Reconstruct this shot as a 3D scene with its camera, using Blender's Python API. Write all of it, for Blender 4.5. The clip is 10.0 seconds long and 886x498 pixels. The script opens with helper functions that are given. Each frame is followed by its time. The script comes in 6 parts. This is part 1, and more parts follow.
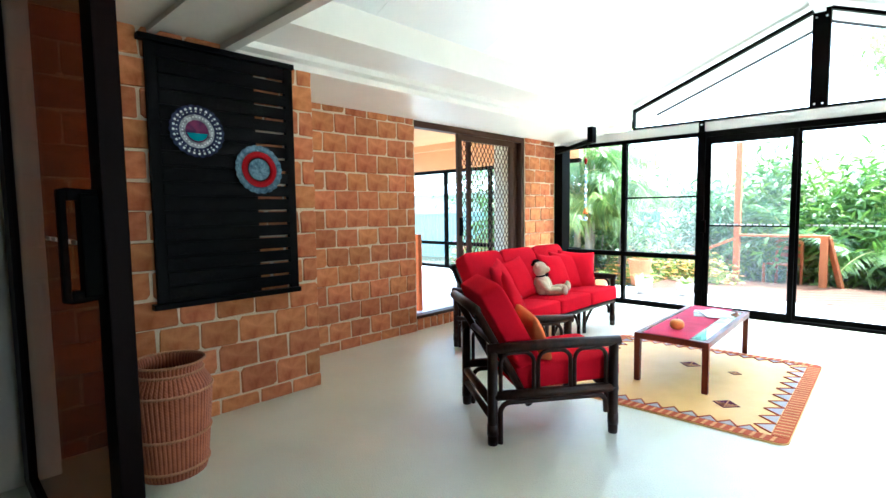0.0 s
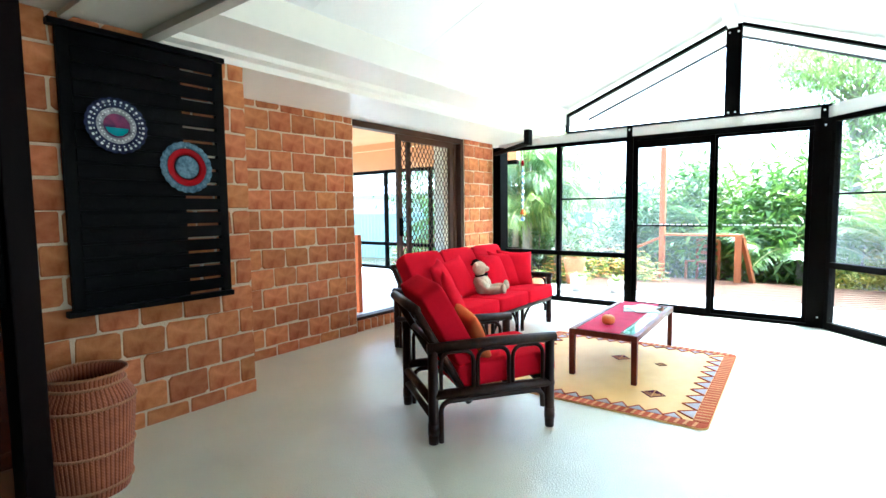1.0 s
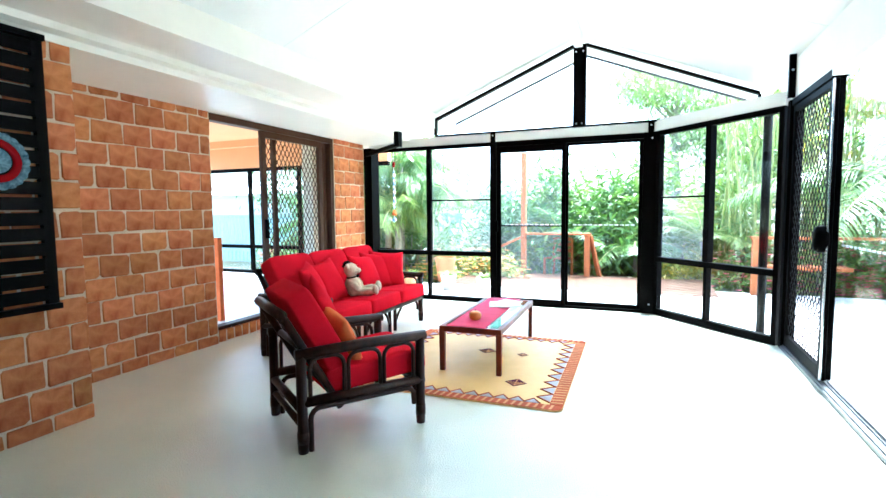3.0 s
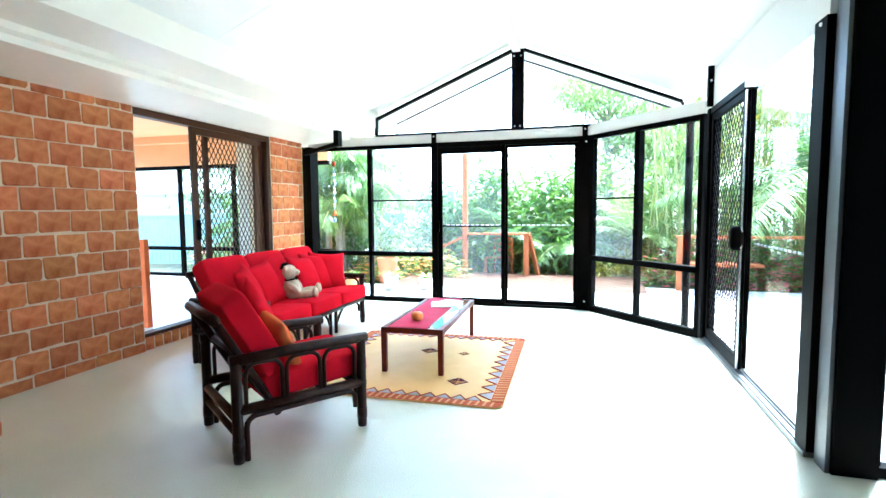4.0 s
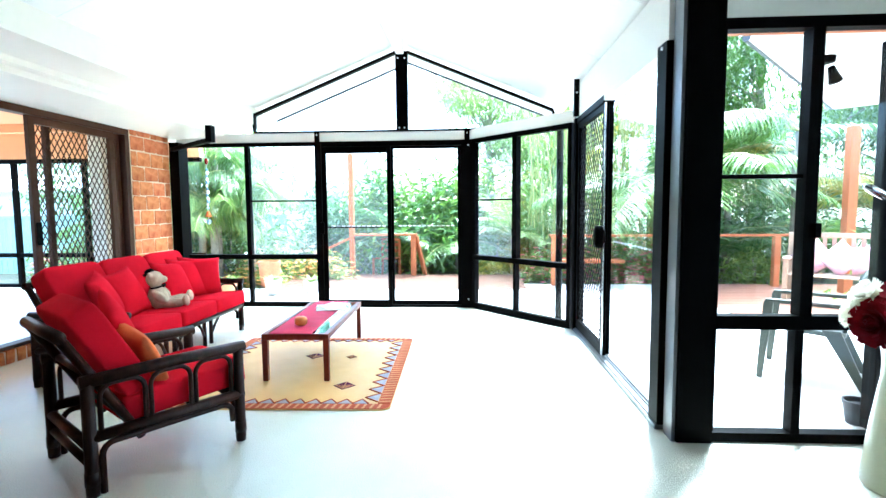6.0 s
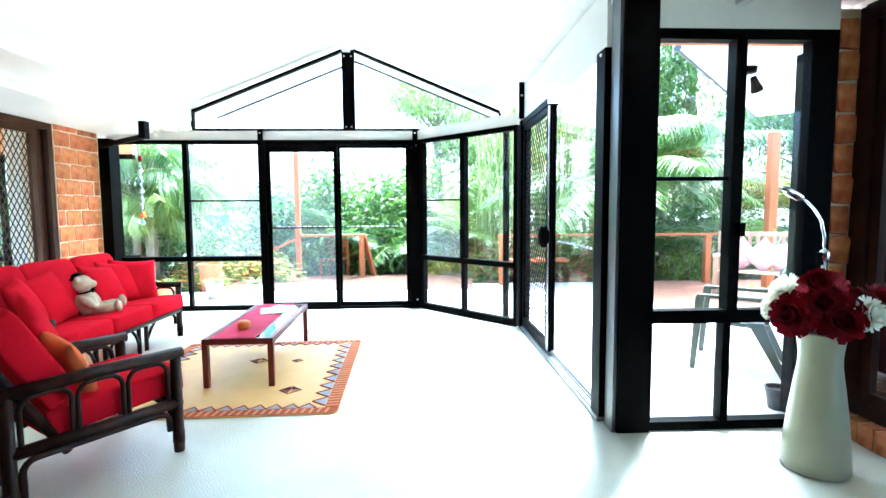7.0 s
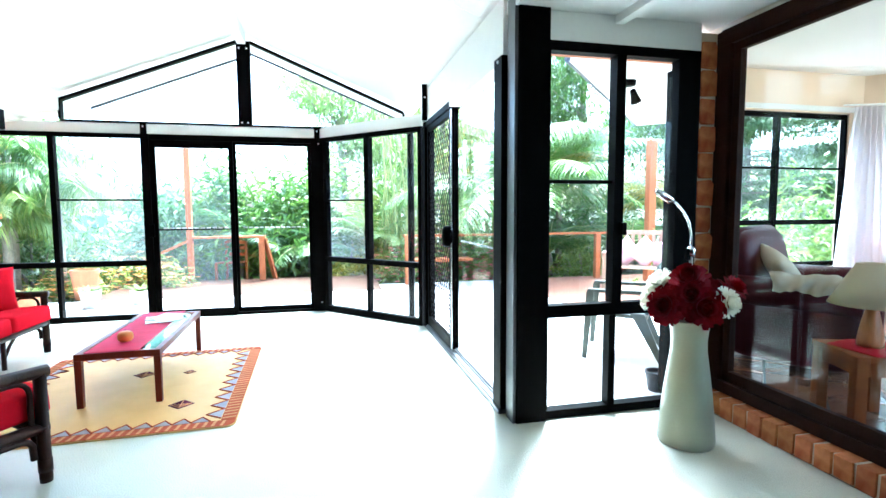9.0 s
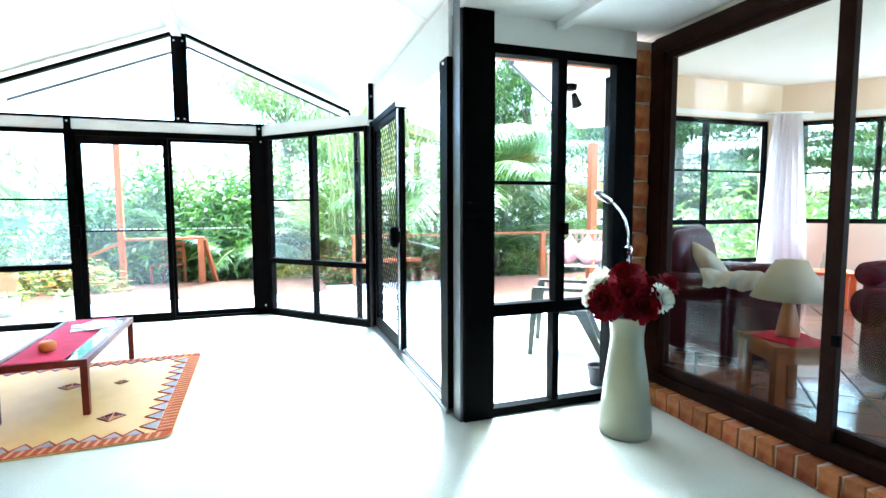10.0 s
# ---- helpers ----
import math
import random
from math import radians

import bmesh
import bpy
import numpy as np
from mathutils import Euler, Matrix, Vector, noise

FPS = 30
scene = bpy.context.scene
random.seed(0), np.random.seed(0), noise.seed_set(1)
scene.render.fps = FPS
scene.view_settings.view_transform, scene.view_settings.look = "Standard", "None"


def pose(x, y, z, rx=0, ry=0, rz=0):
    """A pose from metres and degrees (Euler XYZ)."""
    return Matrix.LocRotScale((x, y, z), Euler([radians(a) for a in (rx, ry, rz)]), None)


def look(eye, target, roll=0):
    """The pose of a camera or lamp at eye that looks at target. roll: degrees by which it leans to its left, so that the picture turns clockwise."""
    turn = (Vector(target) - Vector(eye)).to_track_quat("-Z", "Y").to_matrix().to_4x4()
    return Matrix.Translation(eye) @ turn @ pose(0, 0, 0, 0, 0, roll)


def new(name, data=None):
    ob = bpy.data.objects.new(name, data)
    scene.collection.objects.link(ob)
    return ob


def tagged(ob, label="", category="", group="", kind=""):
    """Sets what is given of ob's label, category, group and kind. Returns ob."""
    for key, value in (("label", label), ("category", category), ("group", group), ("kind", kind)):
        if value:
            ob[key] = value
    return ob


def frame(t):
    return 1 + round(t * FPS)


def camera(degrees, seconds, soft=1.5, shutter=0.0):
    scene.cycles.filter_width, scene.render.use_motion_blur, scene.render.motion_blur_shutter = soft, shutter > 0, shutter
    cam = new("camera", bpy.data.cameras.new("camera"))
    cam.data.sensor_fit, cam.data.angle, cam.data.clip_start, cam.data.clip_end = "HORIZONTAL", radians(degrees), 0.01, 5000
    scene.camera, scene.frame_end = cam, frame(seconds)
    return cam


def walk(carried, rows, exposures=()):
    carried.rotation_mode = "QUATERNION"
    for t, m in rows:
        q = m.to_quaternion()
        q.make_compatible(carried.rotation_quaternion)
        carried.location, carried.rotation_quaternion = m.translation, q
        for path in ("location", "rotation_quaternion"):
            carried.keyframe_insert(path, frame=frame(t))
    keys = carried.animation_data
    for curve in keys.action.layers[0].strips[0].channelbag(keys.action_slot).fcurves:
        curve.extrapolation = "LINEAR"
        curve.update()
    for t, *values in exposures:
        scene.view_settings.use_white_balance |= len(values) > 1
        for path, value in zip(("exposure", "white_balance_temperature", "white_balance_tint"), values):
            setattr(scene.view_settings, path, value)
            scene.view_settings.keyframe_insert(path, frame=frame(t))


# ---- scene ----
# Camera: a slow hand-held pan from the doorway, drifting a little to the right.
cam = camera(82.9, 10.0)
walk(cam, [
    (0, pose(-0.125, -0.034, 1.344, 85.57, 0.73, 43.57)),
    (0.5, pose(-0.123, -0.031, 1.343, 85.54, 0.67, 40.35)),
    (1, pose(-0.118, -0.028, 1.341, 85.56, 0.66, 36.84)),
    (1.5, pose(-0.111, -0.023, 1.340, 85.56, 0.64, 33.50)),
    (2, pose(-0.104, -0.020, 1.339, 85.58, 0.61, 29.56)),
    (2.5, pose(-0.095, -0.019, 1.341, 85.54, 0.59, 25.96)),
    (4, pose(-0.076, -0.018, 1.349, 85.44, 0.44, 15.99)),
    (4.5, pose(-0.069, -0.017, 1.352, 85.41, 0.43, 12.79)),
    (5, pose(-0.063, -0.014, 1.352, 85.43, 0.40, 9.32)),
    (5.5, pose(-0.056, -0.015, 1.352, 85.43, 0.40, 6.28)),
    (7, pose(-0.036, -0.020, 1.352, 85.42, 0.35, -2.45)),
    (7.5, pose(-0.031, -0.022, 1.353, 85.40, 0.35, -5.13)),
    (8, pose(-0.026, -0.024, 1.353, 85.40, 0.32, -7.94)),
    (8.5, pose(-0.021, -0.026, 1.354, 85.39, 0.28, -10.36)),
    (9, pose(-0.015, -0.028, 1.355, 85.39, 0.26, -13.04)),
    (9.5, pose(-0.008, -0.030, 1.357, 85.36, 0.25, -15.66)),
    (10, pose(-0.000, -0.030, 1.358, 85.36, 0.24, -18.86)),
], exposures=[(0.0, 4.16, 5030, 0), (2.5, 4.16, 4950, 0), (7.0, 4.18, 4770, 0), (10.0, 4.16, 4780, 0)])

# World and sun: bright overcast day.
world = bpy.data.worlds.new("sky")
scene.world = world
world.use_nodes = True
wn = world.node_tree.nodes
sky = wn.new("ShaderNodeTexSky")
sky.sky_type, sky.sun_disc = "NISHITA", False
sky.sun_elevation, sky.sun_rotation = radians(62), radians(30)
sky.air_density, sky.dust_density, sky.ozone_density = 1.0, 6.0, 1.0
wn["Background"].inputs["Strength"].default_value = 0.15
world.node_tree.links.new(sky.outputs[0], wn["Background"].inputs["Color"])
sun = new("sun", bpy.data.lights.new("sun", "SUN"))
sun.data.energy, sun.data.angle, sun.data.color = 1.5, radians(12), (1.0, 0.96, 0.9)
sun.matrix_world = look((3, 6, 12), (0, 0, 0))


# ---- materials ----
def mat(name, color, rough=0.6, metal=0.0, var=0.12, scale=6.0, bump=0.0, bscale=80.0, spec=0.5, second=None, rnd=0.0, coat=0.0, translucent=0.0, bdist=0.01):
    """A surface with mottling at two scales and fine relief; rnd varies it from piece to piece."""
    m = bpy.data.materials.new(name)
    m.use_nodes = True
    n, l = m.node_tree.nodes, m.node_tree.links
    b = n["Principled BSDF"]
    b.inputs["Roughness"].default_value, b.inputs["Metallic"].default_value = rough, metal
    b.inputs["Specular IOR Level"].default_value = spec
    b.inputs["Coat Weight"].default_value = coat
    co = n.new("ShaderNodeTexCoord")
    big, fine = n.new("ShaderNodeTexNoise"), n.new("ShaderNodeTexNoise")
    big.inputs["Scale"].default_value, big.inputs["Detail"].default_value = scale, 6
    fine.inputs["Scale"].default_value, fine.inputs["Detail"].default_value = bscale, 4
    for t in (big, fine):
        l.new(co.outputs["Object"], t.inputs["Vector"])
    ramp = n.new("ShaderNodeMix")
    ramp.data_type = "RGBA"
    a = color
    c2 = second or tuple(max(0.0, c * (1 - 2 * var)) for c in color)
    ramp.inputs[6].default_value, ramp.inputs[7].default_value = (*a, 1), (*c2, 1)
    add = n.new("ShaderNodeMath")
    add.operation = "MULTIPLY_ADD"
    l.new(fine.outputs[0], add.inputs[0])
    add.inputs[1].default_value = 0.5
    l.new(big.outputs[0], add.inputs[2])
    mr = n.new("ShaderNodeMapRange")
    l.new(add.outputs[0], mr.inputs[0])
    mr.inputs[1].default_value, mr.inputs[2].default_value = 0.5, 1.0
    l.new(mr.outputs[0], ramp.inputs[0])
    col = ramp.outputs[2]
    if rnd:
        info, hsv = n.new("ShaderNodeObjectInfo"), n.new("ShaderNodeHueSaturation")
        v = n.new("ShaderNodeMapRange")
        l.new(info.outputs["Random"], v.inputs[0])
        v.inputs[3].default_value, v.inputs[4].default_value = 1 - rnd, 1 + rnd
        l.new(v.outputs[0], hsv.inputs["Value"])
        tw, fr, hu = n.new("ShaderNodeMath"), n.new("ShaderNodeMath"), n.new("ShaderNodeMapRange")
        tw.operation, fr.operation = "MULTIPLY", "FRACT"
        tw.inputs[1].default_value = 7.31
        l.new(info.outputs["Random"], tw.inputs[0])
        l.new(tw.outputs[0], fr.inputs[0])
        l.new(fr.outputs[0], hu.inputs[0])
        hu.inputs[3].default_value, hu.inputs[4].default_value = 0.494, 0.506
        l.new(hu.outputs[0], hsv.inputs["Hue"])
        l.new(col, hsv.inputs["Color"])
        col = hsv.outputs[0]
    l.new(col, b.inputs["Base Color"])
    if bump:
        bp = n.new("ShaderNodeBump")
        bp.inputs["Strength"].default_value, bp.inputs["Distance"].default_value = bump, bdist
        l.new(fine.outputs[0], bp.inputs["Height"])
        l.new(bp.outputs[0], b.inputs["Normal"])
    if translucent:
        tr, mx = n.new("ShaderNodeBsdfTranslucent"), n.new("ShaderNodeMixShader")
        l.new(col, tr.inputs["Color"])
        mx.inputs[0].default_value = translucent
        l.new(b.outputs[0], mx.inputs[1])
        l.new(tr.outputs[0], mx.inputs[2])
        l.new(mx.outputs[0], n["Material Output"].inputs["Surface"])
    return m


def leafmat(name, color, second, rough=0.36):
    """Leaves: colour varies from leaf to leaf, light passes through."""
    m = bpy.data.materials.new(name)
    m.use_nodes = True
    n, l = m.node_tree.nodes, m.node_tree.links
    b = n["Principled BSDF"]
    b.inputs["Roughness"].default_value = rough
    b.inputs["Specular IOR Level"].default_value = 0.5
    geo, mix = n.new("ShaderNodeNewGeometry"), n.new("ShaderNodeMix")
    mix.data_type = "RGBA"
    mix.inputs[6].default_value, mix.inputs[7].default_value = (*color, 1), (*second, 1)
    l.new(geo.outputs["Random Per Island"], mix.inputs[0])
    l.new(mix.outputs[2], b.inputs["Base Color"])
    tr, mx = n.new("ShaderNodeBsdfTranslucent"), n.new("ShaderNodeMixShader")
    l.new(mix.outputs[2], tr.inputs["Color"])
    mx.inputs[0].default_value = 0.34
    l.new(b.outputs[0], mx.inputs[1])
    l.new(tr.outputs[0], mx.inputs[2])
    l.new(mx.outputs[0], n["Material Output"].inputs["Surface"])
    return m


def glassmat(name, tint=(0.95, 0.98, 0.97) ):
    """Clear float glass: passes light straight, reflects by Fresnel."""
    m = bpy.data.materials.new(name)
    m.use_nodes = True
    n, l = m.node_tree.nodes, m.node_tree.links
    n.remove(n["Principled BSDF"])
    t, g, mx = (n.new("ShaderNode" + k) for k in ("BsdfTransparent", "BsdfGlossy", "MixShader"))
    lw, pw, ma = n.new("ShaderNodeLayerWeight"), n.new("ShaderNodeMath"), n.new("ShaderNodeMath")
    t.inputs["Color"].default_value = (*tint, 1)
    g.inputs["Roughness"].default_value = 0.0
    pw.operation, ma.operation = "POWER", "MULTIPLY_ADD"
    lw.inputs["Blend"].default_value = 0.5
    l.new(lw.outputs["Facing"], pw.inputs[0])
    pw.inputs[1].default_value = 5.0
    l.new(pw.outputs[0], ma.inputs[0])
    ma.inputs[1].default_value, ma.inputs[2].default_value = 0.92, 0.022
    l.new(ma.outputs[0], mx.inputs[0])
    l.new(t.outputs[0], mx.inputs[1])
    l.new(g.outputs[0], mx.inputs[2])
    l.new(mx.outputs[0], n["Material Output"].inputs["Surface"])
    return m


def wood(name, a, b, rough=0.4, stretch=(1, 1, 12), scale=6.0, coat=0.0):
    m = mat(name, a, rough=rough, second=b, scale=scale, bump=0.15, bscale=60, coat=coat)
    n, l = m.node_tree.nodes, m.node_tree.links
    mp = n.new("ShaderNodeMapping")
    mp.inputs["Scale"].default_value = tuple(1.0 / s * 3 for s in stretch)
    co = [x for x in n if x.type == "TEX_COORD"][0]
    l.new(co.outputs["Object"], mp.inputs["Vector"])
    for t in [x for x in n if x.type == "TEX_NOISE"]:
        l.new(mp.outputs[0], t.inputs["Vector"])
    return m


M_BRICK = mat("brick", (0.58, 0.225, 0.092), 0.9, second=(0.30, 0.085, 0.030), scale=7, bump=0.7, bscale=18, spec=0.06, rnd=0.2)
M_MORTAR = mat("mortar", (0.68, 0.53, 0.37), 0.9, var=0.1, scale=10, bump=0.6, bscale=120, spec=0.15)
M_FLOOR = mat("pebble_floor", (0.77, 0.77, 0.60), 0.40, second=(0.61, 0.61, 0.46), scale=1.6, bump=0.5, bscale=120, spec=1.0, bdist=0.012, coat=1.0)
_fl = M_FLOOR.node_tree
_fl.nodes["Principled BSDF"].inputs["Coat Roughness"].default_value = 0.2
_fl.nodes["Principled BSDF"].inputs["Coat IOR"].default_value = 1.75
_fl.links.new([x for x in _fl.nodes if x.type == "BUMP"][0].outputs[0], _fl.nodes["Principled BSDF"].inputs["Coat Normal"])
M_WHITE = mat("white_paint", (0.80, 0.80, 0.78), 0.45, var=0.03, scale=2, bump=0.04, bscale=40)
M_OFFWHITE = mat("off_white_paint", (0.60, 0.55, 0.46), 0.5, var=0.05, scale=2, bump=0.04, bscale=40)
M_GLOSSW = mat("gloss_white_paint", (0.82, 0.78, 0.70), 0.33, var=0.03, scale=2, bump=0.05, bscale=12, spec=0.6)
# for the unseen surfaces behind the camera, dark to hold back bounce light
M_DIM = mat("unseen_dark_lining", (0.045, 0.027, 0.017), 0.6, var=0.15, scale=4)
M_CREAM = mat("cream_paint", (0.76, 0.70, 0.58), 0.5, var=0.04, scale=2, bump=0.04)
M_BLACK = mat("black_aluminium", (0.0018, 0.0014, 0.0012), 0.5, var=0.2, scale=5, bump=0.03, spec=0.025)
M_BROWN = mat("brown_aluminium", (0.028, 0.011, 0.006), 0.5, var=0.2, scale=5, bump=0.03, spec=0.05)
M_SLAT = mat("black_stained_wood", (0.003, 0.0028, 0.0028), 0.42, var=0.25, scale=8, bump=0.15, bscale=60, spec=0.045)
M_DARKB = mat("dark_brown_aluminium", (0.007, 0.0026, 0.0018), 0.45, var=0.2, scale=5, bump=0.03, spec=0.05)
M_SCREENB = mat("bronze_aluminium", (0.060, 0.026, 0.014), 0.45, var=0.15, scale=5, bump=0.03, spec=0.1)
M_GLASS = glassmat("clear_glass")
M_RATTAN = wood("dark_rattan", (0.044, 0.017, 0.009), (0.009, 0.004, 0.0025), 0.4)
M_RATTAN.node_tree.nodes["Principled BSDF"].inputs["Specular IOR Level"].default_value = 0.2
M_RED = mat("red_canvas", (0.66, 0.006, 0.022), 0.9, var=0.12, scale=4, bump=0.25, bscale=220, spec=0.02)
M_ORANGE = mat("orange_cloth", (0.78, 0.19, 0.06), 0.9, var=0.15, scale=8, bump=0.25, bscale=220, spec=0.03)
M_TABLE = wood("red_timber", (0.20, 0.034, 0.014), (0.11, 0.016, 0.008), 0.4)
M_TABLE.node_tree.nodes["Principled BSDF"].inputs["Specular IOR Level"].default_value = 0.2
M_DECK = wood("deck_timber", (0.115, 0.052, 0.029), (0.065, 0.030, 0.017), 0.6)
# red-brown boards of the side deck, with sunlight put into the colour
M_DECKSUN = wood("sunlit_red_deck_timber", (0.36, 0.17, 0.105), (0.27, 0.12, 0.07), 0.6)
M_RAIL = wood("rail_timber", (0.42, 0.14, 0.05), (0.30, 0.095, 0.034), 0.6)
for _w in (M_DECK, M_DECKSUN, M_RAIL):
    _w.node_tree.nodes["Principled BSDF"].inputs["Specular IOR Level"].default_value = 0.15
M_PATIO = mat("pale_concrete", (0.62, 0.60, 0.56), 0.7, var=0.08, scale=1.5, bump=0.3, bscale=90)
M_SOIL = mat("garden_soil", (0.10, 0.08, 0.045), 0.95, second=(0.05, 0.07, 0.02), scale=2, bump=0.6, bscale=30)
M_ORWALL = mat("apricot_paint", (0.74, 0.36, 0.16), 0.6, var=0.06, scale=2)


# ---- mesh helpers ----
class G:
    """Collects the vertices and faces of one mesh."""

    def __init__(self):
        self.v, self.f = [], []

    def add(self, vs, fs, m=None):
        k = len(self.v)
        self.v += [tuple(m @ Vector(p)) if m else tuple(p) for p in vs]
        self.f += [tuple(k + i for i in q) for q in fs]
        return self

    def box(self, lo, hi, m=None):
        (a, b, c), (d, e, g) = lo, hi
        return self.add([(a, b, c), (d, b, c), (d, e, c), (a, e, c), (a, b, g), (d, b, g), (d, e, g), (a, e, g)],
                        [(3, 2, 1, 0), (4, 5, 6, 7), (0, 1, 5, 4), (1, 2, 6, 5), (2, 3, 7, 6), (3, 0, 4, 7)], m)

    def prism(self, poly, z0, z1, m=None):
        n = len(poly)
        return self.add([(x, y, z0) for x, y in poly] + [(x, y, z1) for x, y in poly],
                        [tuple(range(n))[::-1], tuple(range(n, 2 * n))] + [(i, (i + 1) % n, n + (i + 1) % n, n + i) for i in range(n)], m)

    def tube(self, pts, r, n=8, m=None, cap=True):
        pts = [Vector(p) for p in pts]
        rs = r if isinstance(r, (list, tuple)) else [r] * len(pts)
        vs, fs, side = [], [], None
        for i, p in enumerate(pts):
            d = (pts[min(i + 1, len(pts) - 1)] - pts[max(i - 1, 0)]).normalized()
            if side is None:
                side = d.orthogonal().normalized()
            side = (side - d * side.dot(d)).normalized()
            up = d.cross(side)
            vs += [p + (side * math.cos(a) + up * math.sin(a)) * rs[i] for a in (2 * math.pi * k / n for k in range(n))]
        for i in range(len(pts) - 1):
            fs += [(i * n + k, i * n + (k + 1) % n, (i + 1) * n + (k + 1) % n, (i + 1) * n + k) for k in range(n)]
        if cap:
            fs += [tuple(range(n))[::-1], tuple(range((len(pts) - 1) * n, len(pts) * n))]
        return self.add(vs, fs, m)

    def lathe(self, prof, n=32, m=None, wob=None):
        vs, fs = [], []
        for j, (r, z) in enumerate(prof):
            for k in range(n):
                a = 2 * math.pi * k / n
                q = r * (1 + (wob(k, j) if wob else 0))
                vs.append((q * math.cos(a), q * math.sin(a), z))
        for j in range(len(prof) - 1):
            fs += [(j * n + k, j * n + (k + 1) % n, (j + 1) * n + (k + 1) % n, (j + 1) * n + k) for k in range(n)]
        return self.add(vs, fs, m)

    def superq(self, a, b, c, e1=0.35, e2=0.35, m=None, nu=24, nv=14):
        sg = lambda w, e: math.copysign(abs(w) ** e, w)
        vs, fs = [], []
        for j in range(nv + 1):
            t = -math.pi / 2 + math.pi * j / nv
            for k in range(nu):
                p = 2 * math.pi * k / nu
                vs.append((a * sg(math.cos(t), e1) * sg(math.cos(p), e2), b * sg(math.cos(t), e1) * sg(math.sin(p), e2), c * sg(math.sin(t), e1)))
        for j in range(nv):
            fs += [(j * nu + k, j * nu + (k + 1) % nu, (j + 1) * nu + (k + 1) % nu, (j + 1) * nu + k) for k in range(nu)]
        return self.add(vs, fs, m)

    def pillow(self, w, h, d, m=None, n=12):
        """A scatter cushion in the plane x, z: pinched corners, full middle."""
        vs, fs = [], []
        for s in (1, -1):
            for j in range(n + 1):
                for i in range(n + 1):
                    u, q = 2 * i / n - 1, 2 * j / n - 1
                    t = d * (max(0, 1 - u * u) * max(0, 1 - q * q)) ** 0.42
                    vs.append((w * u * (1 - 0.09 * (1 - q * q)), s * t, h * q * (1 - 0.09 * (1 - u * u))))
        o = (n + 1) ** 2
        for j in range(n):
            for i in range(n):
                k = j * (n + 1) + i
                fs += [(k, k + 1, k + n + 2, k + n + 1)[::-1], (o + k, o + k + 1, o + k + n + 2, o + k + n + 1)]
        return self.add(vs, fs, m)


def meshof(name, g, material, bevel=0.0, smooth=False, seg=2):
    me = bpy.data.meshes.new(name)
    me.from_pydata(g.v, [], g.f)
    if bevel or smooth:
        bm = bmesh.new()
        bm.from_mesh(me)
        bmesh.ops.remove_doubles(bm, verts=bm.verts, dist=1e-5)
        if bevel:
            es = [e for e in bm.edges if len(e.link_faces) == 2 and e.calc_face_angle(0) > 0.5]
            bmesh.ops.bevel(bm, geom=es, offset=bevel, segments=seg, profile=0.7, affect="EDGES", clamp_overlap=True)
        bm.to_mesh(me)
        bm.free()
    if smooth:
        me.shade_smooth()
    me.materials.append(material)
    return me


def part(name, g, material, parent=None, label="", bevel=0.0, smooth=False):
    """One mesh object, under a thing or a part, or at top level."""
    ob = new(name, meshof(name, g, material, bevel, smooth))
    if parent:
        ob.parent = parent
    return tagged(ob, label=label)


def thing(name, label, category, m=None, group="", kind=""):
    ob = new(name)
    ob.empty_display_size = 0.1
    if m:
        ob.matrix_world = m
    return tagged(ob, label, category, group, kind)


def setting(name, g, material, label, category, bevel=0.0):
    return tagged(part(name, g, material, bevel=bevel), label, category, kind="structure")


def pane(parent, lo, hi, m=None, material=None, name="pane"):
    ob = part(name, G().box(lo, hi, m), material or M_GLASS, parent)
    ob.visible_shadow = False
    return ob


# ---- bricks ----
COURSE, BRICK = 0.1805, 0.2565
Z0 = -0.0835                         # the lowest course starts below the floor


def brick_mesh(rng, length, height, depth=0.06):
    """A tumbled brick, face at y = 0 towards -y, rounded and uneven corners."""
    w, h = length / 2 - 0.0045 - rng.uniform(0, 0.004), height / 2 - 0.0045 - rng.uniform(0, 0.004)
    rings = []
    cut = [rng.choice((rng.uniform(0.004, 0.010), rng.uniform(0.008, 0.024))) for _ in range(4)]
    jit = [(rng.uniform(-0.005, 0.005), rng.uniform(-0.005, 0.005)) for _ in range(8)]
    for y, inset in ((depth, 0.0), (0.006, 0.0), (0.0, 0.005)):
        p = []
        for q, (sx, sz) in enumerate(((-1, -1), (1, -1), (1, 1), (-1, 1))):
            c = min(cut[q], h * 0.7)
            a, b = (sx * (w - inset), sz * (h - inset - c)), (sx * (w - inset - c), sz * (h - inset))
            p += [a, b] if q in (0, 2) else [b, a]
        rings.append([(x + jit[i][0], y + (rng.uniform(-0.003, 0.003) if y == 0 else 0), z + jit[i][1]) for i, (x, z) in enumerate(p)])
    g = G()
    vs = [v for r in rings for v in r]
    fs = [(16, 17, 18, 19, 20, 21, 22, 23)]
    for r in (0, 1):
        fs += [(r * 8 + i, r * 8 + (i + 1) % 8, r * 8 + 8 + (i + 1) % 8, r * 8 + 8 + i) for i in range(8)]
    g.add(vs, fs)
    return meshof("brick", g, M_BRICK)


_rng = random.Random(5)
FULL = [brick_mesh(_rng, BRICK, COURSE) for _ in range(14)]
HALF = [brick_mesh(_rng, BRICK / 2, COURSE) for _ in range(8)]


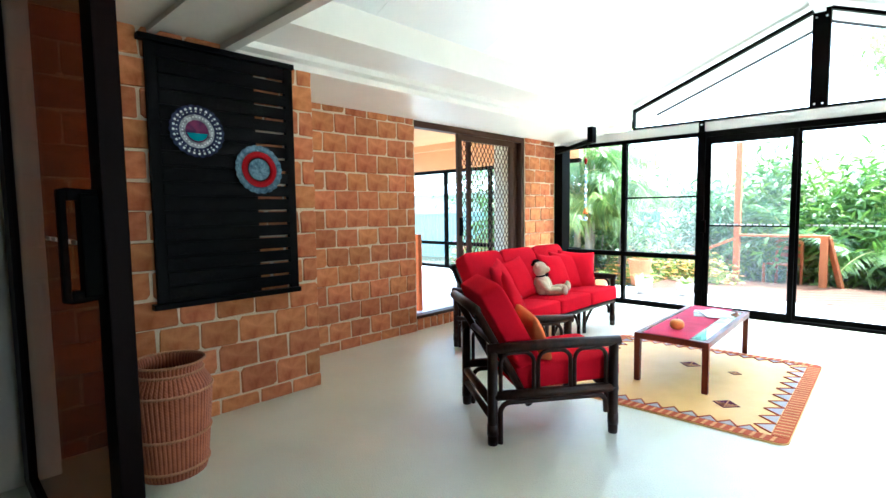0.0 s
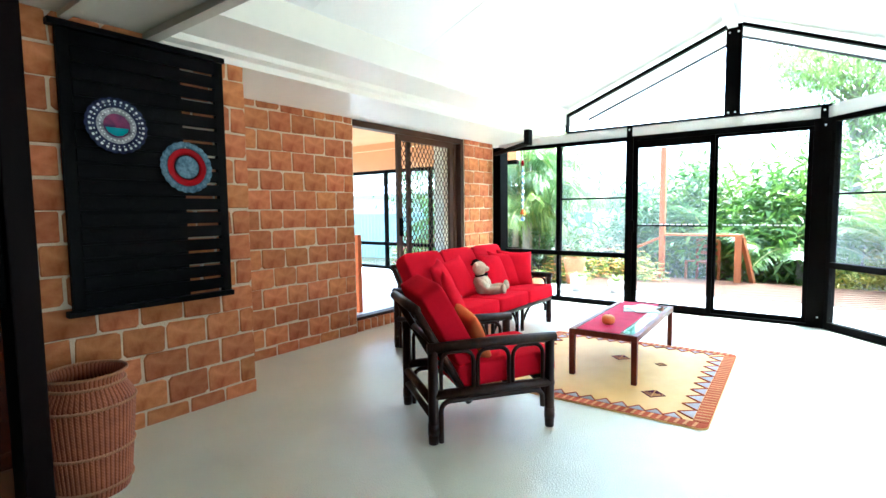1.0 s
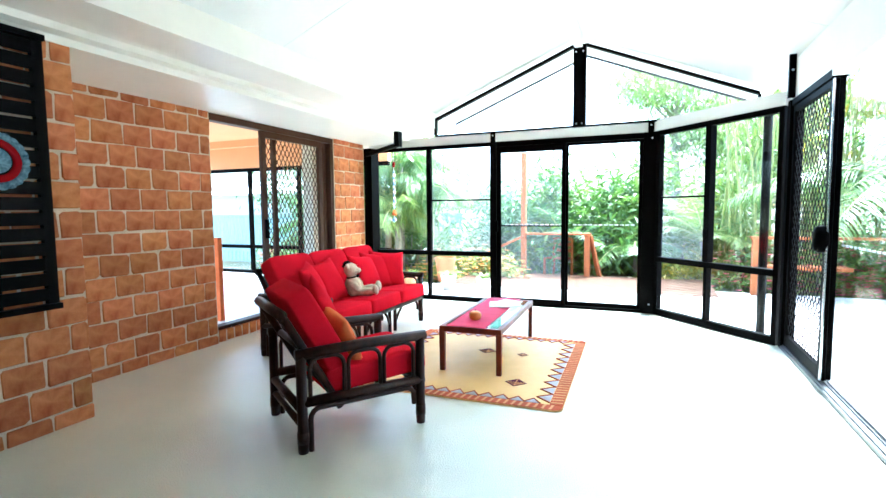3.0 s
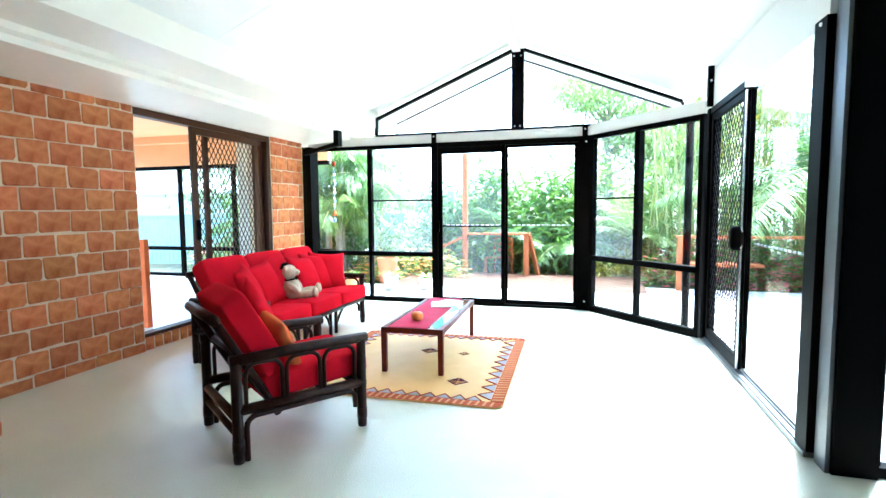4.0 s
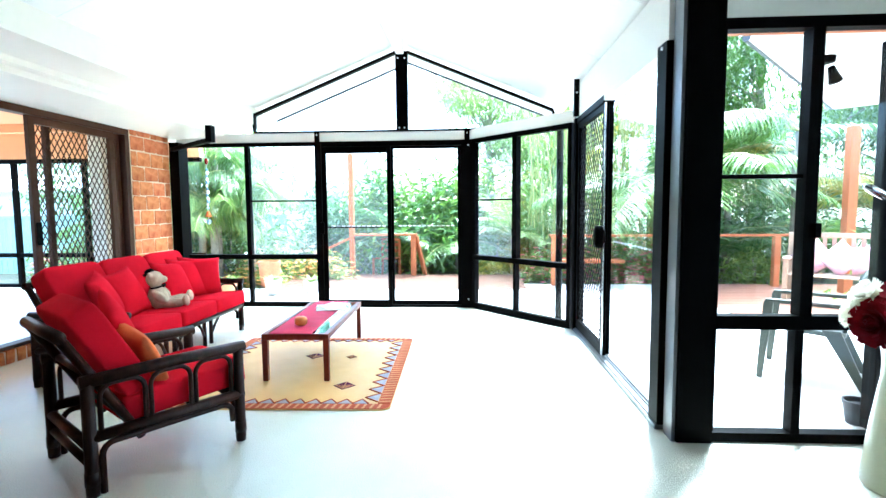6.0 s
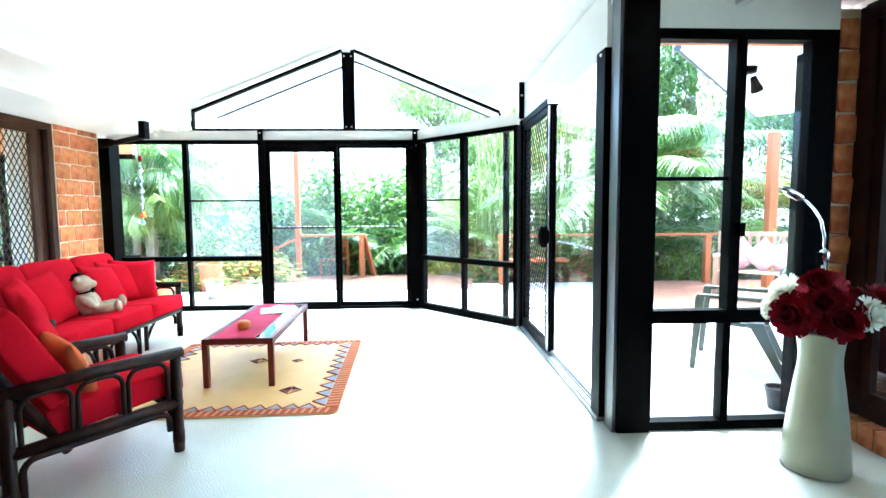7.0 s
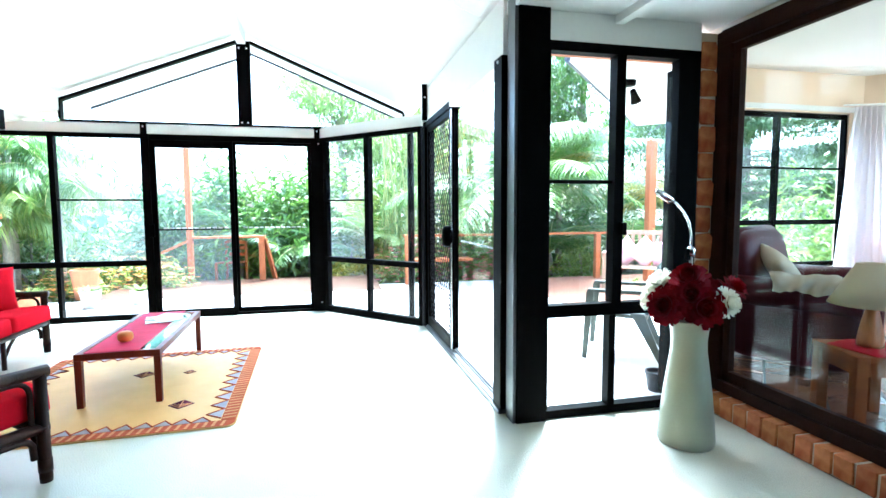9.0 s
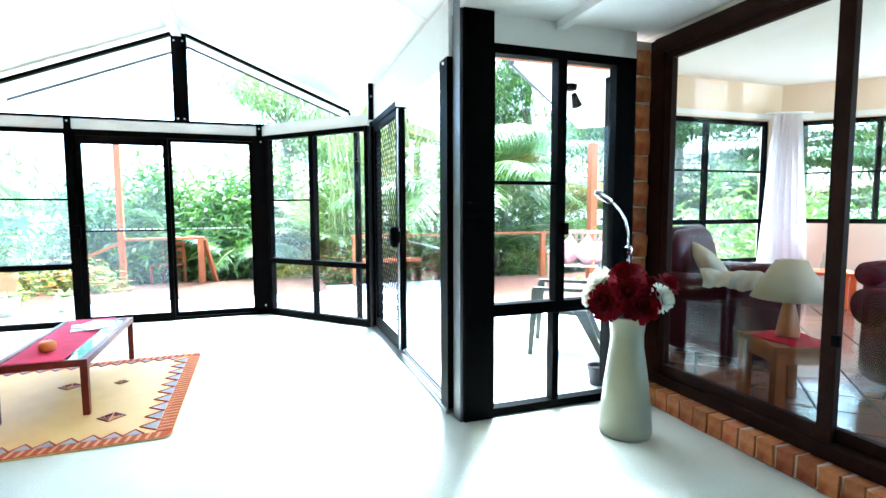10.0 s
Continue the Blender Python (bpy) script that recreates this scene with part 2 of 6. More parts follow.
def header_mesh(rng):
    """A header brick of a sill: a worn block."""
    w, d, h = 0.047 - rng.uniform(0, 0.004), 0.115, 0.063 - rng.uniform(0, 0.007)
    g = G().add([(sx * w + rng.uniform(-0.004, 0.004), y + (rng.uniform(-0.004, 0.004) if y < 0.05 else 0), sz * h + rng.uniform(-0.003, 0.003)) for sz in (-1, 1) for sx, y in ((-1, 0.0), (1, 0.0), (1, d), (-1, d))],
                [(3, 2, 1, 0), (4, 5, 6, 7), (0, 1, 5, 4), (1, 2, 6, 5), (2, 3, 7, 6), (3, 0, 4, 7)])
    return meshof("brick", g, M_BRICK, 0.006)


HEAD = [header_mesh(_rng) for _ in range(8)]


def lay_bricks(parent, origin, turn, length, height, seed):
    """Courses of bricks on a wall face: origin at its lower start, turn in degrees; the face looks along local -y."""
    rng = random.Random(seed)
    base = pose(*origin, 0, 0, turn)
    for j in range(round(height / COURSE)):
        cuts = [k * BRICK - (BRICK / 2 if j % 2 else 0.0) for k in range(round(length / BRICK) + 2)]
        cuts = [c + (rng.uniform(-0.016, 0.016) if 0.03 < c < length - 0.03 else 0.0) for c in cuts]
        for x, x1 in zip(cuts, cuts[1:]):
            a, b = max(x, 0.0), min(x1, length)
            if b - a > 0.04:
                fullsize = b - a > BRICK * 0.66
                me = rng.choice(FULL if fullsize else HALF)
                nominal = BRICK if fullsize else BRICK / 2
                ob = new("brick", me)
                ob.parent = parent
                ob.matrix_basis = base @ pose((a + b) / 2, -rng.uniform(0.0, 0.006), (j + 0.5) * COURSE + rng.uniform(-0.003, 0.003), rng.uniform(-0.8, 0.8), rng.uniform(-1.0, 1.0), rng.uniform(-0.6, 0.6)) @ Matrix.Diagonal(((b - a) / nominal, 1, 1, 1))


# ---- large structure ----
XW, XJ, YN = -4.15, -3.47, 6.82      # west brick face, jutting brick face, north window line
XE, YW3 = 1.12, 2.90                 # east sliding door line, small window line
XB = 2.55                            # big window line

setting("floor", G().prism([(-4.36, -0.4), (2.44, -0.4), (2.44, 2.95), (1.19, 2.95), (1.19, 5.72), (-0.02, 6.90), (-4.36, 6.90)], -0.12, 0.0),
        M_FLOOR, "pale grey-green sealed pebble floor with a satin sheen", "floor")
wall_west = setting("wall_west", G().box((-4.36, 2.05, 0), (XW - 0.004, 3.755, 2.36)), M_MORTAR, "tumbled orange brick wall with cream mortar", "wall")
wall_jut = setting("wall_jut", G().box((-4.36, 0.20, 0), (XJ - 0.004, 2.07, 2.52)), M_MORTAR, "jutting tumbled orange brick wall", "wall")
pier = setting("pier", G().box((-4.36, 5.86, 0), (XW - 0.004, 6.64, 2.36)), M_MORTAR, "orange brick pier beside the screen door", "wall")
door_step = setting("door_step", G().box((-4.36, 3.755, 0), (XW - 0.008, 5.86, 0.119)), M_MORTAR, "low brick step under the screen door", "step")
column = setting("column", G().box((2.407, YW3, 0), (2.552, 3.10, 2.50)), M_MORTAR, "narrow orange brick column beside the big window", "column")
sill = setting("sill", G().box((2.448, 0.3, 0), (2.62, 2.86, 0.117)), M_MORTAR, "low brick sill under the big window", "sill")

# Ceilings: a raked ceiling with its ridge over the middle, flat strips at both sides.
RX, RZ, SLOPE = -1.0, 3.56, 0.402


def rake(side, y0, y1, w, name):
    g, x1 = G(), RX + side * w
    z1 = RZ - SLOPE * w
    p = [(RX, RZ), (x1, z1), (x1, z1 + 0.10), (RX, RZ + 0.10)]
    g.add([(x, y0, z) for x, z in p] + [(x, y1, z) for x, z in p], [(0, 1, 2, 3), (7, 6, 5, 4), (0, 4, 5, 1), (1, 5, 6, 2), (2, 6, 7, 3), (3, 7, 4, 0)])
    # thin cover strips on the joints of the ceiling sheets
    k = y0 + 0.9
    while k < YN - 0.3:
        q = [(RX + side * 0.06, RZ - SLOPE * 0.06), (x1, z1)]
        g.add([(q[0][0], k, q[0][1] - 0.003), (q[1][0], k, q[1][1] - 0.003), (q[1][0], k + 0.012, q[1][1] - 0.003), (q[0][0], k + 0.012, q[0][1] - 0.003)]
              + [(q[0][0], k, q[0][1] + 0.01), (q[1][0], k, q[1][1] + 0.01), (q[1][0], k + 0.012, q[1][1] + 0.01), (q[0][0], k + 0.012, q[0][1] + 0.01)],
              [(0, 1, 2, 3), (7, 6, 5, 4), (0, 4, 5, 1), (1, 5, 6, 2), (2, 6, 7, 3), (3, 7, 4, 0)])
        k += 1.2
    return setting(name, g, M_WHITE, "white raked ceiling sheets with fine joints", "ceiling")


rake(-1, 1.44, 7.70, 2.06, "ceiling_left")
rake(1, 1.44, 7.70, 2.20, "ceiling_right")
setting("ridge_beam", G().box((-1.05, 1.6, 3.40), (-0.95, YN - 0.02, 3.56)), M_WHITE, "white painted ridge beam under the raked ceiling", "beam", bevel=0.006)


def along_y(poly, y0, y1):
    n = len(poly)
    return G().add([(x, y0, z) for x, z in poly] + [(x, y1, z) for x, z in poly],
                   [tuple(range(n)), tuple(range(n, 2 * n))[::-1]] + [((i + 1) % n, i, n + i, n + (i + 1) % n) for i in range(n)])


setting("ceiling_soffit", along_y([(-3.03, 2.78), (-3.03, 2.52), (-3.36, 2.47), (-3.37, 2.43), (-3.45, 2.42), (-3.46, 2.376), (-3.54, 2.370), (-4.14, 2.328), (-4.36, 2.328), (-4.36, 2.78)], 1.47, 7.12),
        M_GLOSSW, "white beam and boxed soffit along the brick wall", "ceiling")
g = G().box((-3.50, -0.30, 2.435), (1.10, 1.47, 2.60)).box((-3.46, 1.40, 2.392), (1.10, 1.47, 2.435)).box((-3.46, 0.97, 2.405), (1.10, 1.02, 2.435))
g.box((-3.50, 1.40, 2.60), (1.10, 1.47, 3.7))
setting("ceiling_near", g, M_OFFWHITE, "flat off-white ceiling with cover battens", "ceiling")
g = G().box((1.10, -3.2, 2.55), (2.62, 3.05, 2.62)).box((1.77, 0.3, 2.50), (1.83, 2.88, 2.55))
setting("ceiling_side", g, M_WHITE, "flat white ceiling with a timber batten", "ceiling")

# Beam over the east doors, fascias over the windows.
setting("beam_east", G().box((1.08, 3.02, 2.312), (1.17, 5.80, 2.66)), M_WHITE, "white beam over the glazed doors", "beam", bevel=0.005)
setting("fascia_small", G().box((1.322, YW3 - 0.02, 2.374), (2.40, YW3 + 0.06, 2.55)), M_WHITE, "white fascia board above the small window", "trim", bevel=0.004)
setting("fascia_north", G().box((-4.15, YN - 0.01, 2.275), (-0.02, YN + 0.07, 2.397)), M_WHITE, "white fascia board above the window wall", "trim", bevel=0.004)
BAY = pose(-0.055, YN, 0, 0, 0, -47.4)
BL = 1.64
setting("fascia_bay", G().box((0.0, -0.02, 2.28), (BL, 0.06, 2.41), BAY), M_WHITE, "white fascia board above the angled bay", "trim", bevel=0.004)
setting("bay_ceiling", G().prism([(-0.02, YN), (1.09, 5.72), (1.13, YN + 0.1)], 2.41, 2.43), M_WHITE, "white soffit over the angled bay", "ceiling")
# Room behind the camera: unseen and made up, kept dark to cut bounce light.
g = G().box((-3.6, -3.3, 0), (2.7, -3.2, 2.6)).box((-3.6, -3.2, 0), (-3.5, 0.14, 2.6)).box((2.6, -3.2, 0), (2.7, 0.26, 2.6))
setting("floor_behind", G().box((-3.6, -3.2, -0.12), (2.7, -0.402, 0.0)), M_DIM, "unseen dark brown floor behind the camera, added to cut bounce light", "floor")
setting("ceiling_behind", G().box((-3.5, -3.2, 2.475), (1.10, -0.302, 2.60)), M_DIM, "unseen dark brown ceiling behind the camera, added to cut bounce light", "ceiling")
setting("wall_south", g, M_DIM, "unseen dark brown walls behind the camera, added to cut bounce light", "wall")


def bars(parent, name, boxes, m=None, material=None, label=""):
    for lo, hi in boxes:
        part(name, G().box(lo, hi, m), material or M_BLACK, parent, label, bevel=0.004)


# North window wall.
w1 = thing("window_1", "black aluminium window with sliding upper panes and fixed lower panes", "window", kind="structure")
y0, y1 = YN - 0.03, YN + 0.05
part("corner_post", G().box((-4.155, 6.645, 0), (-4.02, 6.87, 2.275)), M_BLACK, w1, bevel=0.006)
bars(w1, "window_frame", [((-4.02, y0, 2.222), (-2.19, y1, 2.273)), ((-4.02, y0, 0.0), (-2.19, y1, 0.065)), ((-4.02, y0, 0.67), (-2.19, y1, 0.735))])
bars(w1, "mullion", [((-3.175, y0 - 0.006, 0.735), (-3.115, y1, 2.222)), ((-3.17, y0, 0.065), (-3.125, y1, 0.67))])
bars(w1, "glazing_bar", [((-3.115, YN - 0.01, 1.465), (-2.19, YN + 0.025, 1.487))])
for lo, hi in (((-4.02, 0.735), (-3.175, 2.222)), ((-3.115, 0.735), (-2.19, 1.465)), ((-3.115, 1.487), (-2.19, 2.222)), ((-4.02, 0.065), (-3.17, 0.67)), ((-3.125, 0.065), (-2.19, 0.67))):
    pane(w1, (lo[0], YN + 0.003, lo[1]), (hi[0], YN + 0.009, hi[1]))
d1 = thing("door_1", "black aluminium sliding glass door, closed, with a dashed safety strip", "sliding door", kind="structure")
bars(d1, "door_frame", [((-2.19, y0 - 0.02, 0), (-2.10, y1, 2.275)), ((-2.10, y0, 2.205), (-0.13, y1, 2.275)), ((-2.10, y0, 0), (-0.13, y1, 0.035)), ((-0.20, y0 - 0.02, 0), (-0.03, y1, 2.275))])
bars(d1, "stile", [((-2.10, YN - 0.025, 0.035), (-2.04, YN + 0.01, 2.205)), ((-1.205, YN - 0.025, 0.035), (-1.15, YN + 0.01, 2.205)), ((-1.165, YN + 0.012, 0.035), (-1.12, YN + 0.045, 2.205)), ((-0.245, YN + 0.012, 0.035), (-0.20, YN + 0.045, 2.205))])
bars(d1, "rail", [((-2.04, YN - 0.025, 2.115), (-1.205, YN + 0.01, 2.205)), ((-2.04, YN - 0.025, 0.035), (-1.205, YN + 0.01, 0.10)), ((-1.12, YN + 0.012, 2.17), (-0.245, YN + 0.045, 2.205)), ((-1.12, YN + 0.012, 0.035), (-0.245, YN + 0.045, 0.09))])
pane(d1, (-2.04, YN - 0.008, 0.10), (-1.205, YN - 0.002, 2.115))
pane(d1, (-1.12, YN + 0.026, 0.09), (-0.245, YN + 0.032, 2.17))
part("handle", G().box((-2.125, YN - 0.07, 1.02), (-2.075, YN - 0.026, 1.18)), M_BLACK, d1, bevel=0.008)
bars(d1, "crossbar", [((-2.04, YN - 0.018, 1.100), (-1.205, YN + 0.004, 1.118))])
M_STRIP = mat("white_vinyl", (0.85, 0.85, 0.85), 0.6, var=0.02)
for k in range(12):
    x = -1.06 + k * 0.066
    part("safety_dash", G().box((x, YN + 0.023, 1.115), (x + 0.05, YN + 0.0255, 1.132)), M_STRIP, d1)
for k in range(11):
    x = -1.98 + k * 0.07
    part("safety_dash", G().box((x, YN - 0.0225, 1.118), (x + 0.05, YN - 0.0185, 1.134)), M_STRIP, d1)

# Gable glazing.
gw = thing("window_2", "gable glazing in a thin black frame under the raked ceiling", "gable window", kind="structure")


def sloped(x0, z0, x1, z1, t, ya, yb):
    return G().add([(x0, ya, z0), (x1, ya, z1), (x1, ya, z1 + t), (x0, ya, z0 + t), (x0, yb, z0), (x1, yb, z1), (x1, yb, z1 + t), (x0, yb, z0 + t)],
                   [(0, 1, 2, 3), (7, 6, 5, 4), (0, 4, 5, 1), (1, 5, 6, 2), (2, 6, 7, 3), (3, 7, 4, 0)])


for (xa, za, xb, zb) in ((-3.03, 2.665, -1.065, 3.455), (-0.905, 3.455, 1.03, 2.66)):
    part("top_bar", sloped(xa, za - 0.035, xb, zb - 0.035, 0.035, y0, y1), M_BLACK, gw, bevel=0.003)
    part("bottom_bar", G().box((min(xa, xb), y0, 2.398), (max(xa, xb), y1, 2.422)), M_BLACK, gw, bevel=0.003)
    xe, ze = (xa, za) if za < zb else (xb, zb)
    part("end_bar", G().box((xe - 0.014, y0, 2.422), (xe + 0.014, y1, ze - 0.03)), M_BLACK, gw, bevel=0.003)
    lo, hi = (xa, za) if za < zb else (xb, zb), (xb, zb) if za < zb else (xa, za)
    gl = G().add([(p, YN + q, z) for q in (0.004, 0.010) for p, z in ((lo[0], 2.422), (hi[0], 2.422), (hi[0], hi[1] - 0.03), (lo[0], lo[1] - 0.03))],
                 [(0, 1, 2, 3), (7, 6, 5, 4), (0, 4, 5, 1), (1, 5, 6, 2), (2, 6, 7, 3), (3, 7, 4, 0)])
    part("pane", gl, M_GLASS, gw).visible_shadow = False
part("king_post", G().box((-1.065, y0 - 0.02, 2.398), (-0.905, y1, 3.44)), M_BLACK, gw, bevel=0.006)
for x, z in ((-2.15, 2.30), (-0.115, 2.30)):
    part("strap", G().box((x - 0.035, y0 - 0.016, z - 0.06), (x + 0.035, y0 - 0.002, z + 0.10)), M_BLACK, gw, bevel=0.003)
M_STEEL = mat("bright_bolt", (0.75, 0.75, 0.76), 0.3, metal=1.0, var=0.05)


def bolt(parent, x, y, z, axis="y"):
    turn = pose(x, y, z, 90, 0, 0) if axis == "y" else pose(x, y, z, 0, -90, 0)
    part("bolt", G().lathe([(0.0, 0.008), (0.009, 0.007), (0.011, 0.0)], 10, turn), M_STEEL, parent, smooth=True)


for x, z in ((-2.15, 2.36), (-0.115, 2.36), (-1.03, 3.35), (-0.94, 3.35), (-1.02, 2.44), (-0.95, 2.44), (-0.10, 0.12), (-0.10, 2.2)):
    bolt(gw, x, y0 - 0.021, z)

# Roof edge outside the gable.
for sgn, w in ((-1, 2.06), (1, 2.20)):
    setting("bargeboard", sloped(RX, RZ - 0.03, RX + sgn * w, RZ - 0.03 - SLOPE * w, 0.05, 7.702, 7.73), mat("grey_barge", (0.05, 0.055, 0.06), 0.5), "thin grey bargeboard at the roof edge", "trim")


def flyscreen(parent, lo, hi, m=None, material=None):
    ob = part("insect_screen", G().box(lo, hi, m), material or M_FLY, parent, "pale hazy insect screen")
    ob.visible_shadow = False


def screenmat(name, haze):
    """Fine insect mesh: mostly clear, with a little scattered daylight."""
    m = bpy.data.materials.new(name)
    m.use_nodes = True
    n, l = m.node_tree.nodes, m.node_tree.links
    t, d, mx = n.new("ShaderNodeBsdfTransparent"), n.new("ShaderNodeBsdfTranslucent"), n.new("ShaderNodeMixShader")
    d.inputs["Color"].default_value = (0.62, 0.68, 0.70, 1)
    mx.inputs[0].default_value = haze
    l.new(t.outputs[0], mx.inputs[1])
    l.new(d.outputs[0], mx.inputs[2])
    l.new(mx.outputs[0], n["Material Output"].inputs["Surface"])
    n.remove(n["Principled BSDF"])
    return m


M_FLY, M_FLYFINE = screenmat("insect_mesh", 0.034), screenmat("fine_insect_mesh", 0.016)
flyscreen(w1, (-3.115, YN + 0.034, 0.735), (-2.19, YN + 0.036, 2.222))
flyscreen(d1, (-2.04, YN + 0.014, 0.10), (-1.205, YN + 0.016, 2.115), None, M_FLYFINE)

# Angled bay.
w3 = thing("window_3", "black aluminium angled bay window with textured privacy pane", "window", kind="structure")
bars(w3, "window_frame", [((0.0, -0.03, 0), (0.09, 0.05, 2.28)), ((BL - 0.05, -0.03, 0), (BL, 0.05, 2.28)), ((0.09, -0.03, 2.225), (BL - 0.05, 0.05, 2.28)),
                          ((0.09, -0.03, 0), (BL - 0.05, 0.05, 0.08)), ((0.09, -0.04, 0.67), (BL - 0.05, 0.05, 0.735))], BAY)
bars(w3, "mullion", [((0.77, -0.036, 0.735), (0.84, 0.05, 2.225)), ((0.785, -0.03, 0.08), (0.825, 0.05, 0.67))], BAY)
bars(w3, "glazing_bar", [((0.09, -0.01, 1.455), (0.77, 0.025, 1.475))], BAY)
for lo, hi in (((0.09, 0.735), (0.77, 1.455)), ((0.09, 1.475), (0.77, 2.225)), ((0.84, 0.735), (BL - 0.05, 2.225)), ((0.09, 0.08), (0.785, 0.67)), ((0.825, 0.08), (BL - 0.05, 0.67))):
    pane(w3, (lo[0], 0.003, lo[1]), (hi[0], 0.009, hi[1]), BAY)
flyscreen(w3, (0.09, 0.034, 0.735), (0.77, 0.036, 2.225), BAY)
part("latch", G().box((0.785, -0.06, 1.02), (0.825, -0.037, 1.10), BAY), M_BLACK, w3, bevel=0.005)

# East sliding doors.
M_TRACK = mat("grey_track", (0.16, 0.165, 0.17), 0.45, metal=0.5)
d2 = thing("door_2", "black sliding glass doors with a diamond security screen leaf, closed", "sliding door", kind="structure")
bars(d2, "door_frame", [((1.06, 5.50, 0), (1.17, 5.60, 2.31)), ((1.07, 4.40, 2.25), (1.17, 5.50, 2.31))])
bars(d2, "head", [((1.07, 3.17, 2.26), (1.17, 4.40, 2.31))], material=M_WHITE)
bars(d2, "sill", [((1.06, 3.02, 0), (1.17, 5.52, 0.03))], material=M_TRACK)
part("track", G().box((1.075, 3.02, 0.03), (1.083, 5.52, 0.042)).box((1.12, 3.02, 0.03), (1.128, 5.52, 0.042)), M_TRACK, d2)
M_SILVER = mat("silver_edge", (0.75, 0.76, 0.78), 0.25, metal=0.9, var=0.05)
post = thing("corner_post", "broad black corner post with a glossy face", "post", kind="structure")
part("shaft", G().box((1.12, 2.845, 0), (1.32, 3.015, 3.3)), M_BLACK, post, bevel=0.006)
part("jamb", G().box((1.070, 3.018, 0.03), (1.15, 3.165, 2.31)), M_BLACK, post, bevel=0.004)
part("edge_strip", G().box((1.098, 2.862, 0.0), (1.1185, 2.985, 2.62)), mat("grey_edge", (0.10, 0.10, 0.11), 0.4, metal=0.6, var=0.1), post, "grey aluminium edge")
bolt(post, 1.068, 3.08, 2.28, "x")


def diamond(parent, m, w, h, pitch_w, pitch_h, r, material, name="mesh"):
    """A diamond grille in the plane x, z of m, cut to w by h."""
    g = G()
    k, s = pitch_h / pitch_w, 1
    for s in (1, -1):
        c = -w * k if s > 0 else 0.0
        while c < (h if s > 0 else h + w * k):
            xs = sorted(((0 - c) / (s * k), (h - c) / (s * k)))
            xa, xb = max(0.0, xs[0]), min(w, xs[1])
            if xb - xa > 0.004:
                p, q = Vector((xa, s * 0.0015, c + s * k * xa)), Vector((xb, s * 0.0015, c + s * k * xb))
                d = (q - p).normalized()
                nrm = Vector((-d.z, 0, d.x)) * r
                t = Vector((0, 0.0015, 0))
                g.add([p - nrm - t, q - nrm - t, q + nrm - t, p + nrm - t, p - nrm + t, q - nrm + t, q + nrm + t, p + nrm + t],
                      [(0, 1, 2, 3), (7, 6, 5, 4), (0, 4, 5, 1), (2, 6, 7, 3)], m)
            c += pitch_h
    return part(name, g, material, parent)


def leaf_frame(parent, name, lo, hi, t, m, material, bottom=None):
    """Four bars round an opening in the plane x, z of m."""
    (a, c), (b, d) = lo, hi
    bb = bottom or t
    bars(parent, name, [((a, -0.02, c), (a + t, 0.02, d)), ((b - t, -0.02, c), (b, 0.02, d)), ((a + t, -0.02, d - t), (b - t, 0.02, d)), ((a + t, -0.02, c), (b - t, 0.02, c + bb))], m, material)


SCR = pose(1.105, 4.42, 0, 0, 0, 90)
leaf_frame(d2, "screen_frame", (0.0, 0.045), (1.08, 2.248), 0.055, SCR, M_BLACK, 0.10)
diamond(d2, SCR @ pose(0.055, 0, 0.145), 0.97, 2.048, 0.085, 0.10, 0.006, M_BLACK)
part("edge_strip", G().box((1.085, 4.405, 0.045), (1.097, 4.4195, 2.248)), M_SILVER, d2, "bright aluminium edge")
GLS = pose(1.145, 3.17, 0, 0, 0, 90)
bars(d2, "leaf_stile", [((0.0, -0.02, 0.045), (0.035, 0.02, 2.256)), ((1.25, -0.018, 0.045), (1.27, 0.018, 2.256))], GLS)
bars(d2, "leaf_rail", [((0.035, -0.015, 0.045), (1.25, 0.015, 0.06))], GLS, M_TRACK)
pane(d2, (0.035, -0.003, 0.06), (1.25, 0.003, 2.258), GLS)
part("lock", G().superq(0.05, 0.05, 0.10, 0.6, 0.6, pose(1.065, 4.45, 1.10)), M_BLACK, d2, smooth=True)
for k in range(14):
    part("safety_dash", G().box((0.10 + k * 0.075, -0.0065, 1.06), (0.15 + k * 0.075, -0.0035, 1.075), GLS), M_STRIP, d2)

# Small window beside the column.
w4 = thing("window_4", "black aluminium small window with four panes", "window", kind="structure")
y0, y1 = YW3 - 0.03, YW3 + 0.05
bars(w4, "window_frame", [((1.322, y0, 2.312), (2.395, y1, 2.372)), ((1.322, y0, 0), (2.395, y1, 0.055)), ((1.322, y0, 0.658), (2.235, y1, 0.738)), ((2.235, y0, 0.062), (2.395, y1, 2.315)), ((1.322, y0, 0.062), (1.337, y1, 2.315))])
bars(w4, "mullion", [((1.78, y0 - 0.008, 0.738), (1.845, y1, 2.312)), ((1.768, y0, 0.055), (1.815, y1, 0.658))])
bars(w4, "glazing_bar", [((1.337, YW3 - 0.01, 1.508), (1.78, YW3 + 0.025, 1.532))])
part("latch", G().box((1.825, y0 - 0.03, 1.18), (1.86, y0 - 0.009, 1.26)), M_BLACK, w4, bevel=0.005)
for lo, hi in (((1.337, 0.738), (1.78, 1.508)), ((1.337, 1.532), (1.78, 2.312)), ((1.845, 0.738), (2.235, 2.312)), ((1.337, 0.055), (1.768, 0.658)), ((1.815, 0.055), (2.235, 0.658))):
    pane(w4, (lo[0], YW3 + 0.003, lo[1]), (hi[0], YW3 + 0.009, hi[1]))

